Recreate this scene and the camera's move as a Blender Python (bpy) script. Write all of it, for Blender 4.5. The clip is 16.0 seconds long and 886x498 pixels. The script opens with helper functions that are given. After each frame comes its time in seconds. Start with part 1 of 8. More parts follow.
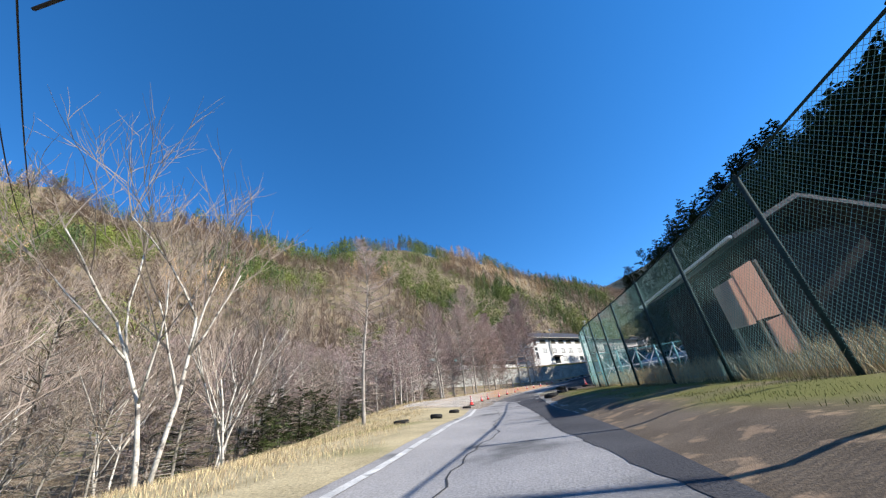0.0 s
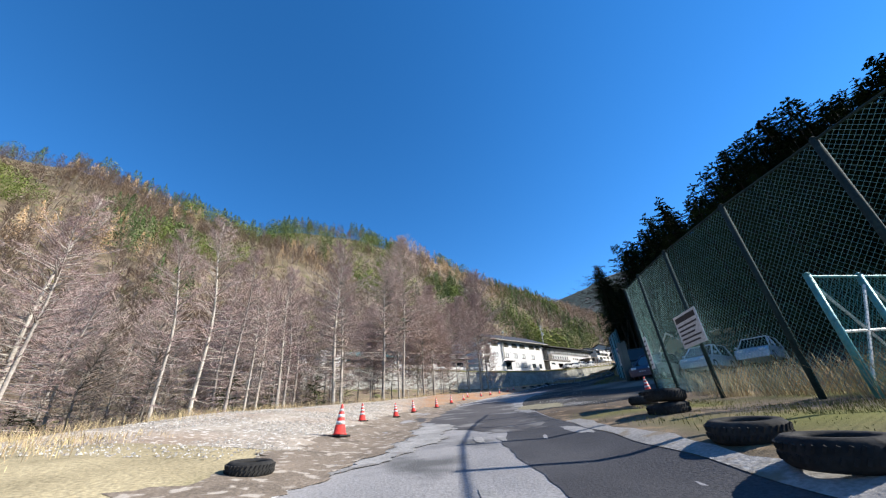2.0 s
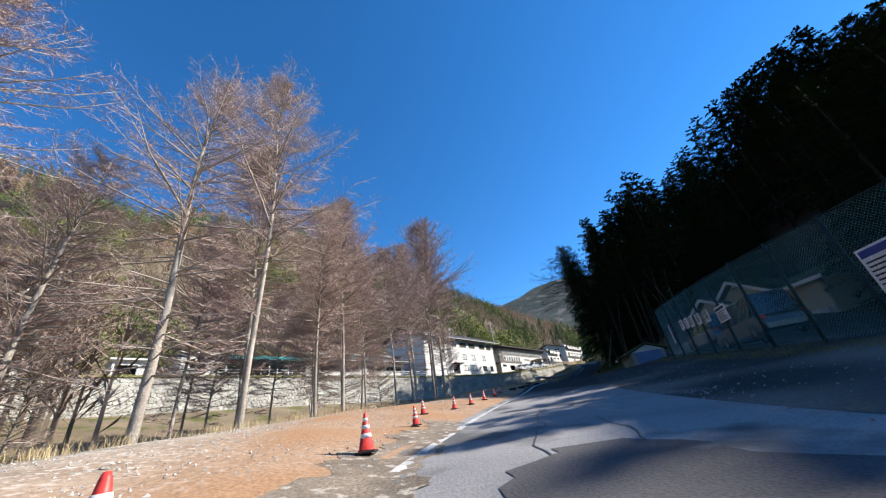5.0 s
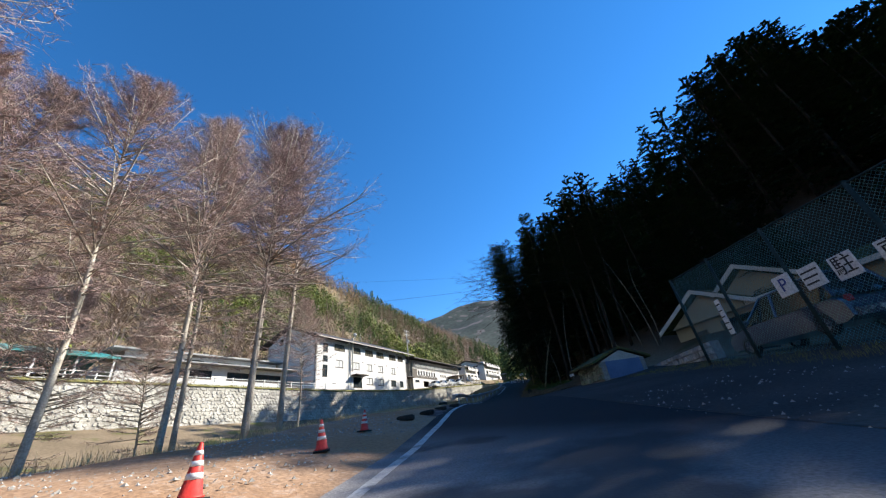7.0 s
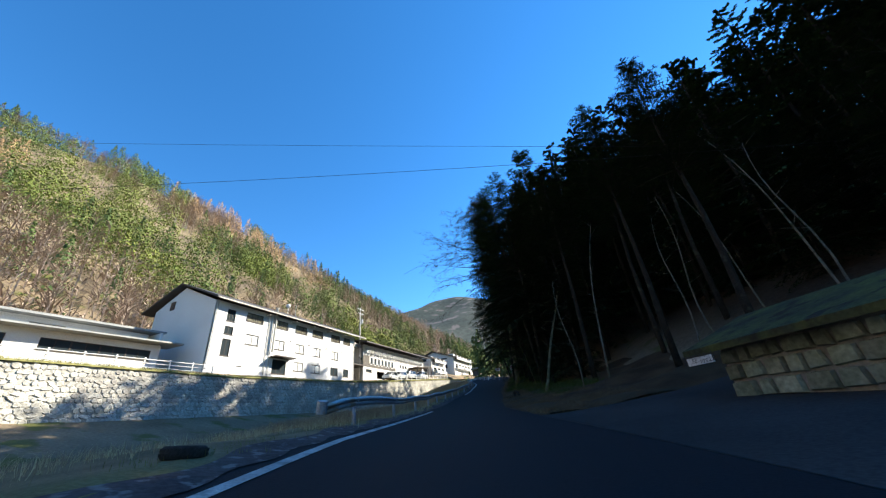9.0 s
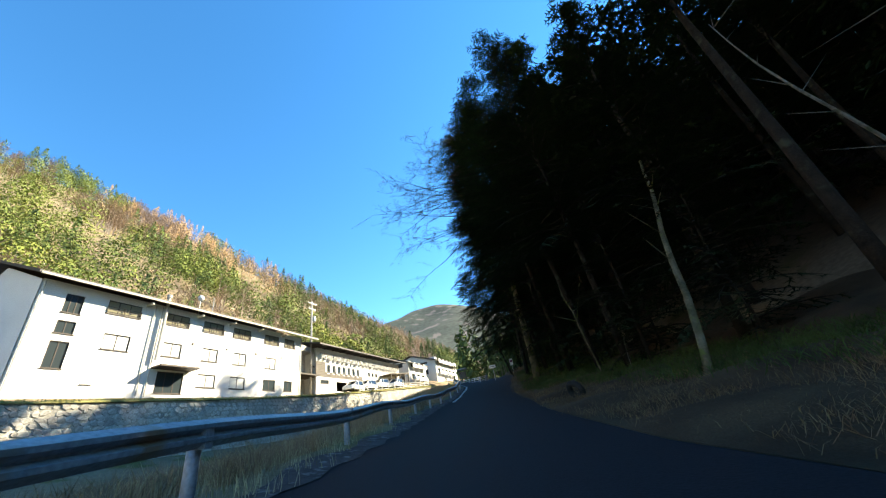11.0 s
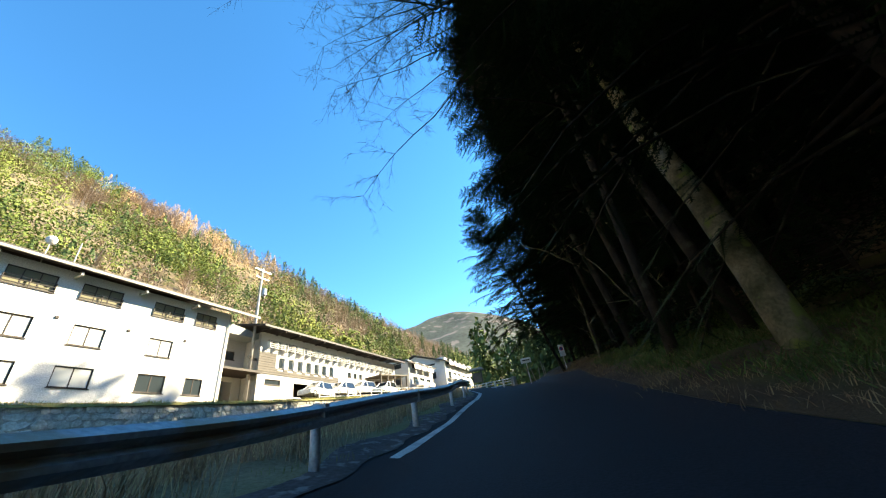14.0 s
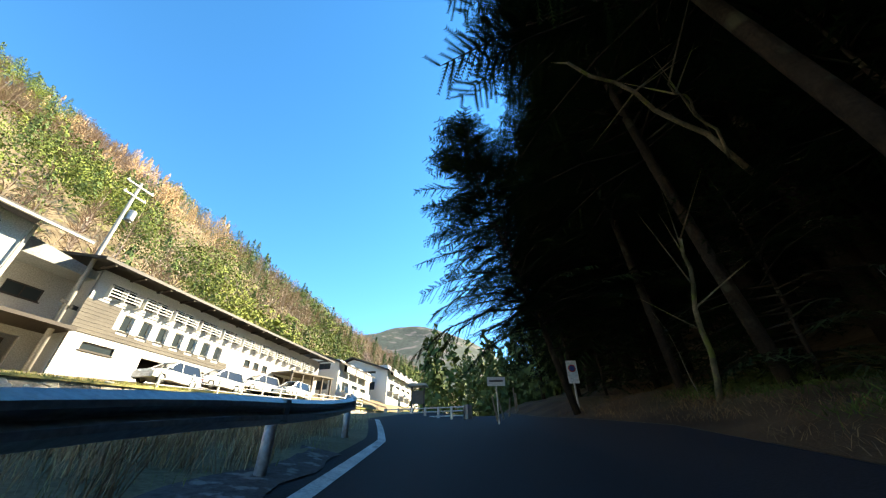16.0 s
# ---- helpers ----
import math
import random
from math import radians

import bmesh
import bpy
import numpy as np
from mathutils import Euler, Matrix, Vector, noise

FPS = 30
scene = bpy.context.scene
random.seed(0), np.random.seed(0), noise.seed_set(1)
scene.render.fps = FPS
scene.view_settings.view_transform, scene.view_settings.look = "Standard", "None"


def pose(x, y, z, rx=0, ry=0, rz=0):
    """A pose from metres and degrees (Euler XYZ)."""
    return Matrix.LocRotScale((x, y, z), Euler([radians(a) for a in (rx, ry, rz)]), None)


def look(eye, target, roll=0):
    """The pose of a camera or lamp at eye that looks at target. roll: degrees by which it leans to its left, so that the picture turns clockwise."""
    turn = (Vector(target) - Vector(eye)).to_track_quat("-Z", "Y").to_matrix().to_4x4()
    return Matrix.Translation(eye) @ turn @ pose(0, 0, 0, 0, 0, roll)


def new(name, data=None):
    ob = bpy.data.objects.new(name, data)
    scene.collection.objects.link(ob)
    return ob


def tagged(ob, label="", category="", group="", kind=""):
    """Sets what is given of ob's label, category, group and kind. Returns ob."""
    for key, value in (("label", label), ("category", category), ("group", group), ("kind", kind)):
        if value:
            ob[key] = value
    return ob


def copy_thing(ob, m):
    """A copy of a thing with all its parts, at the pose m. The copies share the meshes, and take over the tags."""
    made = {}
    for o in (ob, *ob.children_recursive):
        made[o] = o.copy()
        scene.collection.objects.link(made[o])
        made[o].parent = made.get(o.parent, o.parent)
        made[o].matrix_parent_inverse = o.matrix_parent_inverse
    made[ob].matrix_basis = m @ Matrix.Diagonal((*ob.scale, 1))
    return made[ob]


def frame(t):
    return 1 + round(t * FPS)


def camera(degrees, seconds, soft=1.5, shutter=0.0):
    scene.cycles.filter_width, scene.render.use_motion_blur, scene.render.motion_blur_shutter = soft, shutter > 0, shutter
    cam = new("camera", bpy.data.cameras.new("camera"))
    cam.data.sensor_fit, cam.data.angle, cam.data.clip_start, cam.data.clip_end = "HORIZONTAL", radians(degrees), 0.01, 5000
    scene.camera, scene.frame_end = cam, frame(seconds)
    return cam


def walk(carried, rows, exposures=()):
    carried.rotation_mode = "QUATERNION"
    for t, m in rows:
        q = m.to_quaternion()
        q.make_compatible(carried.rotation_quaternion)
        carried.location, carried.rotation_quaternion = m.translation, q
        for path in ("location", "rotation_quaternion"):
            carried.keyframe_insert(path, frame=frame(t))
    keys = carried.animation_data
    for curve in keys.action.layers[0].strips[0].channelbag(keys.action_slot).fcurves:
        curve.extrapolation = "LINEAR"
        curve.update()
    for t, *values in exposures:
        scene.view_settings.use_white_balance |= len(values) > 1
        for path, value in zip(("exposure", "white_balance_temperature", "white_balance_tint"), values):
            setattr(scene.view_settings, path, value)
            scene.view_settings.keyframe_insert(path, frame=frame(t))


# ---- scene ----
cam = camera(104.5, 16.0, soft=1.25)
PATH = [
    (0, (0.032, -3.668, 0.806), (0.109, -1.889, 1.716), -7.5),
    (0.5, (0.5, 1.646, 1.051), (0.65, 3.425, 1.953), -8.4),
    (1, (1.173, 5.926, 1.277), (1.431, 7.69, 2.183), -8.0),
    (1.5, (1.886, 10.075, 1.504), (2.2, 11.818, 2.432), -5.4),
    (2, (2.611, 13.915, 1.864), (2.94, 15.666, 2.774), -4.7),
    (2.5, (3.312, 17.688, 2.125), (3.671, 19.434, 3.033), -6.4),
    (3, (4.427, 21.085, 2.318), (4.833, 22.816, 3.235), -6.6),
    (3.2, (4.732, 22.364, 2.386), (5.163, 24.095, 3.291), -6.4),
    (5.3, (6.686, 34.148, 3.335), (7.44, 35.742, 4.278), -9.2),
    (5.5, (7.18, 35.253, 3.437), (7.996, 36.814, 4.386), -9.2),
    (6, (9.081, 38.068, 3.711), (9.996, 39.587, 4.637), -8.4),
    (6.5, (10.819, 40.855, 3.996), (11.794, 42.324, 4.94), -8.0),
    (7, (13.188, 43.835, 4.302), (14.217, 45.264, 5.251), -8.6),
    (7.5, (15.572, 46.842, 4.684), (16.657, 48.237, 5.619), -8.0),
    (8, (18.285, 49.937, 5.078), (19.405, 51.303, 6.017), -7.9),
    (8.5, (21.169, 53.11, 5.555), (22.302, 54.462, 6.498), -6.1),
    (9, (24.369, 56.399, 5.922), (25.493, 57.78, 6.833), -5.8),
    (9.2, (25.345, 57.603, 6.053), (26.47, 58.981, 6.968), -6.9),
    (11.3, (35.346, 69.438, 7.002), (36.575, 70.707, 7.94), -10.8),
    (11.5, (36.315, 70.396, 7.1), (37.584, 71.632, 8.028), -9.2),
    (12, (38.657, 72.567, 7.348), (39.911, 73.819, 8.276), -3.8),
    (12.5, (40.887, 74.721, 7.645), (42.105, 76.023, 8.552), -3.6),
    (13, (42.885, 76.918, 7.927), (44.046, 78.247, 8.868), -3.5),
    (13.5, (44.844, 79.158, 8.205), (45.929, 80.54, 9.162), -2.6),
    (14, (46.55, 81.032, 8.512), (47.674, 82.355, 9.507), -9.1),
    (14.5, (48.467, 83.052, 8.86), (49.677, 84.273, 9.882), -7.6),
    (15, (50.515, 84.91, 9.257), (51.763, 86.085, 10.288), -6.0),
    (15.5, (52.621, 86.901, 9.632), (53.819, 88.034, 10.765), -1.6),
    (16, (54.9, 88.858, 10.243), (56.094, 90.06, 11.306), -0.1),
]
EXPOSURES = [(0.0, 1.1, 6250, 11), (3.0, 1.1, 6250, 11), (6.0, 1.14, 6450, 11), (9.0, 1.66, 6800, 8), (11.5, 2.35, 8200, 4), (16.0, 2.45, 8300, 4)]
walk(cam, [(t, look(eye, target, roll)) for t, eye, target, roll in PATH], EXPOSURES)

# ---- light ----
SUN_AZIMUTH, SUN_ELEVATION = radians(102), radians(34)   # clockwise from +y
world = bpy.data.worlds.new("sky")
scene.world = world
world.use_nodes = True
wn = world.node_tree.nodes
sky = wn.new("ShaderNodeTexSky")
sky.sky_type, sky.sun_disc = "NISHITA", False
sky.sun_elevation, sky.sun_rotation = SUN_ELEVATION, SUN_AZIMUTH
sky.altitude, sky.air_density, sky.dust_density, sky.ozone_density = 1400, 1.0, 0.0, 4.0
deep = wn.new("ShaderNodeHueSaturation")
deep.inputs["Saturation"].default_value = 1.25
world.node_tree.links.new(sky.outputs[0], deep.inputs["Color"])
world.node_tree.links.new(deep.outputs[0], wn["Background"].inputs[0])
wn["Background"].inputs[1].default_value = 0.11
sun_data = bpy.data.lights.new("sun", "SUN")
sun_data.energy, sun_data.angle, sun_data.color = 5.0, radians(0.53), (1.0, 0.93, 0.82)
sun = new("sun", sun_data)
to_sun = Vector((math.sin(SUN_AZIMUTH) * math.cos(SUN_ELEVATION), math.cos(SUN_AZIMUTH) * math.cos(SUN_ELEVATION), math.sin(SUN_ELEVATION)))
sun.matrix_world = look(to_sun * 300, (0, 0, 0))

# ---- materials ----


def material(name, colour, colour2=None, scale=4.0, rough=0.8, metal=0.0, bump=0.3, fine=None, vary=0.0, spots=None, spot_scale=1.0, attribute=None, object_random=0.0, island=0.0):
    """A two-scale procedural surface: broad patches between colour and colour2, a fine grain, optional spots of a third colour."""
    mat = bpy.data.materials.new(name)
    mat.use_nodes = True
    nodes, links = mat.node_tree.nodes, mat.node_tree.links
    bsdf = nodes["Principled BSDF"]
    bsdf.inputs["Roughness"].default_value, bsdf.inputs["Metallic"].default_value = rough, metal
    bsdf.inputs["Specular IOR Level"].default_value = 0.12 if rough > 0.84 else 0.4
    place = nodes.new("ShaderNodeTexCoord").outputs["Object"] if not attribute else nodes.new("ShaderNodeNewGeometry").outputs["Position"]
    colour2 = colour2 or tuple(c * 0.75 for c in colour)

    def noise_node(k, detail=6.0):
        n = nodes.new("ShaderNodeTexNoise")
        n.inputs["Scale"].default_value, n.inputs["Detail"].default_value = k, detail
        links.new(place, n.inputs["Vector"])
        return n.outputs["Fac"]

    def mix(fac, a, b):
        n = nodes.new("ShaderNodeMix")
        n.data_type = "RGBA"
        for socket, value in ((n.inputs["Factor"], fac), (n.inputs["A"], a), (n.inputs["B"], b)):
            if isinstance(value, bpy.types.NodeSocket):
                links.new(value, socket)
            else:
                socket.default_value = value if not isinstance(value, tuple) else (*value, 1)
        return n.outputs["Result"]

    def ramp(fac, lo, hi):
        n = nodes.new("ShaderNodeMapRange")
        links.new(fac, n.inputs["Value"])
        n.inputs["From Min"].default_value, n.inputs["From Max"].default_value = lo, hi
        return n.outputs["Result"]

    broad = noise_node(scale)
    grain = noise_node(fine or scale * 14, 4.0)
    out = mix(ramp(broad, 0.35, 0.65), colour, colour2)
    out = mix(ramp(grain, 0.3, 0.75), out, mix(0.45, out, (0.0, 0.0, 0.0)))
    if spots:
        out = mix(ramp(noise_node(spot_scale, 8.0), 0.56, 0.64), out, spots)
    if attribute:
        name_a, third = attribute
        n = nodes.new("ShaderNodeAttribute")
        n.attribute_name = name_a
        out = mix(n.outputs["Fac"], out, mix(ramp(grain, 0.3, 0.8), third, tuple(c * 0.55 for c in third)))
    if object_random or island:
        value = nodes.new("ShaderNodeObjectInfo").outputs["Random"] if object_random else nodes.new("ShaderNodeNewGeometry").outputs["Random Per Island"]
        n = nodes.new("ShaderNodeHueSaturation")
        k = object_random or island
        for socket, lo, hi in (("Value", 1 - k, 1 + k), ("Hue", 0.5 - 0.03 * min(1, k * 2), 0.5 + 0.03 * min(1, k * 2))):
            r = nodes.new("ShaderNodeMapRange")
            links.new(value, r.inputs["Value"])
            r.inputs["To Min"].default_value, r.inputs["To Max"].default_value = lo, hi
            links.new(r.outputs["Result"], n.inputs[socket])
        links.new(out, n.inputs["Color"])
        out = n.outputs["Color"]
    links.new(out, bsdf.inputs["Base Color"])
    if bump:
        b = nodes.new("ShaderNodeBump")
        b.inputs["Strength"].default_value, b.inputs["Distance"].default_value = bump, 0.02
        links.new(grain, b.inputs["Height"])
        links.new(b.outputs["Normal"], bsdf.inputs["Normal"])
    return mat


# The rust attribute's near-black is the forest's shade put into the asphalt colour.
M_ASPHALT = material("worn_asphalt_with_shade", (0.34, 0.33, 0.325), (0.26, 0.255, 0.255), 0.5, 0.85, fine=40, bump=0.4, spots=(0.10, 0.10, 0.10), spot_scale=0.45, attribute=("rust", (0.021, 0.020, 0.023)))
M_PATCH = material("dark_asphalt", (0.085, 0.085, 0.09), (0.06, 0.06, 0.065), 0.8, 0.85, fine=45, bump=0.4)
M_EDGING = material("worn_edging", (0.36, 0.35, 0.33), (0.27, 0.26, 0.245), 1.0, 0.9, fine=30, bump=0.5, spots=(0.2, 0.17, 0.13), spot_scale=2.5)
M_CRACKSHADE = material("crack_and_shadow_filler", (0.05, 0.05, 0.05), None, 3, 0.6)
M_LINE = material("worn_white_line", (0.62, 0.62, 0.6), (0.4, 0.4, 0.39), 2.5, 0.7, fine=30, spots=(0.2, 0.2, 0.19), spot_scale=3.0)
M_DIRT = material("trodden_dirt", (0.27, 0.22, 0.17), (0.17, 0.14, 0.11), 1.6, 0.95, fine=24, bump=0.8, spots=(0.36, 0.32, 0.27), spot_scale=6)
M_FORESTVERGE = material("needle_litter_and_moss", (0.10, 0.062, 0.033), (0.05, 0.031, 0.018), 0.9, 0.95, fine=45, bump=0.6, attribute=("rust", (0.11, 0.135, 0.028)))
M_GRAVEL = material("gravel_and_dirt", (0.45, 0.40, 0.33), (0.30, 0.26, 0.21), 1.2, 0.95, fine=18, bump=0.9, spots=(0.60, 0.57, 0.52), spot_scale=9, attribute=("rust", (0.38, 0.22, 0.12)))
M_GRASSGROUND = material("dry_grass_ground", (0.46, 0.39, 0.24), (0.33, 0.28, 0.17), 1.0, 0.95, fine=22, bump=0.9, attribute=("rust", (0.14, 0.15, 0.045)))
M_VERGE = material("mossy_verge", (0.19, 0.15, 0.11), (0.11, 0.085, 0.06), 0.9, 0.95, fine=60, bump=0.35, spots=(0.24, 0.17, 0.11), spot_scale=3.0, attribute=("rust", (0.15, 0.15, 0.04)))
M_RAILVERGE = material("brown_grassy_verge", (0.29, 0.215, 0.125), (0.17, 0.13, 0.075), 0.9, 0.95, fine=20, bump=0.9, attribute=("rust", (0.20, 0.18, 0.075)))
# The litter colour holds dark needles and the conifers' shade together.
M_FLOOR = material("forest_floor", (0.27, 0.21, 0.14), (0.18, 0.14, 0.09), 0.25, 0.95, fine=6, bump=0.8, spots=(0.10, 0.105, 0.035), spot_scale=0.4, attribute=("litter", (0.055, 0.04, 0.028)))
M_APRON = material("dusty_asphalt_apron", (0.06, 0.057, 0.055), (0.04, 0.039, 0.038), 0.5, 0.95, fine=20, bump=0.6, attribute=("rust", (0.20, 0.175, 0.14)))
M_MIDASPHALT = material("resurfaced_asphalt", (0.115, 0.11, 0.112), (0.085, 0.082, 0.085), 0.8, 0.86, fine=40, bump=0.4, spots=(0.17, 0.165, 0.16), spot_scale=0.9)
M_PEBBLE = material("layby_stones", (0.55, 0.53, 0.49), (0.34, 0.31, 0.27), 6, 0.9, bump=0.0, island=0.4)
M_PALEPATCH = material("pale_grit", (0.38, 0.37, 0.355), (0.27, 0.265, 0.255), 2.0, 0.9, fine=26, bump=0.6, spots=(0.2, 0.19, 0.18), spot_scale=2.2)
M_SILT = material("dried_silt", (0.27, 0.25, 0.17), (0.21, 0.19, 0.13), 1.2, 0.9, fine=18, bump=0.3)
M_EDGEGRIT = material("dark_edge_grit", (0.13, 0.105, 0.10), (0.08, 0.065, 0.065), 1.4, 0.95, fine=16, bump=0.9, spots=(0.2, 0.18, 0.17), spot_scale=5)
M_MOSSCOPE = material("mossy_coping", (0.40, 0.37, 0.16), (0.27, 0.27, 0.11), 1.2, 0.95, fine=14, bump=0.9)
M_STONE = material("river_wall_stone", (0.50, 0.48, 0.43), (0.33, 0.315, 0.28), 0.8, 0.9, fine=9, bump=0.8, object_random=0.25)
M_MORTAR = material("river_wall_joint", (0.46, 0.44, 0.39), (0.32, 0.31, 0.27), 1.5, 0.95, fine=12)
M_BARK = material("larch_bark", (0.50, 0.46, 0.40), (0.32, 0.28, 0.235), 3, 0.9, fine=30, bump=0.8, object_random=0.2)
# Darker copy of M_TWIG: the limbs' backlit shade is put into the colour.
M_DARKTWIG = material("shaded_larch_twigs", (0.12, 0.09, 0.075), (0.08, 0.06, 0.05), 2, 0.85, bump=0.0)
M_TWIG = material("larch_twigs", (0.52, 0.39, 0.355), (0.40, 0.29, 0.26), 2, 0.85, bump=0.0, object_random=0.25)
M_BRUSHTWIG = material("dead_lower_twigs", (0.40, 0.315, 0.25), (0.28, 0.22, 0.175), 2, 0.9, bump=0.0, object_random=0.25)
M_LITFIR = material("yellow_green_needles", (0.09, 0.12, 0.03), (0.05, 0.075, 0.022), 1.5, 0.88, bump=0.0, object_random=0.2)
M_BIRCH = material("white_bark", (0.62, 0.58, 0.5), (0.4, 0.36, 0.3), 3, 0.8, fine=18, spots=(0.08, 0.07, 0.06), spot_scale=6)
M_SLIMBARK = material("slim_grey_bark", (0.19, 0.175, 0.14), (0.10, 0.09, 0.07), 3, 0.88, fine=18, spots=(0.05, 0.055, 0.03), spot_scale=5)
M_PALEBARK = material("pale_shaded_bark", (0.34, 0.31, 0.26), (0.18, 0.16, 0.13), 3, 0.85, fine=18, spots=(0.08, 0.08, 0.05), spot_scale=5)
M_PALETWIG = material("pale_twigs", (0.36, 0.30, 0.24), (0.26, 0.2, 0.16), 2, 0.85, bump=0.0)
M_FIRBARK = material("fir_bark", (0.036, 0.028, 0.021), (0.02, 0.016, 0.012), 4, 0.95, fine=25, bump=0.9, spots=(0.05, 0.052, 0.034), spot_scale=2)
M_MOSSBARK = material("mossy_bark", (0.20, 0.17, 0.11), (0.06, 0.06, 0.03), 2.5, 0.95, fine=22, bump=0.9, spots=(0.10, 0.12, 0.03), spot_scale=3)
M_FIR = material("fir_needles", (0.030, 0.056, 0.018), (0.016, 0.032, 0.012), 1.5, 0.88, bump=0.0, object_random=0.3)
M_HILLBARE = material("bare_hill_woods", (0.44, 0.34, 0.27), (0.35, 0.27, 0.215), 0.03, 0.9, bump=0.0, island=0.16)
M_HILLRUST = material("rusty_larch_woods", (0.53, 0.35, 0.19), (0.43, 0.29, 0.17), 0.04, 0.9, bump=0.0, island=0.16)
M_HILLGREEN = material("yellow_green_woods", (0.195, 0.22, 0.05), (0.10, 0.14, 0.04), 0.05, 0.85, bump=0.0, island=0.16)
M_HILLDARK = material("dark_conifer_woods", (0.10, 0.145, 0.045), (0.065, 0.10, 0.04), 0.05, 0.85, bump=0.0, island=0.16)
M_MOUNTAIN = material("far_mountain_woods", (0.07, 0.085, 0.075), (0.045, 0.062, 0.055), 0.012, 0.95, fine=0.08, bump=0.0, spots=(0.13, 0.115, 0.11), spot_scale=0.02)
M_STRAW = material("dry_grass", (0.60, 0.48, 0.28), (0.44, 0.34, 0.19), 1.5, 0.9, bump=0.0, island=0.3)
M_MOSSGRASS = material("short_green_grass", (0.15, 0.16, 0.045), (0.23, 0.2, 0.08), 1.0, 0.9, bump=0.0, island=0.3)
M_WALLGRASS = material("wall_top_grass", (0.42, 0.38, 0.13), (0.28, 0.28, 0.09), 0.6, 0.9, bump=0.0, island=0.3)
M_PLUME = material("tan_plume_grass", (0.46, 0.33, 0.20), (0.30, 0.205, 0.12), 1.5, 0.9, bump=0.0, island=0.3)
M_LITTER = material("dry_bank_grass", (0.26, 0.17, 0.09), (0.15, 0.10, 0.055), 1.2, 0.9, bump=0.0, island=0.3)
M_FERN = material("bank_ferns", (0.09, 0.125, 0.03), (0.05, 0.075, 0.02), 1.2, 0.85, bump=0.0, island=0.3)
M_WHITEWALL = material("white_render", (0.80, 0.79, 0.76), (0.74, 0.73, 0.70), 0.3, 0.85, fine=15, bump=0.1)
M_GREYWALL = material("grey_render", (0.50, 0.49, 0.46), (0.44, 0.43, 0.40), 0.5, 0.85, fine=15)
M_BEIGE = material("beige_stucco", (0.34, 0.30, 0.20), (0.28, 0.25, 0.17), 0.7, 0.9, fine=20)
M_ROOF = material("dark_sheet_roof", (0.06, 0.055, 0.05), (0.045, 0.04, 0.04), 0.6, 0.55, fine=10)
M_GREYROOF = material("pale_sheet_roof", (0.34, 0.35, 0.34), (0.26, 0.27, 0.27), 0.6, 0.5, fine=10)
M_TEALROOF = material("teal_sheet_roof", (0.06, 0.32, 0.30), (0.045, 0.24, 0.24), 0.6, 0.45, fine=10)
M_MOSSROOF = material("mossy_roof", (0.11, 0.12, 0.04), (0.055, 0.055, 0.035), 1.6, 0.95, fine=14, bump=0.9, spots=(0.035, 0.03, 0.022), spot_scale=2.2)
M_HUTSTONE = material("hut_stone", (0.33, 0.36, 0.28), (0.20, 0.23, 0.165), 1.5, 0.9, fine=12, bump=0.8, object_random=0.3)
M_TRIMDARK = material("dark_brown_trim", (0.045, 0.032, 0.025), None, 2, 0.6)
M_TRIMPALE = material("pale_trim", (0.55, 0.53, 0.46), (0.45, 0.43, 0.38), 1.5, 0.7)
M_SIDING = material("brown_siding", (0.135, 0.12, 0.10), (0.10, 0.088, 0.075), 0.6, 0.75, fine=12)
M_WOOD = material("weathered_boards", (0.26, 0.22, 0.17), (0.17, 0.14, 0.11), 1.0, 0.9, fine=18, bump=0.6)
M_GALV = material("galvanised_steel", (0.46, 0.48, 0.48), (0.36, 0.38, 0.38), 2, 0.45, 0.6, fine=25, bump=0.1)
M_GREENPOST = material("green_grey_post", (0.035, 0.058, 0.056), (0.022, 0.038, 0.038), 3, 0.88, 0.0, fine=25, bump=0.1)
M_MESH = material("fence_wire", (0.16, 0.36, 0.35), (0.12, 0.28, 0.28), 1, 0.5, 0.3, bump=0.0)
M_TEALMESH = material("teal_wire", (0.10, 0.36, 0.38), (0.08, 0.28, 0.3), 1, 0.5, 0.2, bump=0.0)
M_RAIL = material("guardrail_paint", (0.42, 0.44, 0.46), (0.33, 0.35, 0.37), 0.8, 0.45, 0.25, fine=20, spots=(0.30, 0.2, 0.13), spot_scale=1.4)
M_WHITEPAINT = material("white_paint", (0.78, 0.78, 0.76), (0.7, 0.7, 0.68), 1.0, 0.55, fine=18, bump=0.1)
M_CONE = material("red_orange_plastic", (0.72, 0.055, 0.04), (0.6, 0.045, 0.032), 2, 0.5, fine=15, bump=0.1)
M_BAND = material("white_reflective_band", (0.82, 0.82, 0.8), (0.7, 0.7, 0.68), 3, 0.4, fine=20, bump=0.05)
M_RUBBER = material("black_rubber", (0.025, 0.025, 0.025), (0.05, 0.048, 0.045), 3, 0.85, fine=20)
M_POLE = material("concrete_pole", (0.42, 0.41, 0.39), (0.34, 0.33, 0.31), 1.2, 0.85, fine=20)
M_CABLE = material("black_cable", (0.015, 0.015, 0.015), None, 2, 0.6, bump=0.0)
M_BOARD = material("white_sign_face", (0.78, 0.78, 0.77), (0.7, 0.7, 0.69), 1.5, 0.5, bump=0.05)
M_INKDARK = material("dark_sign_ink", (0.03, 0.03, 0.035), None, 3, 0.6, bump=0.0)
M_INKBLUE = material("blue_sign_ink", (0.03, 0.07, 0.30), None, 3, 0.6, bump=0.0)
M_INKRED = material("red_sign_ink", (0.55, 0.03, 0.03), None, 3, 0.6, bump=0.0)
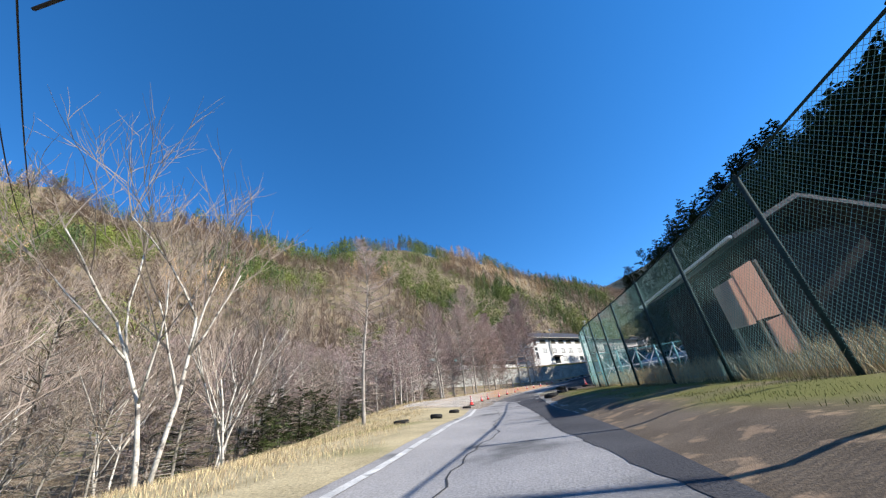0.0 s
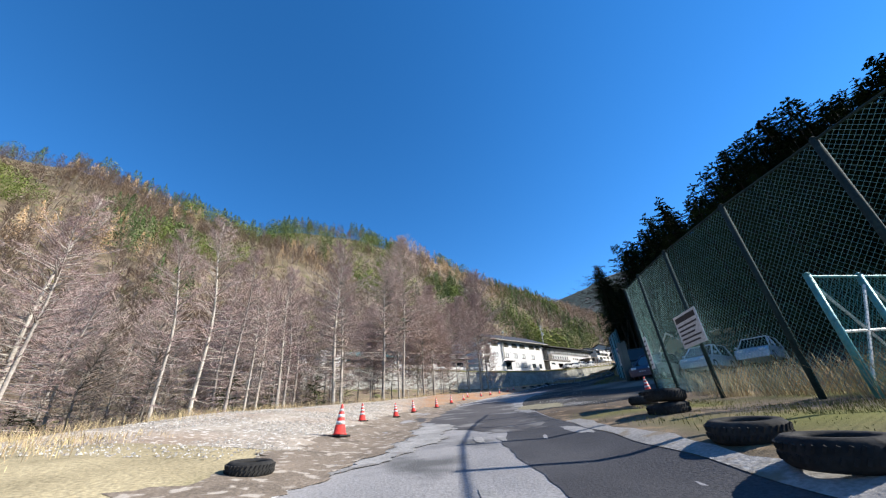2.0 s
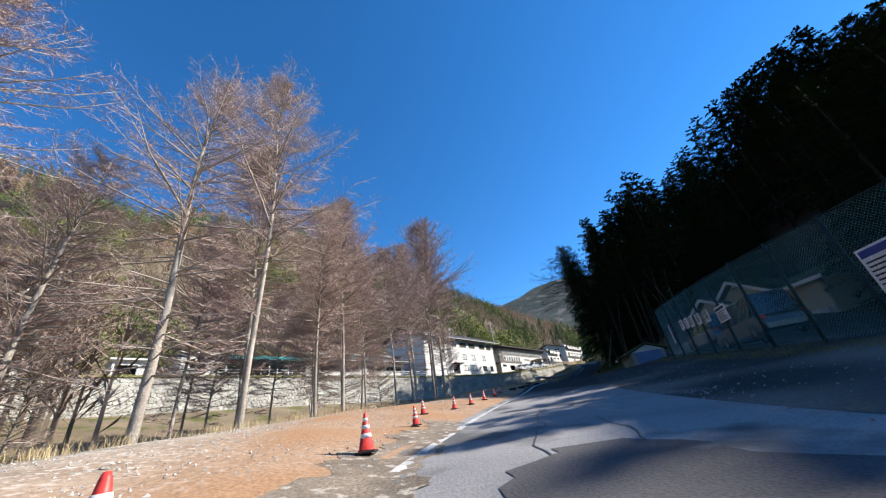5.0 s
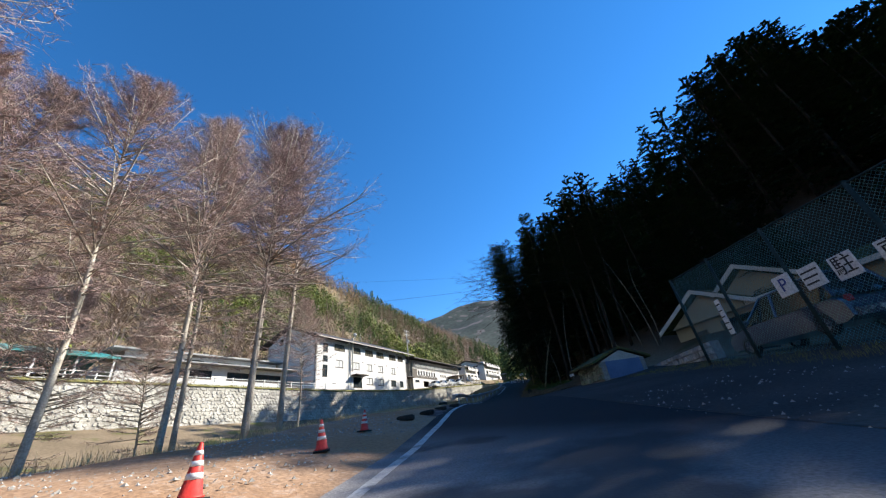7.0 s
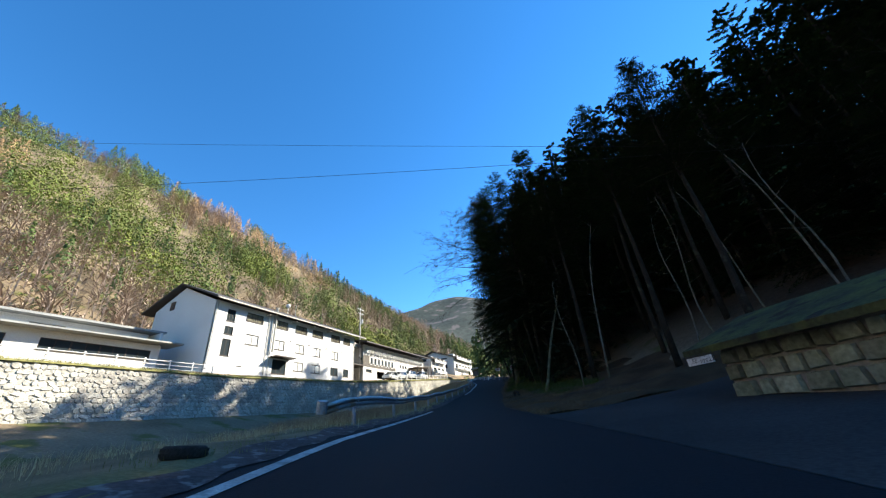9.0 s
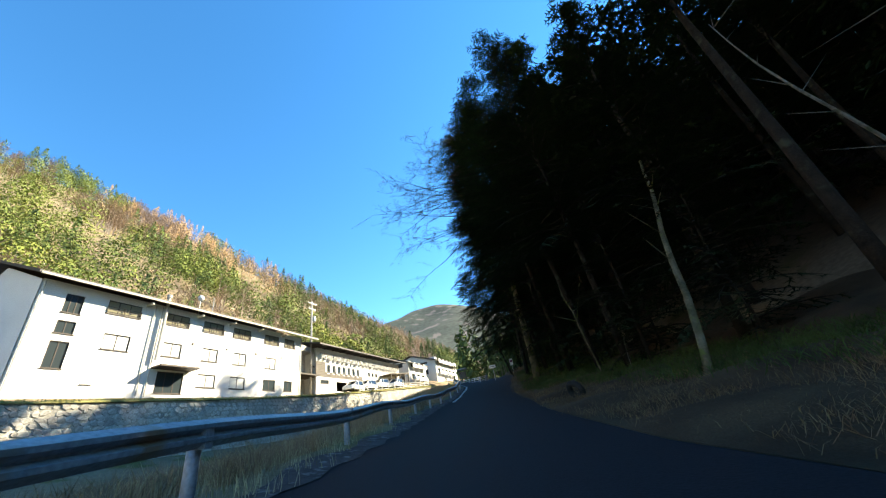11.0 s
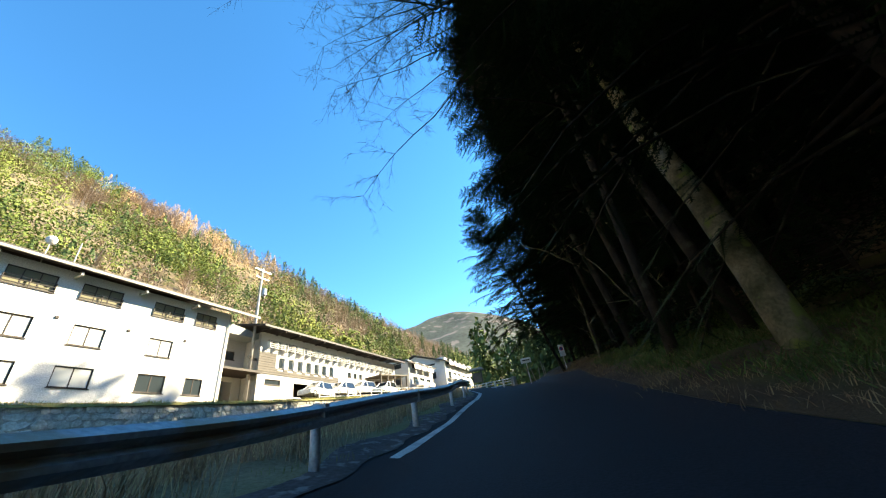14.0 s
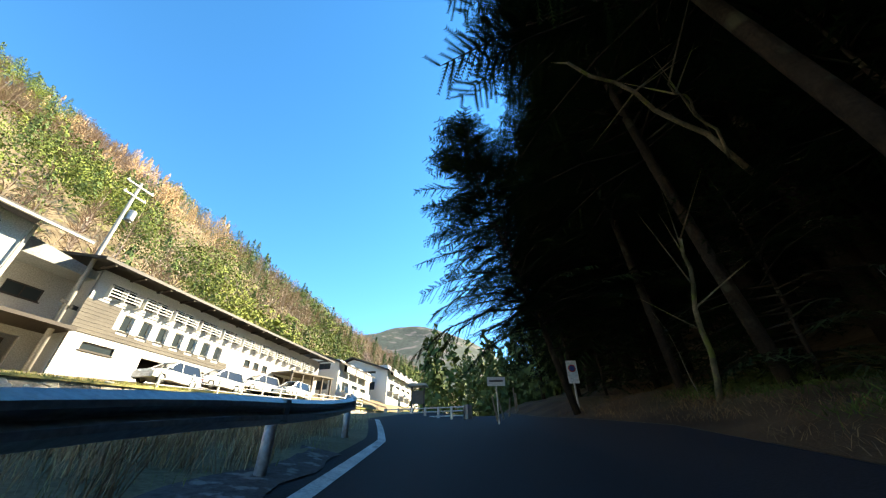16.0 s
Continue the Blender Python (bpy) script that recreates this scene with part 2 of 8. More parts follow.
# Interiors: shade of unlit rooms put into near-black colour; also plain dark boards.
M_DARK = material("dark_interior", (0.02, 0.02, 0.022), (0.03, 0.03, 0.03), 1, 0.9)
M_CURTAIN = material("pale_curtain", (0.6, 0.58, 0.52), (0.45, 0.44, 0.4), 3, 0.9)
M_BLUETARP = material("blue_painted_panel", (0.13, 0.21, 0.36), (0.1, 0.17, 0.3), 1.5, 0.6)
M_PINKSHEET = material("pinkish_corrugated_sheet", (0.60, 0.46, 0.41), (0.48, 0.36, 0.32), 1.5, 0.7)
tree = M_PINKSHEET.node_tree
thin = tree.nodes.new("ShaderNodeBsdfTranslucent")
thin.inputs["Color"].default_value = (0.75, 0.58, 0.5, 1)
half = tree.nodes.new("ShaderNodeMixShader")
half.inputs[0].default_value = 0.55
tree.links.new(tree.nodes["Principled BSDF"].outputs[0], half.inputs[1])
tree.links.new(thin.outputs[0], half.inputs[2])
tree.links.new(half.outputs[0], tree.nodes["Material Output"].inputs["Surface"])
M_SHEDWALL = material("dark_shed_boards", (0.045, 0.04, 0.037), (0.03, 0.028, 0.026), 1.0, 0.85)
M_CONCRETE = material("old_concrete", (0.33, 0.32, 0.29), (0.24, 0.23, 0.21), 0.8, 0.92, fine=12)


def glass_material(name, tint, rough=0.05):
    mat = bpy.data.materials.new(name)
    mat.use_nodes = True
    b = mat.node_tree.nodes["Principled BSDF"]
    b.inputs["Base Color"].default_value, b.inputs["Roughness"].default_value = (*tint, 1), rough
    b.inputs["Specular IOR Level"].default_value = 0.7
    return mat


# Top-floor panes: the hill's khaki reflection is painted into the glass colour.
M_REFLECTGLASS = glass_material("khaki_reflection_glass", (0.20, 0.19, 0.13))
M_PALEGLASS = glass_material("curtained_window_glass", (0.55, 0.56, 0.54))
M_GLASS = glass_material("dark_window_glass", (0.03, 0.04, 0.045))
M_CARGLASS = glass_material("car_glass", (0.015, 0.018, 0.02))


def car_paint(name, colour):
    mat = material(name, colour, tuple(c * 0.9 for c in colour), 0.7, 0.3, 0.2, bump=0.0)
    mat.node_tree.nodes["Principled BSDF"].inputs["Coat Weight"].default_value = 0.6
    return mat


# ---- mesh helpers ----


class Builder:
    """Gathers vertices and faces for one mesh."""

    def __init__(self):
        self.v, self.f = [], []

    def add(self, verts, faces):
        k = len(self.v)
        self.v.extend(tuple(p) for p in verts)
        self.f.extend(tuple(i + k for i in q) for q in faces)
        return self

    def box(self, x0, y0, z0, x1, y1, z1, bevel=0.0):
        if bevel <= 0:
            v = [(x, y, z) for z in (z0, z1) for y in (y0, y1) for x in (x0, x1)]
            return self.add(v, [(0, 2, 3, 1), (4, 5, 7, 6), (0, 1, 5, 4), (2, 6, 7, 3), (0, 4, 6, 2), (1, 3, 7, 5)])
        c, b = ((x0 + x1) / 2, (y0 + y1) / 2, (z0 + z1) / 2), bevel
        e = ((x1 - x0) / 2, (y1 - y0) / 2, (z1 - z0) / 2)
        bm = bmesh.new()
        bmesh.ops.create_cube(bm, size=2)
        for w in bm.verts:
            w.co = Vector((c[0] + w.co.x * e[0], c[1] + w.co.y * e[1], c[2] + w.co.z * e[2]))
        bmesh.ops.bevel(bm, geom=list(bm.edges), offset=b, segments=1, affect="EDGES")
        bm.verts.index_update()
        self.add([w.co for w in bm.verts], [[w.index for w in q.verts] for q in bm.faces])
        bm.free()
        return self

    def tube(self, p0, p1, r0, r1=None, n=8, caps=True):
        p0, p1 = Vector(p0), Vector(p1)
        r1 = r0 if r1 is None else r1
        d = (p1 - p0).normalized()
        a = d.orthogonal().normalized()
        b = d.cross(a)
        ring = [(math.cos(2 * math.pi * i / n), math.sin(2 * math.pi * i / n)) for i in range(n)]
        v = [p0 + (a * c + b * s) * r0 for c, s in ring] + [p1 + (a * c + b * s) * r1 for c, s in ring]
        f = [(i, (i + 1) % n, n + (i + 1) % n, n + i) for i in range(n)]
        if caps:
            f += [tuple(range(n - 1, -1, -1)), tuple(range(n, 2 * n))]
        return self.add(v, f)

    def path(self, points, radii, n=6):
        pts = [Vector(p) for p in points]
        v, f = [], []
        for k, p in enumerate(pts):
            d = (pts[min(k + 1, len(pts) - 1)] - pts[max(k - 1, 0)]).normalized()
            a = d.cross(Vector((0.31, 0.94, 0.13))).normalized()
            b = d.cross(a)
            v += [p + (a * math.cos(2 * math.pi * i / n) + b * math.sin(2 * math.pi * i / n)) * radii[k] for i in range(n)]
        for k in range(len(pts) - 1):
            f += [(k * n + i, k * n + (i + 1) % n, (k + 1) * n + (i + 1) % n, (k + 1) * n + i) for i in range(n)]
        f += [tuple(range(n - 1, -1, -1)), tuple(range((len(pts) - 1) * n, len(pts) * n))]
        return self.add(v, f)

    def spike(self, p0, p1, r):
        p0, p1 = Vector(p0), Vector(p1)
        d = p1 - p0
        a = d.orthogonal().normalized() * r
        b = d.normalized().cross(a)
        return self.add([p0 + a, p0 - a * 0.5 + b * 0.87, p0 - a * 0.5 - b * 0.87, p1], [(0, 1, 3), (1, 2, 3), (2, 0, 3)])

    def prism(self, outline, y0, y1):
        """An outline of (x, z) drawn out from y0 to y1."""
        n = len(outline)
        v = [(x, y0, z) for x, z in outline] + [(x, y1, z) for x, z in outline]
        return self.add(v, [tuple(range(n)), tuple(range(2 * n - 1, n - 1, -1))] + [(i, n + i, n + (i + 1) % n, (i + 1) % n) for i in range(n)])

    def lathe(self, profile, n=16, at=(0, 0, 0)):
        v = [(at[0] + r * math.cos(2 * math.pi * i / n), at[1] + r * math.sin(2 * math.pi * i / n), at[2] + z) for r, z in profile for i in range(n)]
        f = [(k * n + i, k * n + (i + 1) % n, (k + 1) * n + (i + 1) % n, (k + 1) * n + i) for k in range(len(profile) - 1) for i in range(n)]
        return self.add(v, f)

    def mesh(self, name, mat, smooth=False, weld=False):
        me = bpy.data.meshes.new(name)
        if weld:
            seen, order, keep = {}, [], []
            for p in self.v:
                q = tuple(round(c, 5) for c in p)
                if q not in seen:
                    seen[q] = len(keep)
                    keep.append(p)
                order.append(seen[q])
            self.v, self.f = keep, [tuple(order[i] for i in q) for q in self.f]
        me.from_pydata(self.v, [], self.f)
        me.materials.append(mat)
        if smooth:
            me.shade_smooth()
        return me


def part(name, b, mat, parent=None, label="", smooth=False):
    """Links one mesh object, under a thing or a part."""
    ob = new(name, b if isinstance(b, bpy.types.Mesh) else b.mesh(name, mat, smooth, "wall" in name))
    if parent:
        ob.parent = parent
    return tagged(ob, label)


def thing(name, m, label, category, group="", kind=""):
    ob = new(name)
    ob.matrix_world = m
    return tagged(ob, label, category, group, kind)


# ---- the plan: road line, ground heights ----
LINE = np.array([
    (-60, -17.2, -61.4, -2.3), (-14, -4.44, -17.20, -0.46), (-6, -2.23, -9.51, -0.14), (0, -0.57, -3.74, 0.10), (8, 1.39, 3.98, 0.50), (16, 2.58, 11.88, 1.00), (24, 3.38, 19.86, 1.54),
    (32, 4.81, 27.75, 2.13), (40, 7.73, 35.18, 2.75), (48, 11.91, 42.00, 3.43), (56, 16.78, 48.32, 4.18), (64, 22.02, 54.40, 4.93),
    (72, 27.39, 60.30, 5.54), (80, 32.83, 66.14, 6.05), (88, 38.27, 72.01, 6.62), (96, 43.66, 77.94, 7.37), (104, 49.16, 83.73, 8.32),
    (112, 55.20, 89.06, 9.58), (120, 61.29, 94.16, 10.64), (128, 67.1, 99.6, 11.7), (140, 76.2, 107.3, 13.2), (200, 128, 139, 18.5), (320, 230, 205, 28)])
_k = np.arange(-60, 320.01, 0.5)


def _curve(column):
    """A smooth curve through the rows of LINE (cubic, with slopes taken from the neighbours)."""
    x, y = LINE[:, 0], LINE[:, column]
    m = np.gradient(y, x)
    i = np.clip(np.searchsorted(x, _k, side="right") - 1, 0, len(x) - 2)
    h = x[i + 1] - x[i]
    t = (_k - x[i]) / h
    return (2 * t**3 - 3 * t**2 + 1) * y[i] + (t**3 - 2 * t**2 + t) * h * m[i] + (3 * t**2 - 2 * t**3) * y[i + 1] + (t**3 - t**2) * h * m[i + 1]


ROAD_X, ROAD_Y, ROAD_Z = _curve(1), _curve(2), _curve(3)
_dx, _dy = np.gradient(ROAD_X, _k), np.gradient(ROAD_Y, _k)
_n = np.hypot(_dx, _dy)
_dx, _dy = _dx / _n, _dy / _n

LEFT_S = [-20, 6, 15, 22, 30, 50, 58, 64, 72, 84, 92, 104, 116, 130]
LEFT_O = [1.3, 3, 5, 7, 9, 14]
LEFT_Z = np.array([
    (0, .1, .1, 0, -.4, -1.6), (0, .1, .15, 0, -.4, -1.6), (0, .15, .15, .05, -.3, -1.5), (0, .25, .4, .45, .2, -1.2), (0, .3, .6, .78, .5, -1.3),
    (0, .3, .6, .75, .4, -1.6), (0, .3, .42, .35, 0, -2), (0, .35, .45, .4, .1, -2), (0, .35, .38, .3, 0, -2), (0, .25, .2, 0, -.4, -2),
    (0, .3, .1, -.2, -.7, -2.2), (0, .35, .25, 0, -.6, -2.2), (0, .3, .4, .2, -.3, -2), (0, .3, .4, .2, -.3, -2)])
RIGHT_S = [-20, 20, 27, 34, 70, 78, 86, 104, 114, 122, 140]
RIGHT_O = [1.8, 2.6, 4, 6, 10, 20, 30]
RIGHT_Z = np.array([
    (0, .2, .3, .3, .3, .6, 2), (0, .2, .3, .3, .3, .6, 3), (0, .05, .15, .2, .3, .8, 5), (0, 0, .02, .1, .3, 1, 7), (0, 0, .05, .2, .5, 3, 12),
    (0, 0, .1, .3, 1, 6, 15), (0, .1, .3, .6, 1.8, 8, 17), (0, .1, .35, .7, 2, 8, 17), (0, .2, .6, .9, 2, 8, 17), (0, .3, .8, 1.1, 2.2, 8, 17), (0, .3, .8, 1.1, 2.2, 8, 17)])


def _table(s, o, ss, oo, zz):
    s, o = np.clip(s, ss[0], ss[-1]), np.clip(o, oo[0], oo[-1])
    i = np.clip(np.searchsorted(ss, s) - 1, 0, len(ss) - 2)
    j = np.clip(np.searchsorted(oo, o) - 1, 0, len(oo) - 2)
    ss, oo = np.array(ss, float), np.array(oo, float)
    a, b = (s - ss[i]) / (ss[i + 1] - ss[i]), (o - oo[j]) / (oo[j + 1] - oo[j])
    return (zz[i, j] * (1 - a) + zz[i + 1, j] * a) * (1 - b) + (zz[i, j + 1] * (1 - a) + zz[i + 1, j + 1] * a) * b


def bank(s, o):
    """Height of the ground over the road, s along it and o to its right."""
    s, o = np.asarray(s, float), np.asarray(o, float)
    return np.where(o < 0, _table(s, -o, LEFT_S, LEFT_O, LEFT_Z), _table(s, o, RIGHT_S, RIGHT_O, RIGHT_Z))


def at(s, o, up=0.0):
    """The place s along the road, o to its right, up over the ground."""
    x, y, z, dx, dy = (float(np.interp(s, _k, q)) for q in (ROAD_X, ROAD_Y, ROAD_Z, _dx, _dy))
    return Vector((x + dy * o, y - dx * o, z + float(bank(s, o)) + up))


def heading(s):
    """The road's direction at s, in degrees of turn about z (0: along +y)."""
    return math.degrees(math.atan2(-float(np.interp(s, _k, _dx)), float(np.interp(s, _k, _dy))))


# the hotel's front line: a runs along it, n behind it
CORNER, ALONG = np.array([27.11, 102.62]), np.array([0.8686, 0.4956])
BEHIND = np.array([-ALONG[1], ALONG[0]])
FRONT_TURN = math.degrees(math.atan2(ALONG[1], ALONG[0]))
WALL_N = -4.5


def front(a, n, z):
    p = CORNER + ALONG * a + BEHIND * n
    return Vector((p[0], p[1], z))


def yard(a):
    return np.interp(a, [-120, -60, -20, 0, 26, 40, 55, 70, 100, 200], [11.5, 12.0, 12.9, 13.4, 14.1, 15.4, 17.2, 18.8, 21.5, 28])


def wall_top(a):
    return np.interp(a, [-120, -60, 0, 15, 26, 40, 55, 90], [11.5, 11.9, 12.2, 12.7, 13.3, 14.4, 15.6, 18.0])


def wall_foot(a):
    return np.interp(a, [-120, -55, -10, 20, 60, 90], [9.5, 8.6, 8.5, 9.0, 11.0, 14.0])


def hill(a, n):
    """The wooded slope behind the yard."""
    rise = np.clip((n - 20) / 160, 0, None)
    top = 138 + 6 * np.sin(a * 0.021) + 4 * np.sin(a * 0.057 + 1)
    top = top * np.interp(a, [-400, -120, -10, 40, 90, 140, 260, 420, 600], [1.2, 1.08, 1.0, 1.05, 1.0, 0.9, 0.84, 0.68, 0.4])
    shape = np.where(rise < 1, rise**0.93, 1 + 0.12 * np.clip(rise - 1, 0, 2))
    return (top - 13) * shape + 2.5 * np.sin(a * 0.11 + n * 0.05) * np.clip(rise * 4, 0, 1)


def nearest_road(x, y):
    s, o = np.empty_like(x), np.empty_like(x)
    pts = np.stack([ROAD_X, ROAD_Y], 1)
    for k in range(0, len(x), 4000):
        q = np.stack([x[k:k + 4000], y[k:k + 4000]], 1)
        i = ((q[:, None, :] - pts[None]) ** 2).sum(2).argmin(1)
        v = q - pts[i]
        s[k:k + 4000] = _k[i] + v[:, 0] * _dx[i] + v[:, 1] * _dy[i]
        o[k:k + 4000] = v[:, 0] * _dy[i] - v[:, 1] * _dx[i]
    return s, o


CORRIDOR = 9.0


def ground_height(x, y, sunk=True):
    x, y = np.asarray(x, float), np.asarray(y, float)
    s, o = nearest_road(x, y)
    a = (x - CORNER[0]) * ALONG[0] + (y - CORNER[1]) * ALONG[1]
    n = (x - CORNER[0]) * BEHIND[0] + (y - CORNER[1]) * BEHIND[1]
    road = np.interp(s, _k, ROAD_Z)
    near = road + bank(s, o)
    # right of the road: forest slope
    right = np.clip(o - 30, 0, None)
    rise = 0.5 * np.clip(right, 0, 28) + 0.06 * np.clip(right - 28, 0, 300)
    # the slope ends in a spur: beyond its flank the valley is open to the sun
    flank = np.clip((y + 0.213 * x - 49) / 10, 0, 1)
    near = np.where(o > 10, (near - road) * np.clip(flank + 0.25, 0, 1) + road + np.where(o > 30, rise * flank, 0), near)
    # left: stream bed up to the foot of the wall
    d14, dw = np.clip(-14 - o, 0, None), np.clip(WALL_N - n, 0.01, None)
    w = np.clip(d14 / (d14 + dw), 0, 1)
    low = near * (1 - w) + wall_foot(a) * w
    z = np.where(o < -14, low, near)
    back = np.clip((n - WALL_N) / 5.0, 0, 1)
    flat = wall_top(a) * (1 - back) + yard(a) * back
    behind = flat + np.where(n > 20, hill(a, n), 0)
    z = np.where(n > WALL_N + 1.5, behind, z)
    if sunk:
        z = z - 0.5 * np.clip((CORRIDOR - np.abs(o)) / 0.8, 0, 1) * (n < WALL_N) * (s > -56) * (s < 150)
    return z


def heights(points_xy, sunk=False):
    p = np.asarray(points_xy, float)
    return ground_height(p[:, 0], p[:, 1], sunk)


def sheet(name, xs, ys, z, mat, label, category):
    nx, ny = len(xs), len(ys)
    X, Y = np.meshgrid(xs, ys)
    co = np.stack([X.ravel(), Y.ravel(), z(X.ravel(), Y.ravel())], 1)
    i = np.arange(nx * ny).reshape(ny, nx)
    quads = np.stack([i[:-1, :-1], i[:-1, 1:], i[1:, 1:], i[1:, :-1]], -1).reshape(-1, 4)
    me = bpy.data.meshes.new(name)
    me.from_pydata(co.tolist(), [], quads.tolist())
    me.materials.append(mat)
    me.shade_smooth()
    s, o = nearest_road(co[:, 0], co[:, 1])
    # Litter mask: needle litter plus painted forest shade, right of the road from s 34.
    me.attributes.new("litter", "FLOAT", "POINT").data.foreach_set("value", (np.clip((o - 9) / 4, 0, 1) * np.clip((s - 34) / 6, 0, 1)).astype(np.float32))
    return tagged(new(name, me), label, category, kind="structure")


def strip(name, s_values, o_left, o_right, columns, lift, mat, label, category, rust=None, edge_drop=0.0, rough=0.0):
    """A sheet along the road between two offsets, lying on the ground."""
    rows = len(s_values)
    S = np.repeat(np.asarray(s_values, float)[:, None], columns, 1)
    t = np.linspace(0, 1, columns)[None]
    O = o_left(S[:, :1]) * (1 - t) + o_right(S[:, :1]) * t
    x, y, z, dx, dy = (np.interp(S, _k, q) for q in (ROAD_X, ROAD_Y, ROAD_Z, _dx, _dy))
    P = np.stack([x + dy * O, y - dx * O, z + bank(S, O) + lift], -1)
    if rough:
        inner = np.minimum(np.abs(O[:, :1]), np.abs(O[:, -1:]))
        P[..., 2] += np.clip((np.abs(O) - inner) / 0.6, 0, 1) * rough * (np.sin(P[..., 0] * 1.3 + P[..., 1] * 0.7) * np.sin(P[..., 1] * 0.9 - P[..., 0]))
    if edge_drop:
        P[:, 0, 2] -= edge_drop
        P[:, -1, 2] -= edge_drop
    i = np.arange(rows * columns).reshape(rows, columns)
    quads = np.stack([i[:-1, :-1], i[:-1, 1:], i[1:, 1:], i[1:, :-1]], -1).reshape(-1, 4)
    me = bpy.data.meshes.new(name)
    me.from_pydata(P.reshape(-1, 3).tolist(), [], quads.tolist())
    me.materials.append(mat)
    me.shade_smooth()
    if rust is not None:
        me.attributes.new("rust", "FLOAT", "POINT").data.foreach_set("value", np.clip(rust(S, O), 0, 1).ravel().astype(np.float32))
    return tagged(new(name, me), label, category, kind="structure")


# ---- ground, road and verges ----
def spaced(lo, hi, fine_lo, fine_hi, step):
    out = list(np.arange(fine_lo, fine_hi + 0.01, step))
    d, v = step, fine_hi
    while v < hi:
        d *= 1.18
        v += d
        out.append(v)
    d, v = step, fine_lo
    while v > lo:
        d *= 1.18
        v -= d
        out.insert(0, v)
    return np.array(out)


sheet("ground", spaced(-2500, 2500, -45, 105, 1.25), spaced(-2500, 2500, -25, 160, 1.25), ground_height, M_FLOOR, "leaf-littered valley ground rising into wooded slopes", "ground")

LINE_O = ([-60, 3, 8, 12, 16, 25, 38, 50, 56, 60, 66, 74, 85, 92, 100, 108, 114, 119, 124], [-1.7, -1.7, -2.05, -2.05, -1.7, -1.4, -1.45, -1.25, -1.15, -1.35, -1.8, -2.2, -2.15, -1.85, -1.6, -1.2, -1.4, -1.9, -3.1])
EDGE_R = ([-60, 10, 15, 22, 30, 70, 78, 86, 92, 97, 104, 112, 118, 126, 140], [1.6, 1.6, 1.6, 2.3, 3.0, 2.6, 2.0, 1.45, 1.75, 2.15, 2.4, 2.6, 3.0, 2.6, 2.4])


def line_o(s):
    return np.interp(s, *LINE_O)


def edge_r(s):
    return np.interp(s, *EDGE_R)


s_road = np.arange(-56, 150.01, 0.5)
# Past s 52 the pale asphalt goes dark: painted shade, set by the rust mask.
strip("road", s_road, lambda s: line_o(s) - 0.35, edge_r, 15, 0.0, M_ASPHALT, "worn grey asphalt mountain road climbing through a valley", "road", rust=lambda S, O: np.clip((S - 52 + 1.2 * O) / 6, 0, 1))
strip("asphalt_patch", np.arange(1.5, 30, 0.25), lambda s: np.interp(s, [1.5, 4, 8, 16, 24, 30], [1.6, 1.2, 0.7, 0.75, 1.0, 2.5]) + 0.02 * np.sin(s * 4.1) + 0.015 * np.sin(s * 11.3), lambda s: np.interp(s, [-30, 6, 16, 22, 30], [1.61, 1.61, 1.68, 2.3, 2.95]), 5, 0.006, M_PATCH, "newer dark asphalt strip along the road edge", "asphalt")
PATCH_R = ([-30, 6, 16, 22, 30], [1.61, 1.61, 1.68, 2.3, 2.95])
strip("concrete_edging", np.arange(11, 26, 0.25), lambda s: np.interp(s, *PATCH_R) - 0.02 + 0.03 * np.sin(s * 3.3), lambda s: np.interp(s, *PATCH_R) + 0.27 + 0.06 * np.sin(s * 2.3) + 0.03 * np.sin(s * 7.1), 3, 0.012, M_EDGING, "pale worn concrete edging beside the asphalt", "road edge")
strip("edge_line", np.arange(-40, 23.5, 0.25), lambda s: line_o(s) - 0.07, lambda s: line_o(s) + 0.07, 2, 0.009, M_LINE, "worn white painted edge line", "road marking")
strip("edge_line", np.arange(36, 86, 0.25), lambda s: line_o(s) - 0.07, lambda s: line_o(s) + 0.07, 2, 0.009, M_LINE, "worn white painted edge line", "road marking")
strip("edge_line", np.arange(105.0, 124, 0.25), lambda s: line_o(s) - 0.08, lambda s: line_o(s) + 0.08, 2, 0.009, M_LINE, "white painted edge line curving to a bridge", "road marking")
rng = random.Random(3)
# Sealed cracks; the first also paints the fence top rail's shadow along the road.
for s0, s1, o0 in ((-4, 21, -0.55), (30, 47, 0.25), (36, 44, 1.2)):
    wob = [(s0 + (s1 - s0) * i / 14, o0 + rng.uniform(-0.16, 0.16)) for i in range(15)]
    ss, oo = zip(*wob)
    strip("road_crack", np.arange(s0, s1, 0.4), lambda s: np.interp(s, ss, oo) + 0.05 * np.sin(s * 5.1) - 0.01, lambda s: np.interp(s, ss, oo) + 0.05 * np.sin(s * 5.1) + 0.012, 2, 0.007, M_CRACKSHADE, "dark line of sealed crack and painted shadow in the asphalt", "road crack")


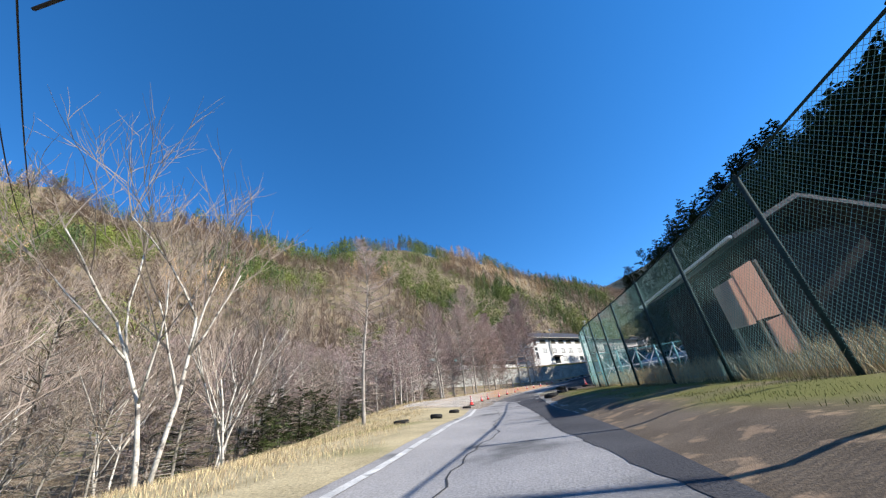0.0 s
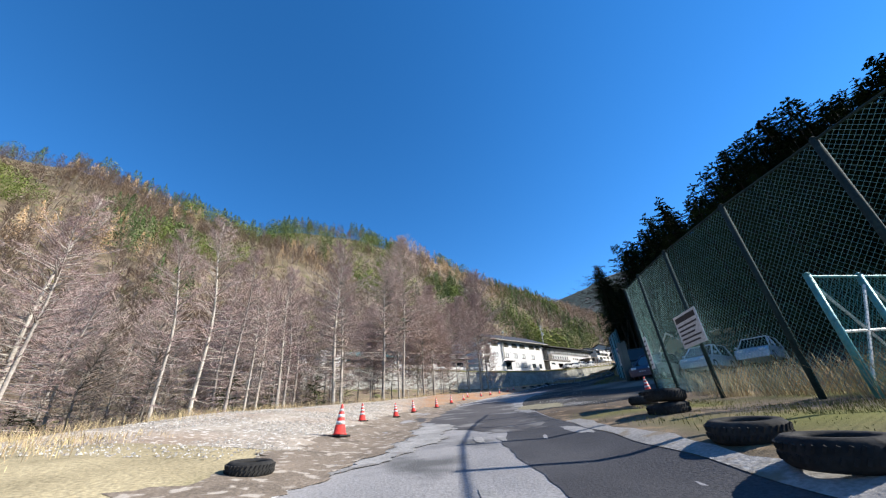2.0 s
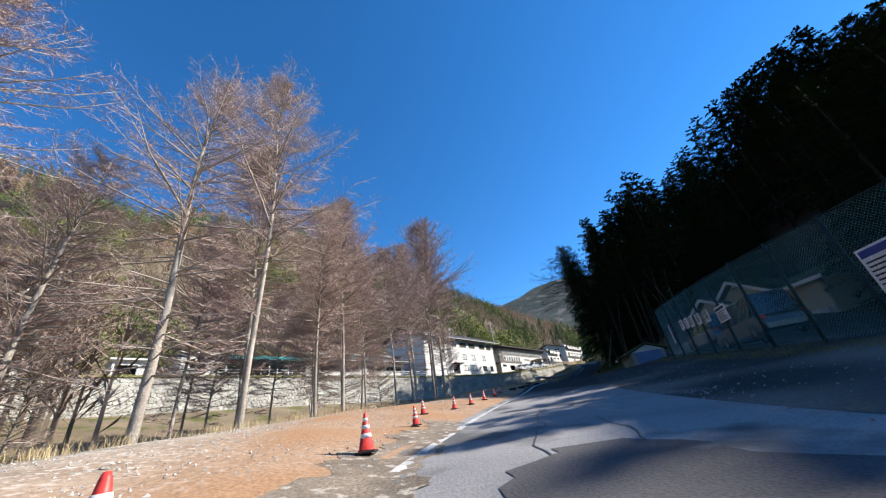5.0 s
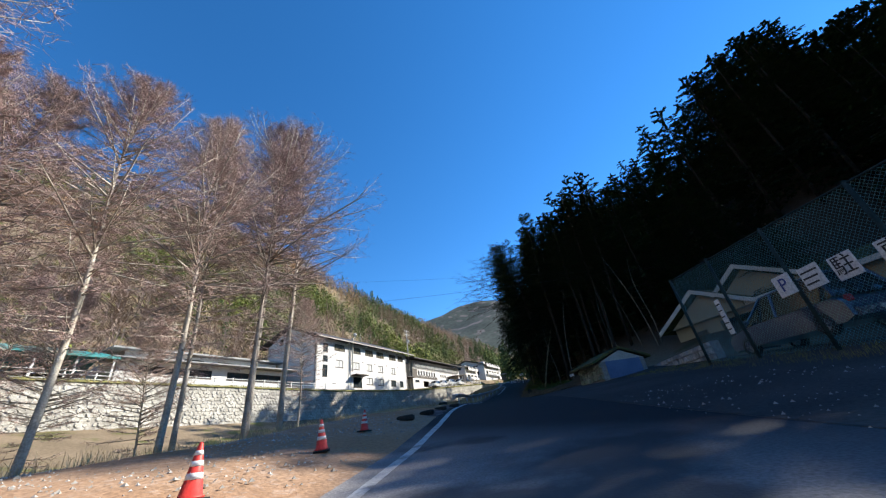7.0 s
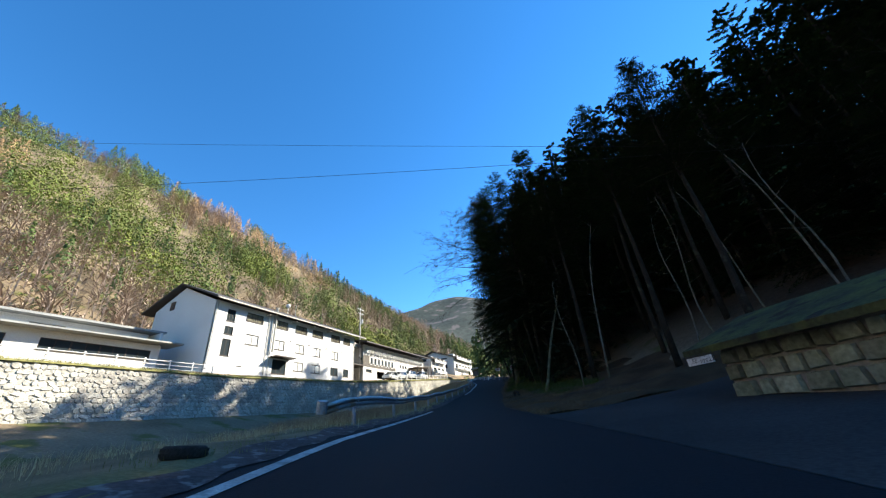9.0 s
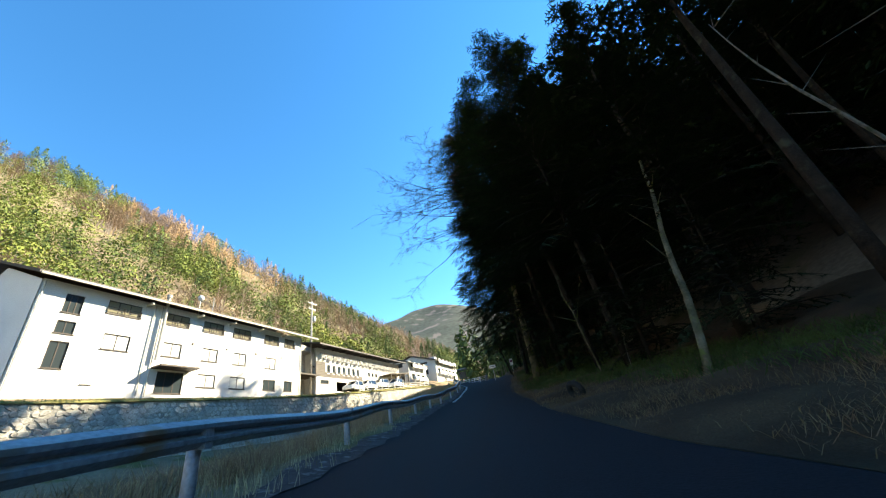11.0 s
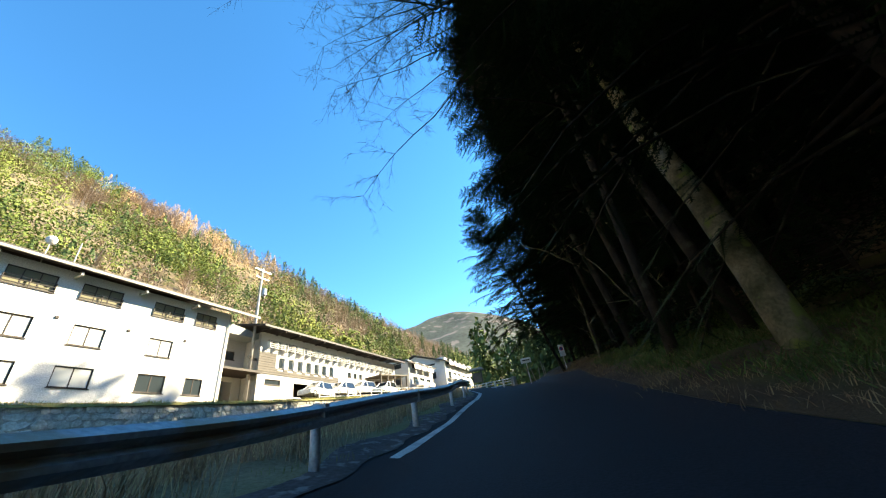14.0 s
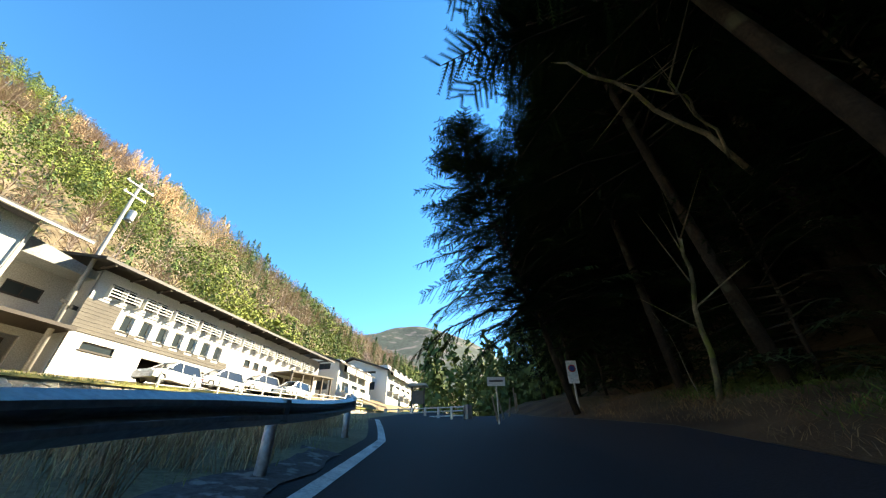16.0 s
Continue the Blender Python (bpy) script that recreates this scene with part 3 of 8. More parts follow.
def blob(name, s, o, rs, ro, mat, label, category, seed, lift=0.011):
    """A thin patch with a ragged outline lying on the road or apron."""
    r = random.Random(seed)
    n = 44
    ring = []
    for k in range(n):
        a = 2 * math.pi * k / n
        w = 1 + 0.28 * noise.noise(Vector((math.cos(a) * 1.6, math.sin(a) * 1.6, seed * 3.3))) + r.uniform(-0.10, 0.10)
        ring.append((math.cos(a) * rs * w, math.sin(a) * ro * w))
    inner = [at(s + ds * 0.55, o + do * 0.55, lift) for ds, do in ring]
    outer = [at(s + ds, o + do, lift - 0.004) for ds, do in ring]
    b = Builder().add([at(s, o, lift)] + inner + outer, [(0, 1 + k, 1 + (k + 1) % n) for k in range(n)] + [(1 + k, 1 + n + k, 1 + n + (k + 1) % n, 1 + (k + 1) % n) for k in range(n)])
    return tagged(new(name, b.mesh(name, mat, True)), label, category, kind="structure")


strip("asphalt_overlay", np.arange(25.5, 41.5, 0.25), lambda s: np.interp(s, [25.5, 28, 31, 38, 41.5], [1.0, 0.2, -1.0, -0.9, 0.3]) + 0.14 * np.sin(s * 3.7) + 0.1 * np.sin(s * 9.1), lambda s: np.interp(s, [25.5, 30, 38, 41.5], [2.2, 2.6, 2.4, 1.0]) + 0.1 * np.sin(s * 5.3), 6, 0.0075, M_MIDASPHALT, "darker resurfaced stretch of asphalt", "asphalt")
DIRT_R = ([21, 23, 25.5, 28, 33, 38, 41, 46], [-1.75, -1.1, -0.6, -0.55, -0.3, -0.75, -1.1, -1.5])
fray = lambda s, k: 0.09 * np.sin(s * 3.1 + k) + 0.06 * np.sin(s * 8.3 + 2 * k) + 0.035 * np.sin(s * 23.0 + k)
strip("dirt_strip", np.arange(21, 46, 0.12), lambda s: line_o(s) - 0.85 + 2 * fray(s, 1), lambda s: np.interp(s, *DIRT_R) + fray(s, 2), 7, 0.010, M_DIRT, "trodden brown dirt between lay-by and asphalt", "dirt", rough=0.012)
strip("worn_patch", np.arange(22.6, 28.9, 0.1), lambda s: np.interp(s, *DIRT_R) + 0.05 + fray(s, 2.3), lambda s: np.maximum(np.interp(s, [22.6, 24, 25.2, 27.2, 28.3, 28.9], [-1.2, -0.3, 0.1, 0.3, 0.45, -0.4]) + fray(s, 5), np.interp(s, *DIRT_R) + 0.06 + fray(s, 2.3)), 5, 0.012, M_PALEPATCH, "pale worn patch in the asphalt", "road patch")
for s, o, rs, ro, seed in ((24.7, 0.72, 0.45, 0.09, 1), (24.6, 1.1, 0.35, 0.07, 2), (24.4, 2.32, 0.7, 0.11, 3), (25.0, 3.5, 0.5, 0.14, 4), (20.2, 0.35, 1.3, 0.10, 5), (45.0, 1.6, 1.5, 0.25, 6), (37.5, -0.5, 0.9, 0.10, 7)):
    blob("worn_patch", s, o, rs, ro, M_PALEPATCH, "pale worn patch in the asphalt", "road patch", seed)
blob("silt_puddle", 32.8, 3.5, 2.3, 0.75, M_SILT, "patch of dried olive silt at the road edge", "silt", 11)
for s, o, rs, ro, seed in ((35.6, 4.7, 1.3, 0.5, 21), (33.6, 2.2, 0.9, 0.25, 23), (31.8, 4.6, 1.4, 0.5, 22), (46.2, 3.2, 1.6, 0.5, 24)):
    r = np.random.RandomState(seed)
    stones = Builder()
    for ds, do in zip(r.normal(0, rs * 0.6, 2400), r.normal(0, ro * 0.65, 2400)):
        c, w, a = at(s + ds, o + do, 0.010), r.uniform(0.004, 0.014), r.uniform(0, 6.28)
        ring = [c + Vector((math.cos(a + q) * w * r.uniform(0.7, 1.2), math.sin(a + q) * w * r.uniform(0.7, 1.2), -0.006)) for q in (0, 1.57, 3.14, 4.71)]
        stones.add(ring + [c + Vector((0, 0, w * 0.1 - 0.003))], [(0, 1, 4), (1, 2, 4), (2, 3, 4), (3, 0, 4)])
    tagged(new("gravel_patch", stones.mesh("gravel_patch", M_PALEPATCH)), "scatter of pale gravel at the road edge", "gravel", kind="stuff")


def blotch(S, O, k, lo, hi):
    v = np.array([noise.noise(Vector((s * k, o * k, 3.7))) for s, o in zip(S.ravel(), O.ravel())]).reshape(S.shape)
    return (v - lo) / (hi - lo)


strip("grass_verge", np.arange(-56, 24.01, 0.4), lambda s: 0 * s - CORRIDOR - 0.6, lambda s: line_o(s) - 0.3, 24, 0.004, M_GRASSGROUND, "verge of bleached dry grass", "verge", rust=lambda S, O: blotch(S, O, 0.3, 0.15, 0.6), rough=0.03)
strip("gravel_lot", np.arange(24, 66.01, 0.4), lambda s: 0 * s - CORRIDOR - 0.6, lambda s: line_o(s) - 0.3, 26, 0.004, M_GRAVEL, "gravel lay-by turning to rusty dirt", "gravel", rust=lambda S, O: np.clip((S - 36 + 2.5 * O + 10) / 7, 0, 1) * 0.75 + 0.25 * np.clip(blotch(S, O, 0.5, -0.1, 0.4), 0, 1), rough=0.025)
strip("rail_verge", np.arange(66, 150.01, 0.4), lambda s: 0 * s - CORRIDOR - 0.6, lambda s: line_o(s) - 0.3, 22, 0.004, M_RAILVERGE, "grassy verge beneath a guardrail", "verge", rust=lambda S, O: blotch(S, O, 0.4, -0.1, 0.4), rough=0.04)
strip("fence_verge", np.arange(-56, 30.01, 0.4), edge_r, lambda s: 0 * s + CORRIDOR + 0.6, 22, 0.004, M_VERGE, "verge of pine litter and moss below a fence", "verge", rust=lambda S, O: np.clip(blotch(S, O, 0.6, -0.5, 0.2), 0, 1) * np.clip((O - 2.6 - 0.25 * np.sin(S * 1.7)) / 0.7, 0, 1) * np.clip((27.5 - S) / 2.5, 0, 1), rough=0.03)
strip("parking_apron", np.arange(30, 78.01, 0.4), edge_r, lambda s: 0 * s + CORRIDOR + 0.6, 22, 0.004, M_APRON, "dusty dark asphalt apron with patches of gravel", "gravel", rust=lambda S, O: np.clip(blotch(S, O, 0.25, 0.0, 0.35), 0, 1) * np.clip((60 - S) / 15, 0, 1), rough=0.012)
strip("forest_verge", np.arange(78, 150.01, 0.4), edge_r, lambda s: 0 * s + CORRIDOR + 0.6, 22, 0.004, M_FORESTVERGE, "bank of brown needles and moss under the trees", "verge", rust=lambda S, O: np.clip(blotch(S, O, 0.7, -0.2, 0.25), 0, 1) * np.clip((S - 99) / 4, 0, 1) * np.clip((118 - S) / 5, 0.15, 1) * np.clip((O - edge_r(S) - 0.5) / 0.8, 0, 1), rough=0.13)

strip("gravel_edge", np.arange(62, 117, 0.3), lambda s: line_o(s) - 0.75 - 0.15 * np.sin(s * 2.1), lambda s: line_o(s) - 0.22 + 0.06 * np.sin(s * 4.3), 5, 0.012, M_EDGEGRIT, "strip of dark grit along the road edge", "gravel", rough=0.02)

# ---- river wall: stones set in mortar ----


def river_wall():
    wall = thing("wall_river", Matrix.Identity(4), "rough stone river wall with mortar joints", "wall", kind="structure")
    a_values = np.arange(-56, 92, 2.0)
    b = Builder()
    for a0, a1 in zip(a_values, a_values[1:]):
        v = []
        for a in (a0, a1):
            for n, z in ((WALL_N - 0.25, float(wall_foot(a)) - 1.2), (WALL_N + 0.1, float(wall_top(a)) - 0.02), (WALL_N + 2.2, float(wall_top(a)) - 0.02), (WALL_N + 2.2, float(wall_foot(a)) - 1.2)):
                v.append(front(a, n, z))
        b.add(v, [(0, 4, 5, 1), (1, 5, 6, 2), (2, 6, 7, 3)])
    part("mortar", b, M_MORTAR, wall)
    cope = Builder()
    for a0, a1 in zip(a_values, a_values[1:]):
        v = [front(a, n, float(wall_top(a)) + dz) for a in (a0, a1) for n, dz in ((WALL_N - 0.06, 0), (WALL_N + 2.2, 0), (WALL_N + 2.2, 0.12), (WALL_N - 0.06, 0.12))]
        cope.add(v, [(0, 4, 7, 3), (3, 7, 6, 2), (1, 2, 6, 5), (0, 1, 5, 4), (0, 3, 2, 1), (4, 5, 6, 7)])
    part("coping", cope, M_MOSSCOPE, wall, "mossy coping overgrown with grass")
    return wall


WALL = river_wall()


def pebbles(name, count, s0, s1, o0, o1, seed, label):
    """Loose pale stones scattered thickly over the gravel, too many to count."""
    r = np.random.RandomState(seed)
    b = Builder()
    for k in range(count):
        s, o = r.uniform(s0, s1), r.uniform(o0, o1)
        if o > float(line_o(s)) - 1.0 + 0.25 * math.sin(s * 2.1):
            continue
        c, w, a = at(s, o, 0.008), r.uniform(0.008, 0.026) * (1.7 if r.rand() < 0.06 else 1), r.uniform(0, 6.28)
        ring = [c + Vector((math.cos(a + q) * w * r.uniform(0.7, 1.2), math.sin(a + q) * w * r.uniform(0.7, 1.2), -0.006)) for q in (0, 1.57, 3.14, 4.71)]
        b.add(ring + [c + Vector((0, 0, w * 0.55))], [(0, 1, 4), (1, 2, 4), (2, 3, 4), (3, 0, 4)])
    tagged(new(name, b.mesh(name, M_PEBBLE)), label, "gravel", kind="stuff")


pebbles("layby_gravel", 9000, 23, 40, -7.5, -2.2, 71, "loose pale stones over the gravel lay-by")
pebbles("layby_gravel", 3500, 40, 62, -7.5, -2.2, 72, "scattered stones over the rusty lay-by")

# ---- buildings ----
FRONT_POSE = pose(CORNER[0], CORNER[1], 0, 0, 0, FRONT_TURN)


def wall_with_openings(b, x0, x1, z0, z1, y, thick, holes, gable=None):
    """A wall in the xz plane at y, going back by thick, with rectangular holes cut through it."""
    xs = sorted({x0, x1, *(h[0] for h in holes), *(h[2] for h in holes)})
    zs = sorted({z0, z1, *(h[1] for h in holes), *(h[3] for h in holes)})
    for xa, xb in zip(xs, xs[1:]):
        for za, zb in zip(zs, zs[1:]):
            if any(h[0] <= (xa + xb) / 2 <= h[2] and h[1] <= (za + zb) / 2 <= h[3] for h in holes):
                continue
            for yy in (y, y + thick):
                b.add([(xa, yy, za), (xb, yy, za), (xb, yy, zb), (xa, yy, zb)], [(0, 1, 2, 3) if yy == y else (3, 2, 1, 0)])
    for hx0, hz0, hx1, hz1 in holes:
        v = [(hx, yy, hz) for yy in (y, y + thick) for hx, hz in ((hx0, hz0), (hx1, hz0), (hx1, hz1), (hx0, hz1))]
        b.add(v, [(0, 1, 5, 4), (1, 2, 6, 5), (2, 3, 7, 6), (3, 0, 4, 7)])
    b.add([(x0, y, z1), (x1, y, z1), (x1, y + thick, z1), (x0, y + thick, z1)], [(0, 1, 2, 3)])
    return b


def window(parent, x0, z0, x1, z1, y, bars=1, rail=False, mat=None, curtain=True, glass=None):
    """A framed window filling a hole in a wall whose outer face is at y."""
    w, t = 0.07, 0.05
    outer, inner = [(x0, z0), (x1, z0), (x1, z1), (x0, z1)], [(x0 + w, z0 + w), (x1 - w, z0 + w), (x1 - w, z1 - w), (x0 + w, z1 - w)]
    v = [(px, yy, pz) for yy in (y + 0.06, y + 0.14) for ring in (outer, inner) for px, pz in ring]
    q = []
    for i in range(4):
        k = (i + 1) % 4
        q += [(i, k, 4 + k, 4 + i), (12 + i, 12 + k, 8 + k, 8 + i), (i, 8 + i, 8 + k, k), (4 + i, 4 + k, 12 + k, 12 + i)]
    ob = part("window", Builder().add(v, q), mat or M_TRIMDARK, parent)
    for i in range(bars):
        xm = x0 + (x1 - x0) * (i + 1) / (bars + 1)
        part("mullion", Builder().box(xm - t / 2, y + 0.07, z0 + w, xm + t / 2, y + 0.13, z1 - w), mat or M_TRIMDARK, ob)
    for i in range(bars + 1):
        xa, xb = x0 + (x1 - x0) * i / (bars + 1) + 0.03, x0 + (x1 - x0) * (i + 1) / (bars + 1) - 0.03
        part("pane", Builder().box(xa, y + 0.095, z0 + 0.05, xb, y + 0.105, z1 - 0.05), glass or M_GLASS, ob)
    sill = Builder().box(x0 - 0.06, y - 0.06, z0 - 0.06, x1 + 0.06, y + 0.05, z0)
    part("sill", sill, M_TRIMDARK, ob)
    if rail:
        r = Builder()
        for dz in (0.08, 0.3, 0.52):
            r.box(x0 - 0.03, y - 0.09, z0 + dz, x1 + 0.03, y - 0.06, z0 + dz + 0.035)
        for xx in (x0, (x0 + x1) / 2, x1):
            r.box(xx - 0.015, y - 0.09, z0, xx + 0.015, y, z0 + 0.58)
        part("window_rail", r, M_TRIMDARK, ob)
    return ob


def gable_roof(parent, x0, x1, y_eave, z_eave, y_ridge, z_ridge, y_back, z_back, mat, thick=0.22):
    b = Builder()
    b.add([(x, y, z + d) for x in (x0, x1) for d in (0, thick) for y, z in ((y_eave, z_eave), (y_ridge, z_ridge), (y_back, z_back))],
          [(3, 9, 10, 4), (4, 10, 11, 5), (0, 1, 7, 6), (1, 2, 8, 7), (0, 6, 9, 3), (2, 5, 11, 8), (0, 3, 4, 1), (1, 4, 5, 2), (6, 7, 10, 9), (7, 8, 11, 10)])
    return part("roof", b, mat, parent)


def hotel():
    h = thing("hotel_building", FRONT_POSE, "three-storey white rendered hotel with dark gabled roof", "building")
    cols = [(4.15, 6.6), (8.6, 10.85), (12.3, 14.55), (15.75, 18.0), (20.0, 22.2), (23.15, 24.9)]
    rows = [(14.55, 15.75), (17.0, 18.25), (19.85, 20.95)]
    holes = []
    for k, (z0, z1) in enumerate(rows):
        for j, (a0, a1) in enumerate(cols):
            if k == 0 and j in (0, 1):
                continue
            if k == 1 and j == 5:
                continue
            m = 0.3 if k else 0.2
            holes.append((a0 + m, z0, a1 - m, z1) if k < 2 else (a0, z0, a1, z1))
    stair = [(1.5, 19.3, 2.6, 20.75), (1.5, 17.75, 2.6, 18.7), (1.5, 15.3, 2.6, 17.2)]
    door = (8.9, 13.9, 11.2, 15.7)
    b = Builder()
    wall_with_openings(b, 0, 26.2, 12.6, 21.5, 0, 0.25, holes + stair + [door])
    part("front_wall", b, M_WHITEWALL, h)
    b = Builder().box(0.25, 11.5, 12.6, 25.95, 11.75, 21.5)
    part("back_wall", b, M_WHITEWALL, h)
    for x, xx in ((0, 0.25), (25.95, 26.2)):
        g = Builder().add([(q, y, z) for q in (x, xx) for y, z in ((0.25, 12.6), (11.75, 12.6), (11.75, 22.3), (6.6, 24.5), (0.25, 21.5))], [(0, 1, 2, 3, 4), (9, 8, 7, 6, 5), (0, 5, 6, 1), (1, 6, 7, 2), (2, 7, 8, 3), (3, 8, 9, 4), (4, 9, 5, 0)])
        part("gable_wall", g, M_WHITEWALL, h)
    part("floor_slab", Builder().box(0.3, 0.3, 16.3, 25.9, 11.4, 16.45).box(0.3, 0.3, 19.0, 25.9, 11.4, 19.15).box(0.3, 0.3, 13.6, 25.9, 11.4, 13.7), M_GREYWALL, h)
    part("inner_wall", Builder().box(0.3, 3.4, 13.7, 25.9, 3.5, 21.4), M_CURTAIN, h, "pale rooms behind the glass")
    roof = gable_roof(h, -0.7, 28.4, -0.95, 21.45, 6.6, 24.75, 13.6, 22.2, M_ROOF)
    part("gutter", Builder().box(-0.6, -1.08, 21.38, 28.3, -0.95, 21.52), M_TRIMPALE, roof, "pale eaves gutter")
    for z0x in holes + stair:
        top = z0x[1] > 19
        window(h, *z0x, 0, bars=2 if top else 1, rail=top and z0x[0] > 3, glass=M_REFLECTGLASS if top and z0x[0] > 3 else None if z0x[0] < 3 or (z0x[1] < 15 and z0x[0] > 18) else M_PALEGLASS)
    window(h, *door, 0, bars=2, curtain=False)
    # entrance canopy, downpipes, vents, pilasters between the bays
    part("canopy", Builder().box(8.3, -1.3, 15.85, 11.7, 0, 15.98), M_TRIMDARK, h)
    for x in (0.12, 7.6, 8.2, 26.0):
        part("downpipe", Builder().tube((x, -0.1, 13.6), (x, -0.1, 21.3), 0.05, n=8), M_TRIMPALE if x < 26 else M_GREYWALL, h)
    part("vent_flue", Builder().tube((8.35, -0.35, 16.5), (8.35, -0.35, 22.2), 0.13, n=10).tube((8.35, -0.35, 22.2), (8.35, -0.35, 22.5), 0.2, n=10), M_TRIMPALE, h, "pale flue pipe rising past the eaves")
    for x in (11.5, 15.15, 18.9, 22.7):
        part("wall_vent", Builder().box(x - 0.09, -0.07, 18.35, x + 0.09, 0, 18.53, 0.02), M_TRIMDARK, h)
    for x in (6.9, 11.55, 15.2, 18.9, 22.65):
        part("eave_bracket", Builder().box(x - 0.07, -0.85, 21.05, x + 0.07, 0, 21.25), M_TRIMPALE, h)
    window(h, 3.9, 14.35, 4.5, 14.75, 0, bars=0, curtain=False)
    g = Builder().box(-0.05, 8.0, 21.9, 0.0, 8.9, 23.0)
    part("gable_window", g, M_GLASS, h, "small dark gable window")
    part("roof_globe", Builder().lathe([(0.001, -0.35), (0.2, -0.28), (0.33, -0.1), (0.33, 0.1), (0.2, 0.28), (0.001, 0.35)], 14, (14.6, 4.5, 25.4)).tube((14.6, 4.5, 23.4), (14.6, 4.5, 25.1), 0.04), M_WHITEPAINT, h, "white globe on a thin mast")
    part("mast", Builder().tube((16.2, 4.5, 23.4), (16.2, 4.5, 25.9), 0.04), M_GALV, h)
    return h


HOTEL = hotel()


def lodge():
    """The long two-storey building past the hotel, with a brown boarded band."""
    h = thing("lodge_building", FRONT_POSE, "long white lodge with a brown boarded band and deep dark eaves", "building")
    n0 = 1.2
    bands = [(33.0 + 1.28 * i, 17.85, 33.6 + 1.28 * i, 18.95) for i in range(7)]
    small = [(44.2 + 1.2 * i, 18.1, 44.9 + 1.2 * i, 18.7) for i in range(3)]
    upper = [(31.4 + 2.35 * i, 19.75, 33.2 + 2.35 * i, 20.65) for i in range(10)]
    garage = [(35.2, 15.2, 38.0, 16.6), (39.0, 15.6, 42.0, 16.7)]
    b = Builder()
    wall_with_openings(b, 30.6, 56, 14.0, 21.2, n0, 0.22, bands + small + upper + garage + [(31.5, 16.2, 33.4, 16.7)])
    part("front_wall", b, M_WHITEWALL, h)
    part("side_wall", Builder().box(30.6, n0 + 0.22, 14.0, 30.82, 9, 21.2).box(55.78, n0 + 0.22, 14.0, 56, 9, 21.2).box(30.6, 9, 14.0, 56, 9.2, 21.2), M_GREYWALL, h)
    part("inner_wall", Builder().box(30.9, n0 + 2.6, 14.2, 55.7, n0 + 2.7, 21.1), M_DARK, h, "near-black wall standing in for dim rooms behind the glass")
    # boarded band built from single boards, cut for the windows
    siding = Builder()
    for k in range(9):
        z0 = 17.15 + 0.23 * k
        x = 30.5
        if k > 2:
            siding.box(x, n0 - 0.05 - 0.01 * (k % 2), z0, 32.6, n0 - 0.005, z0 + 0.215)
            continue
        for w in bands + [(42.4, 0, 42.4, 0)]:
            hit = w[1] - 0.08 < z0 + 0.2 and w[3] + 0.08 > z0
            stop = (w[0] - 0.08) if hit or w[0] > 42 else None
            if stop is not None:
                siding.box(x, n0 - 0.05 - 0.01 * (k % 2), z0, stop, n0 - 0.005, z0 + 0.215)
                x = w[2] + 0.08
    part("boarding", siding, M_SIDING, h, "brown lapped boarding")
    for w in bands:
        window(h, *w, n0, bars=0, curtain=False, mat=M_TRIMPALE)
        part("white_panel", Builder().box(w[2] + 0.09, n0 - 0.08, 17.8, w[0] + 1.28 - 0.09, n0 - 0.062, 19.0), M_WHITEPAINT, h)
    for w in small + [(31.5, 16.2, 33.4, 16.7)]:
        window(h, *w, n0, bars=0, curtain=False)
    for w in upper:
        window(h, *w, n0, bars=1, curtain=False, mat=M_WHITEPAINT)
        r = Builder()
        for dz in (0.1, 0.3, 0.5, 0.7):
            r.box(w[0] - 0.1, n0 - 0.45, w[1] - 0.2 + dz, w[2] + 0.1, n0 - 0.42, w[1] - 0.15 + dz)
        for xx in (w[0] - 0.1, (w[0] + w[2]) / 2, w[2] + 0.1):
            r.box(xx - 0.02, n0 - 0.45, w[1] - 0.25, xx + 0.02, n0, w[1] + 0.6)
        part("balcony_rail", r, M_WHITEPAINT, h)
    for w in garage:
        part("garage_back", Builder().box(w[0], n0 + 1.6, w[1], w[2], n0 + 1.65, w[3]), M_DARK, h, "near-black panel standing in for the shade inside the garage")
    roof = Builder().add([(x, y, z + d) for x in (29.6, 57) for d in (0, 0.2) for y, z in ((n0 - 1.5, 21.25), (n0 + 3.9, 22.6), (9.8, 21.5))],
                         [(3, 9, 10, 4), (4, 10, 11, 5), (0, 1, 7, 6), (1, 2, 8, 7), (0, 6, 9, 3), (2, 5, 11, 8), (0, 3, 4, 1), (1, 4, 5, 2), (6, 7, 10, 9), (7, 8, 11, 10)])
    part("roof", roof, M_ROOF, h)
    for i in range(14):
        part("rafter", Builder().box(30.3 + 1.95 * i, n0 - 1.4, 21.1, 30.42 + 1.95 * i, n0, 21.24), M_TRIMDARK, h)
    # timber porch
    porch = part("porch_roof", Builder().prism([(48.0, 18.2), (55.6, 18.9), (55.6, 19.06), (48.0, 18.36)], n0 - 2.6, n0), M_SIDING, h)
    for i in range(5):
        x = 48.2 + 1.8 * i
        part("porch_post", Builder().box(x - 0.09, n0 - 2.5, float(yard(x)) - 0.6, x + 0.09, n0 - 2.32, 18.22 + 0.09 * (x - 48)), M_TRIMDARK, h)
    for i in range(3):
        part("porch_panel", Builder().box(48.4 + 1.9 * i, n0 - 0.09, 16.4, 49.9 + 1.9 * i, n0 - 0.03, 18.1), M_TRIMDARK, h)
    # grey recessed link with an entrance
    link = part("link_wall", wall_with_openings(Builder(), 26.3, 30.5, 13.6, 20.6, 3.2, 0.2, [(27.0, 14.3, 29.6, 16.6), (27.6, 18.6, 29.4, 19.4)]), M_GREYWALL, h)
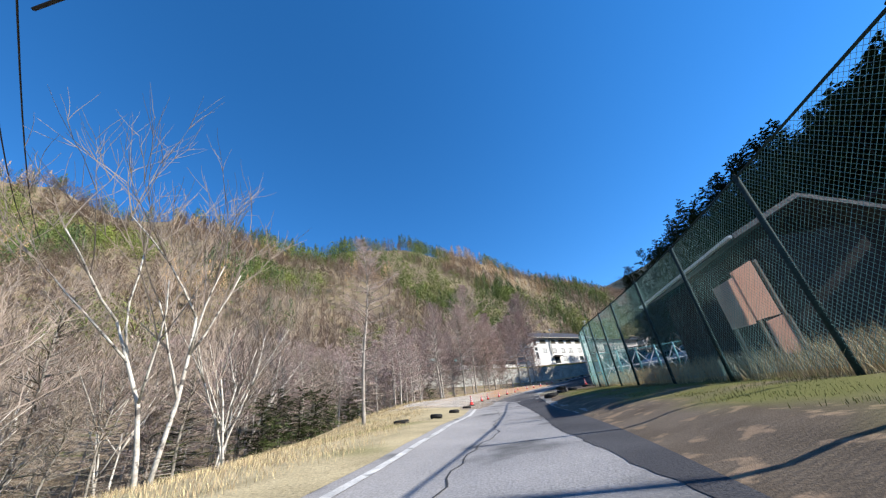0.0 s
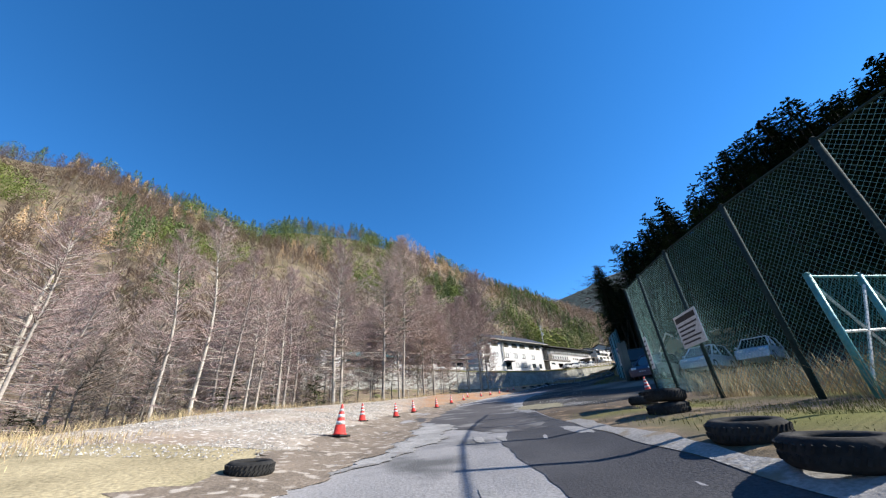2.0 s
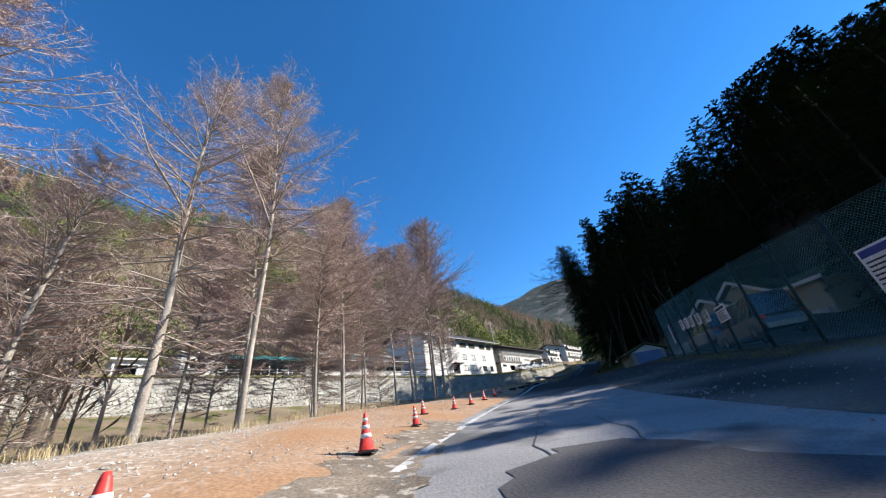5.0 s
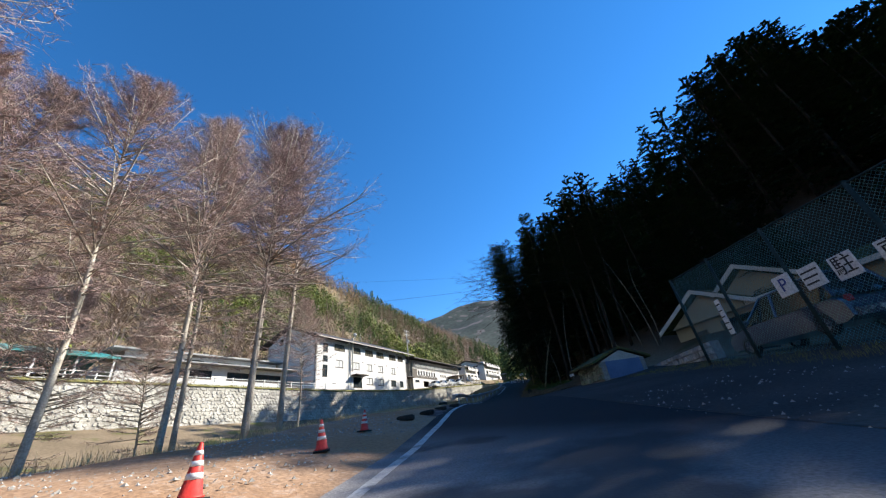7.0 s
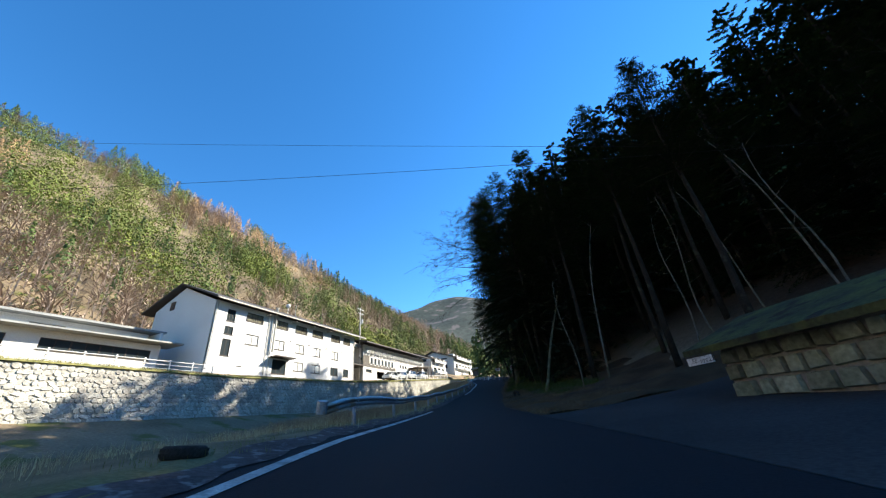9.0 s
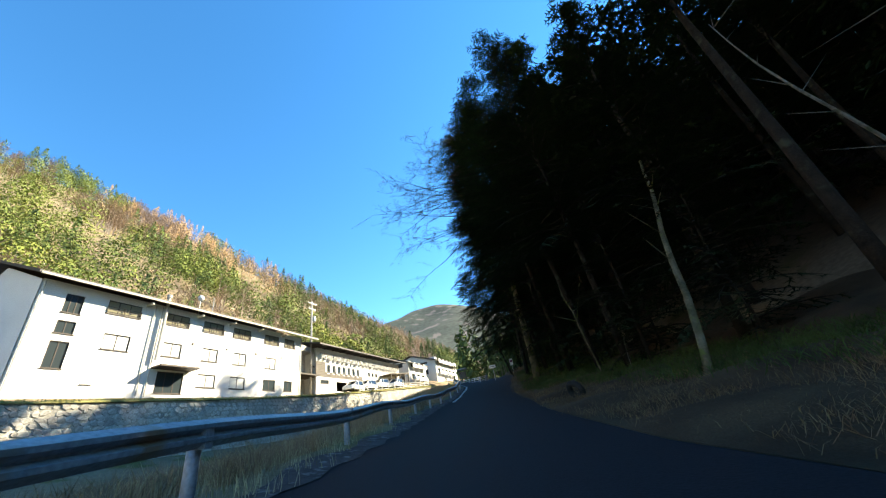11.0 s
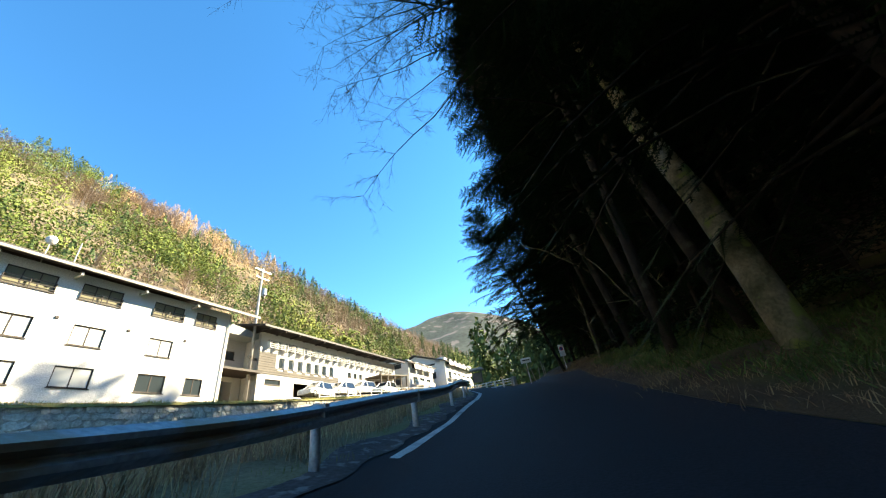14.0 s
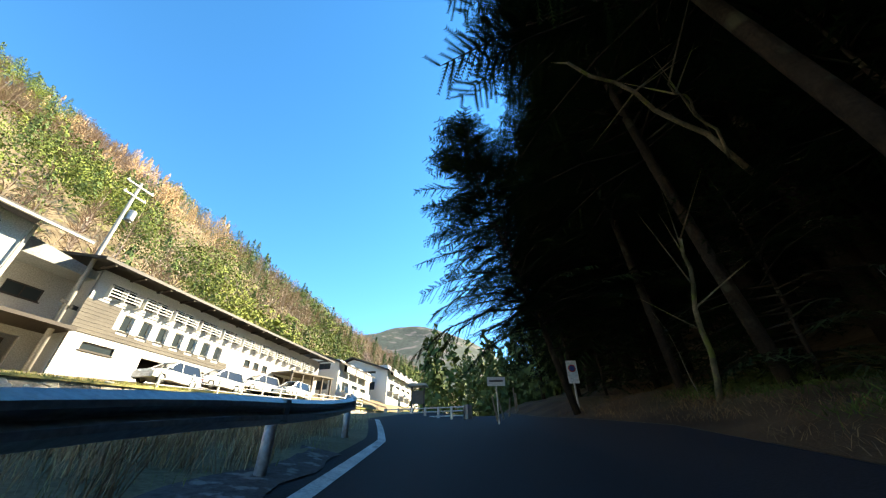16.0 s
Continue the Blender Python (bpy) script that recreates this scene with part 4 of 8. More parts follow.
    window(h, 27.6, 18.6, 29.4, 19.4, 3.2, bars=1, curtain=False)
    part("link_roof", Builder().box(26.2, 0.6, 17.0, 30.6, 3.2, 17.2), M_TRIMDARK, h)
    part("link_roof", Builder().prism([(26.2, 20.5), (30.6, 20.5), (30.6, 21.0), (26.2, 21.6)], 1.6, 9), M_GREYROOF, h)
    part("entrance_back", Builder().box(27.0, 4.6, 14.0, 29.6, 4.7, 16.6), M_SIDING, h)
    return h


LODGE = lodge()


def gabled_block(name, a, n, base, width, depth, eave, apex, label, side_windows):
    """A white two-storey house with its gable towards the valley's mouth: width across n, depth along a."""
    h = thing(name, FRONT_POSE @ pose(a, n, 0), label, "building")
    holes = []
    for z0 in (base + 1.0, base + 3.6):
        holes += [(width * 0.16, z0, width * 0.42, z0 + 1.25), (width * 0.66, z0, width * 0.86, z0 + 1.25)]
    b = Builder()
    # the gable wall lies in the local yz plane: build it in xz and turn it
    g = thing("gable_front", pose(0, 0, 0, 0, 0, 90), "", "")
    g.parent = h
    wall_with_openings(b, 0, width, base - 1.5, eave, 0, -0.22, [(x0, z0, x1, z1) for x0, z0, x1, z1 in holes])
    b.add([(0, 0, eave), (width, 0, eave), (width / 2, 0, apex - 0.15)], [(0, 1, 2)])
    b.add([(0, -0.22, eave), (width / 2, -0.22, apex - 0.15), (width, -0.22, eave)], [(0, 1, 2)])
    bpy.data.objects.remove(g)
    b.v = [(-y, x, z) for x, y, z in b.v]
    part("gable_wall", b, M_WHITEWALL, h)
    side = Builder()
    wall_with_openings(side, 0.22, depth, base - 1.5, eave, 0, 0.22, [(1.5 + 2.6 * i, z0, 3.2 + 2.6 * i, z0 + 1.2) for i in range(side_windows) for z0 in (base + 1.0, base + 3.6)])
    part("side_wall", side, M_WHITEWALL, h)
    part("back_wall", Builder().box(0.22, width - 0.22, base - 1.5, depth, width, eave).box(depth - 0.2, 0.22, base - 1.5, depth, width - 0.22, eave), M_WHITEWALL, h)
    for i in range(side_windows):
        for z0 in (base + 1.0, base + 3.6):
            window(h, 1.5 + 2.6 * i, z0, 3.2 + 2.6 * i, z0 + 1.2, 0, bars=1, curtain=False)
            part("balcony", Builder().box(1.2 + 2.6 * i, -0.7, z0 - 0.25, 3.5 + 2.6 * i, -0.62, z0 + 0.5), M_WHITEPAINT, h)
    for y0, z0, y1, z1 in holes:
        f = Builder().box(0.02, y0, z0, 0.1, y0 + 0.08, z1).box(0.02, y1 - 0.08, z0, 0.1, y1, z1).box(0.02, y0 + 0.08, z1 - 0.08, 0.1, y1 - 0.08, z1).box(0.02, y0 + 0.08, z0, 0.1, y1 - 0.08, z0 + 0.08).box(0.03, (y0 + y1) / 2 - 0.03, z0, 0.09, (y0 + y1) / 2 + 0.03, z1)
        w = part("window", f, M_TRIMDARK, h)
        part("pane", Builder().box(0.1, y0 + 0.02, z0 + 0.02, 0.12, y1 - 0.02, z1 - 0.02), M_GLASS, w)
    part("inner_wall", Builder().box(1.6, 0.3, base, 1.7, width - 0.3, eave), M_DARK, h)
    r = Builder().add([(x, y, z + d) for x in (-0.6, depth + 0.4) for d in (0, 0.2) for y, z in ((-0.7, eave - 0.25), (width / 2, apex), (width + 0.7, eave - 0.25))],
                      [(3, 9, 10, 4), (4, 10, 11, 5), (0, 1, 7, 6), (1, 2, 8, 7), (0, 6, 9, 3), (2, 5, 11, 8), (0, 3, 4, 1), (1, 4, 5, 2), (6, 7, 10, 9), (7, 8, 11, 10)])
    part("roof", r, M_ROOF, h)
    return h


gabled_block("annex_building", 59.5, 0.6, 17.6, 8.0, 9.5, 22.0, 23.5, "white two-storey annex with dark gable roof", 3)
gabled_block("annex_building", 72.0, -0.9, 19.6, 13.0, 16.0, 23.6, 25.9, "larger white two-storey annex with dark gable roof", 5)


def low_building():
    h = thing("low_building", FRONT_POSE, "low white hall with a two-tier pale sheet roof", "building")
    holes = [(-12.0, 14.6, -3.6, 15.6), (-22.0, 14.6, -14.0, 15.6)]
    part("front_wall", wall_with_openings(Builder(), -24, -2.8, 12.0, 16.2, 3.4, 0.2, holes), M_WHITEWALL, h)
    part("side_wall", Builder().box(-24, 3.6, 12.0, -23.8, 10, 16.2).box(-3.0, 3.6, 12.0, -2.8, 10, 17.6).box(-24, 10, 12, -2.8, 10.2, 16.2), M_WHITEWALL, h)
    for a0, z0, a1, z1 in holes:
        k = 4
        for i in range(k):
            w = (a1 - a0) / k
            window(h, a0 + w * i, z0, a0 + w * (i + 1), z1, 3.4, bars=1, curtain=False)
    part("inner_wall", Builder().box(-23.7, 5.5, 12.5, -3.1, 5.6, 16), M_DARK, h)
    part("lower_roof", Builder().prism([(-25, 16.0), (-1.2, 16.35), (-1.2, 16.5), (-25, 16.15)], 2.2, 5.2), M_GREYROOF, h)
    part("clerestory", wall_with_openings(Builder(), -23, -3.4, 16.2, 17.6, 5.0, 0.15, [(-21 + 4.2 * i, 16.65, -18.6 + 4.2 * i, 17.15) for i in range(4)]), M_WHITEWALL, h)
    for i in range(4):
        part("clerestory_pane", Builder().box(-21 + 4.2 * i, 5.06, 16.65, -18.6 + 4.2 * i, 5.08, 17.15), M_GLASS, h)
    part("upper_roof", Builder().prism([(-24.5, 17.45), (-2.2, 17.75), (-2.2, 17.95), (-24.5, 17.65)], 4.1, 10.6), M_GREYROOF, h)
    return h


low_building()


def pavilion():
    h = thing("open_pavilion", FRONT_POSE, "open-sided pavilion under a teal sheet roof", "pavilion")
    part("roof", Builder().add([(x, y, z + d) for x in (-36.5, -24.6) for d in (0, 0.16) for y, z in ((1.2, 15.5), (5.5, 16.9), (9.8, 15.6))],
                               [(3, 9, 10, 4), (4, 10, 11, 5), (0, 1, 7, 6), (1, 2, 8, 7), (0, 6, 9, 3), (2, 5, 11, 8), (0, 3, 4, 1), (1, 4, 5, 2), (6, 7, 10, 9), (7, 8, 11, 10)]), M_TEALROOF, h)
    for i in range(5):
        part("post", Builder().box(-36.2 + 2.8 * i, 1.6, 12.2, -36.05 + 2.8 * i, 1.75, 15.6), M_WHITEPAINT, h)
        part("post", Builder().box(-36.2 + 2.8 * i, 9.2, 12.2, -36.05 + 2.8 * i, 9.35, 15.7), M_WHITEPAINT, h)
    # Added dark panel stands in for the shade under the roof.
    part("back_screen", Builder().box(-36, 8.6, 12.4, -25, 8.7, 15.3), M_SHEDWALL, h)
    return h


pavilion()


def yard_hut(a, n, w, d, hgt, door):
    z = float(yard(a)) - 0.1
    h = thing("yard_hut", FRONT_POSE @ pose(a, n, z), "small white flat-roofed service hut", "hut", "service huts")
    part("hut_wall", wall_with_openings(Builder(), 0, w, -0.5, hgt, 0, 0.15, [door]).box(0, 0.15, -0.5, 0.15, d, hgt).box(w - 0.15, 0.15, -0.5, w, d, hgt).box(0, d - 0.15, -0.5, w, d, hgt), M_WHITEWALL, h)
    part("roof", Builder().box(-0.3, -0.4, hgt + 0.002, w + 0.3, d + 0.3, hgt + 0.18), M_WHITEPAINT, h)
    part("door", Builder().box(door[0], 0.5, door[1], door[2], 0.54, door[3]), M_DARK, h)


yard_hut(-41.5, 0.5, 4.2, 4, 3.4, (1.0, 0, 2.8, 2.6))
yard_hut(-47.5, 1.0, 3.6, 3, 2.6, (0.4, 0.6, 2.2, 2.1))
yard_hut(-57.5, 3, 4.0, 3.5, 3.2, (1.2, 0, 2.8, 2.3))


def yard_fence(a0, a1, n, label):
    f = thing("yard_fence", Matrix.Identity(4), label, "fence")
    count = max(2, round((a1 - a0) / 2.0))
    xs = np.linspace(a0, a1, count + 1)

    def z(a):
        return float(wall_top(a) + (yard(a) - wall_top(a)) * min(1, max(0, (n - WALL_N) / 5)))
    for a in xs:
        p = front(a, n, z(a) - 0.1)
        part("post", Builder().box(-0.05, -0.05, 0, 0.05, 0.05, 1.15).mesh("post", M_WHITEPAINT), M_WHITEPAINT, f).matrix_world = Matrix.Translation(p) @ pose(0, 0, 0, 0, 0, FRONT_TURN)
    for k in (0.35, 0.68, 1.0):
        for p, q in zip(xs, xs[1:]):
            part("rail", Builder().tube(front(p, n - 0.06, z(p) + k - 0.1), front(q, n - 0.06, z(q) + k - 0.1), 0.035, n=6), M_WHITEPAINT, f)


yard_fence(-46, -1.5, WALL_N + 0.7, "white pipe fence on top of the river wall")
yard_fence(33, 58, WALL_N + 0.2, "white pipe fence beside the car park")


# ---- vehicles ----
def build_car(name, paint, label, length=3.9, width=1.6, height=1.5):
    c = thing(name, Matrix.Identity(4), label, "car", "parked cars")
    l, w = length / 2, width / 2
    low = [(-l, 0.32), (-l * 0.98, 0.72), (-l * 0.86, 0.86), (l * 0.55, 0.9), (l * 0.9, 0.8), (l, 0.62), (l * 0.99, 0.3), (-l * 0.9, 0.22)]
    b = Builder()
    inner = [(x * 0.985, 0.24 + (z - 0.24) * 0.96) for x, z in low]
    for (o0, y0), (o1, y1) in (((inner, -w), (low, -w + 0.08)), ((low, -w + 0.08), (low, w - 0.08)), ((low, w - 0.08), (inner, w))):
        n = len(low)
        v = [(x, y0, z) for x, z in o0] + [(x, y1, z) for x, z in o1]
        b.add(v, [(i, n + i, n + (i + 1) % n, (i + 1) % n) for i in range(n)])
    b.add([(x, -w, z) for x, z in inner], [tuple(range(len(low)))]).add([(x, w, z) for x, z in inner], [tuple(range(len(low)))[::-1]])
    body = part("body", b, paint, c, smooth=False)
    base = [(-l * 0.9, 0.86), (l * 0.58, 0.9)]
    top = [(-l * 0.78, height), (l * 0.12, height)]
    cab = Builder().add([(x, y, z) for (x, z), k in ((base[0], 0.95), (base[1], 0.95), (top[1], 0.76), (top[0], 0.76)) for y in (-w * k, w * k)],
                        [(0, 1, 3, 2), (2, 3, 5, 4), (4, 5, 7, 6), (6, 7, 1, 0), (0, 2, 4, 6), (1, 7, 5, 3)])
    part("cabin_glass", cab, M_CARGLASS, c)
    part("roof", Builder().box(top[0][0] - 0.04, -w * 0.77, height - 0.03, top[1][0] + 0.04, w * 0.77, height + 0.035, 0.02), paint, c)
    for side in (-1, 1):
        for x0, x1 in ((base[0][0], top[0][0]), (-0.1, -0.12), (base[1][0], top[1][0])):
            part("pillar", Builder().tube((x0, side * w * 0.955, 0.88), (x1, side * w * 0.765, height), 0.045, n=6), paint, c)
        part("headlight", Builder().box(l * 0.88, side * w * 0.62 - 0.14, 0.6, l * 1.005, side * w * 0.62 + 0.14, 0.74, 0.03), M_BAND, c)
        part("tail_light", Builder().box(-l * 1.005, side * w * 0.8 - 0.08, 0.66, -l * 0.95, side * w * 0.8 + 0.08, 0.84, 0.02), M_INKRED, c)
        part("mirror", Builder().box(l * 0.42, side * (w + 0.08) - 0.07, 0.95, l * 0.48, side * (w + 0.08) + 0.07, 1.07, 0.02), paint, c)
        for x in (-l * 0.62, l * 0.64):
            wheel = part("wheel", Builder().lathe([(0.17, -0.09), (0.27, -0.1), (0.31, -0.06), (0.31, 0.06), (0.27, 0.1), (0.17, 0.09)], 18), M_RUBBER, c)
            wheel.matrix_basis = pose(x, side * (w - 0.08), 0.31, 90)
            rim = Builder().tube((0, 0, -0.07), (0, 0, 0.07), 0.05, n=8)
            for k in range(6):
                t = k * math.pi / 3
                rim.tube((0, 0, 0.06), (0.19 * math.cos(t), 0.19 * math.sin(t), 0.06), 0.025, n=5).tube((0, 0, -0.06), (0.19 * math.cos(t), 0.19 * math.sin(t), -0.06), 0.025, n=5)
            part("rim", rim.lathe([(0.165, -0.08), (0.185, -0.08), (0.185, 0.08), (0.165, 0.08)], 18), M_GALV, wheel)
    part("plate", Builder().box(l * 0.995, -0.17, 0.38, l * 1.02, 0.17, 0.52), M_BOARD, c)
    part("front_bumper", Builder().box(l * 0.96, -w * 0.9, 0.24, l * 1.03, w * 0.9, 0.5, 0.03), paint, c)
    part("rear_bumper", Builder().box(-l * 1.03, -w * 0.9, 0.26, -l * 0.96, w * 0.9, 0.52, 0.03), paint, c)
    return c


P_WHITE, P_NAVY = car_paint("white_car_paint", (0.72, 0.73, 0.74)), car_paint("navy_car_paint", (0.02, 0.035, 0.08))
# The pale blue carries the blue of shade on white bodywork.
P_SHADEBLUE, P_BLACK = car_paint("shade_blue_car_paint", (0.42, 0.52, 0.62)), car_paint("black_car_paint", (0.012, 0.013, 0.015))
WHITE_CAR = build_car("car", P_WHITE, "white compact car parked in the hotel yard")


def yard_pose(a, n, turn):
    p = front(a, n, 0)
    return pose(p.x, p.y, float(heights([(p.x, p.y)])[0]), 0, 0, FRONT_TURN + turn)


WHITE_CAR.matrix_world = yard_pose(35.6, -1.6, 185)
for a, n, turn in ((39.6, -1.4, 180), (44.0, -1.2, 175), (47.0, -2.6, 182), (62.5, -3.0, 178)):
    copy_thing(WHITE_CAR, yard_pose(a, n, turn))


def lot_pose(x, y, turn):
    return pose(x, y, float(heights([(x, y)])[0]) + 0.02, 0, 0, turn)


build_car("car", P_NAVY, "dark navy car parked behind the fence").matrix_world = lot_pose(18.9, 33.6, 208)
build_car("car", P_SHADEBLUE, "white hatchback with blue shade in its paint, parked behind the fence").matrix_world = lot_pose(22.0, 33.0, 205)
build_car("car", P_SHADEBLUE, "blue saloon parked in the shaded lot", 4.3).matrix_world = lot_pose(25.0, 32.1, 208)
build_car("car", P_BLACK, "black off-roader parked beside the fence", 4.4, 1.75, 1.75).matrix_world = lot_pose(24.6, 42.4, 54)
build_car("car", P_NAVY, "dark estate car parked beside the fence", 4.4, 1.7, 1.6).matrix_world = lot_pose(28.2, 46.6, 54)


# ---- right side: cottage, stone hut, shed ----
def cottage():
    base = 5.75
    h = thing("cottage", pose(38.7, 54.6, 0, 0, 0, -104), "beige stucco cottage with stone base and pale-trimmed gables", "cottage")
    # local x runs back along the road from the far corner; local y runs away from the road... (turned by -104)
    L_, D = 11.0, 6.5
    holes = [(1.1, base, 2.0, base + 2.1), (2.9, base, 5.0, base + 2.3), (6.8, base + 1.1, 7.9, base + 2.0)]
    part("front_wall", wall_with_openings(Builder(), 0, L_, base - 1, base + 2.75, 0, 0.2, holes), M_BEIGE, h)
    part("side_wall", Builder().box(0, 0.2, base - 1, 0.2, D, base + 2.75).box(L_ - 0.2, 0.2, base - 1, L_, D, base + 2.75).box(0, D - 0.2, base - 1, L_, D, base + 2.75), M_BEIGE, h)
    part("porch_recess", Builder().box(2.7, 1.4, base - 0.5, 5.2, 1.45, base + 2.6), M_TRIMDARK, h)
    part("door", Builder().box(1.1, 0.1, base, 2.0, 0.14, base + 2.1), M_TRIMDARK, h)
    window(h, 6.8, base + 1.1, 7.9, base + 2.0, 0, bars=1, curtain=False)
    for x0, x1, za, zb, y0 in ((-0.5, 5.8, base + 2.55, base + 4.2, -0.9), (2.1, 8.1, base + 3.0, base + 4.75, -0.2)):
        xm = (x0 + x1) / 2
        part("gable_wall", Builder().add([(x0 + 0.6, y0 + 0.5, za), (x1 - 0.6, y0 + 0.5, za), (xm, y0 + 0.5, zb - 0.2), (x0 + 0.6, y0 + 0.62, za), (x1 - 0.6, y0 + 0.62, za), (xm, y0 + 0.62, zb - 0.2)], [(0, 1, 2), (5, 4, 3), (0, 3, 4, 1), (1, 4, 5, 2), (2, 5, 3, 0)]), M_BEIGE, h)
        r = Builder().prism([(x0, za - 0.12), (xm, zb), (x1, za - 0.12), (x1, za + 0.02), (xm, zb + 0.16), (x0, za + 0.02)], y0 + 0.06, D + 0.4)
        roof = part("roof", r, M_MOSSROOF, h)
        part("barge_board", Builder().prism([(x0, za - 0.2), (xm, zb - 0.08), (x1, za - 0.2), (x1, za + 0.05), (xm, zb + 0.18), (x0, za + 0.05)], y0, y0 + 0.055), M_TRIMPALE, roof, "pale barge boards")
    part("long_roof", Builder().add([(4.8, -0.5, base + 2.6), (L_ + 0.6, -0.5, base + 2.6), (L_ + 0.6, 3.2, base + 3.9), (4.8, 3.2, base + 3.9), (4.8, -0.5, base + 2.75), (L_ + 0.6, -0.5, base + 2.75), (L_ + 0.6, 3.2, base + 4.05), (4.8, 3.2, base + 4.05)], [(0, 1, 2, 3), (7, 6, 5, 4), (0, 4, 5, 1), (1, 5, 6, 2), (2, 6, 7, 3), (3, 7, 4, 0)]), M_MOSSROOF, h)
    part("eaves_board", Builder().box(4.9, -0.58, base + 2.55, L_ + 0.6, -0.5, base + 2.78), M_TRIMPALE, h)
    rr = random.Random(5)
    for k in range(3):
        x = 5.15
        while x < L_ - 0.4:
            w = rr.uniform(0.4, 0.8)
            part("stone", Builder().box(x, -0.1, base - 0.3 + 0.42 * k, min(x + w - 0.03, L_), -0.005, base + 0.09 + 0.42 * k, 0.03), M_STONE, h)
            x += w
    return h


cottage()


def rubble(parent, length, z0, z1, rr, y=-0.07, size=(0.35, 0.7), mat=None):
    """Rough stones standing proud of a wall face along local x."""
    z = z0
    while z < z1 - 0.05:
        hgt = min(rr.uniform(0.26, 0.42), z1 - z)
        x = 0.0
        while x < length - 0.05:
            w = min(rr.uniform(*size), length - x)
            if length - x - w < 0.15:
                w = length - x
            c = [(x + 0.02, z + 0.02), (x + w - 0.02, z + 0.02 + rr.uniform(-0.03, 0.03)), (x + w - 0.02 - rr.uniform(0, 0.06), z + hgt - 0.02), (x + w * rr.uniform(0.4, 0.6), z + hgt - 0.01), (x + 0.02 + rr.uniform(0, 0.06), z + hgt - 0.02)]
            d = y - rr.uniform(0, 0.05)
            cx, cz = sum(p for p, _ in c) / 5, sum(q for _, q in c) / 5
            v = [(px, 0.0, pz) for px, pz in c] + [(cx + (px - cx) * 0.88, d, cz + (pz - cz) * 0.88) for px, pz in c]
            part("stone", Builder().add(v, [(5, 6, 7, 8, 9)] + [(i, (i + 1) % 5, 5 + (i + 1) % 5, 5 + i) for i in range(5)]), mat or M_STONE, parent)
            x += w
        z += hgt


def stone_hut():
    # local x along the road-side face, y away from the road
    x0, y0 = 33.1, 58.7
    turn = math.degrees(math.atan2(-1.9, -1.0))
    h = thing("stone_hut", pose(x0, y0, 0, 0, 0, turn), "low rubble-stone store hut with a mossy roof", "hut")
    base = float(heights([(x0, y0)])[0]) - 0.05
    L_, D, e = 2.85, 2.7, 0.92
    part("core_wall", Builder().box(0, 0, base - 0.3, L_, D, base + e), M_CONCRETE, h)
    part("gable", Builder().add([(L_ - 0.02, 0, base + e), (L_ - 0.02, D, base + e), (L_ - 0.02, D / 2, base + e + 0.55), (0.02, 0, base + e), (0.02, D, base + e), (0.02, D / 2, base + e + 0.55)], [(0, 1, 2), (5, 4, 3), (0, 2, 5, 3), (1, 4, 5, 2), (0, 3, 4, 1)]), M_TRIMPALE, h, "pale gable board")
    part("roof", Builder().add([(x, y, z + d) for x in (-0.4, L_ + 0.12) for d in (0, 0.12) for y, z in ((-0.5, base + e - 0.08), (D / 2, base + e + 0.62), (D + 0.4, base + e - 0.05))],
                               [(3, 9, 10, 4), (4, 10, 11, 5), (0, 1, 7, 6), (1, 2, 8, 7), (0, 6, 9, 3), (2, 5, 11, 8), (0, 3, 4, 1), (1, 4, 5, 2), (6, 7, 10, 9), (7, 8, 11, 10)]), M_MOSSROOF, h)
    part("blue_panel", Builder().box(L_ + 0.01, 0.3, base, L_ + 0.06, D - 0.3, base + e), M_BLUETARP, h, "blue painted end panel")
    rubble(h, L_, base, base + e - 0.05, random.Random(8), size=(0.22, 0.5), mat=M_HUTSTONE)
    sign = part("hut_sign", Builder().box(-0.3, -0.56, base + e - 0.26, 0.3, -0.53, base + e - 0.12), M_BOARD, h, "small white notice board")
    return h, base + e


HUT, HUT_EAVE = stone_hut()


def shed():
    s0, o0 = 16.4, 7.75
    p = at(s0, o0)
    h = thing("shed", pose(p.x, p.y, 0, 0, 0, heading(12.5) - 90), "large dark boarded shed with a pale eaves gutter", "shed")
    g, e = p.z - 1.2, p.z + 3.25
    L_, D = 6.1, 2.8
    # local x runs back along the road, y away from it
    for x0, y0, x1, y1 in ((0, 0, L_, 0.2), (0, D - 0.2, L_, D), (0, 0.2, 0.2, D - 0.2), (L_ - 0.2, 0.2, L_, D - 0.2)):
        part("wall", Builder().box(x0, y0, g, x1, y1, e), M_SHEDWALL, h)
    roof = part("roof", Builder().add([(x, y, z + d) for x in (-0.5, L_ + 0.5) for d in (0, 0.15) for y, z in ((-0.8, e - 0.05), (D / 2, e + 0.9), (D + 0.6, e))],
                                      [(3, 9, 10, 4), (4, 10, 11, 5), (0, 1, 7, 6), (1, 2, 8, 7), (0, 6, 9, 3), (2, 5, 11, 8), (0, 3, 4, 1), (1, 4, 5, 2), (6, 7, 10, 9), (7, 8, 11, 10)]), M_ROOF, h)
    part("gutter", Builder().box(-0.5, -0.95, e - 0.02, L_ + 0.5, -0.83, e + 0.06), M_WHITEPAINT, roof, "pale eaves gutter")
    for k in range(int(L_ / 0.5)):
        part("board", Builder().box(0.02 + 0.5 * k, -0.03, g, 0.47 + 0.5 * k, -0.005, e - 0.1), M_SHEDWALL, h)


shed()


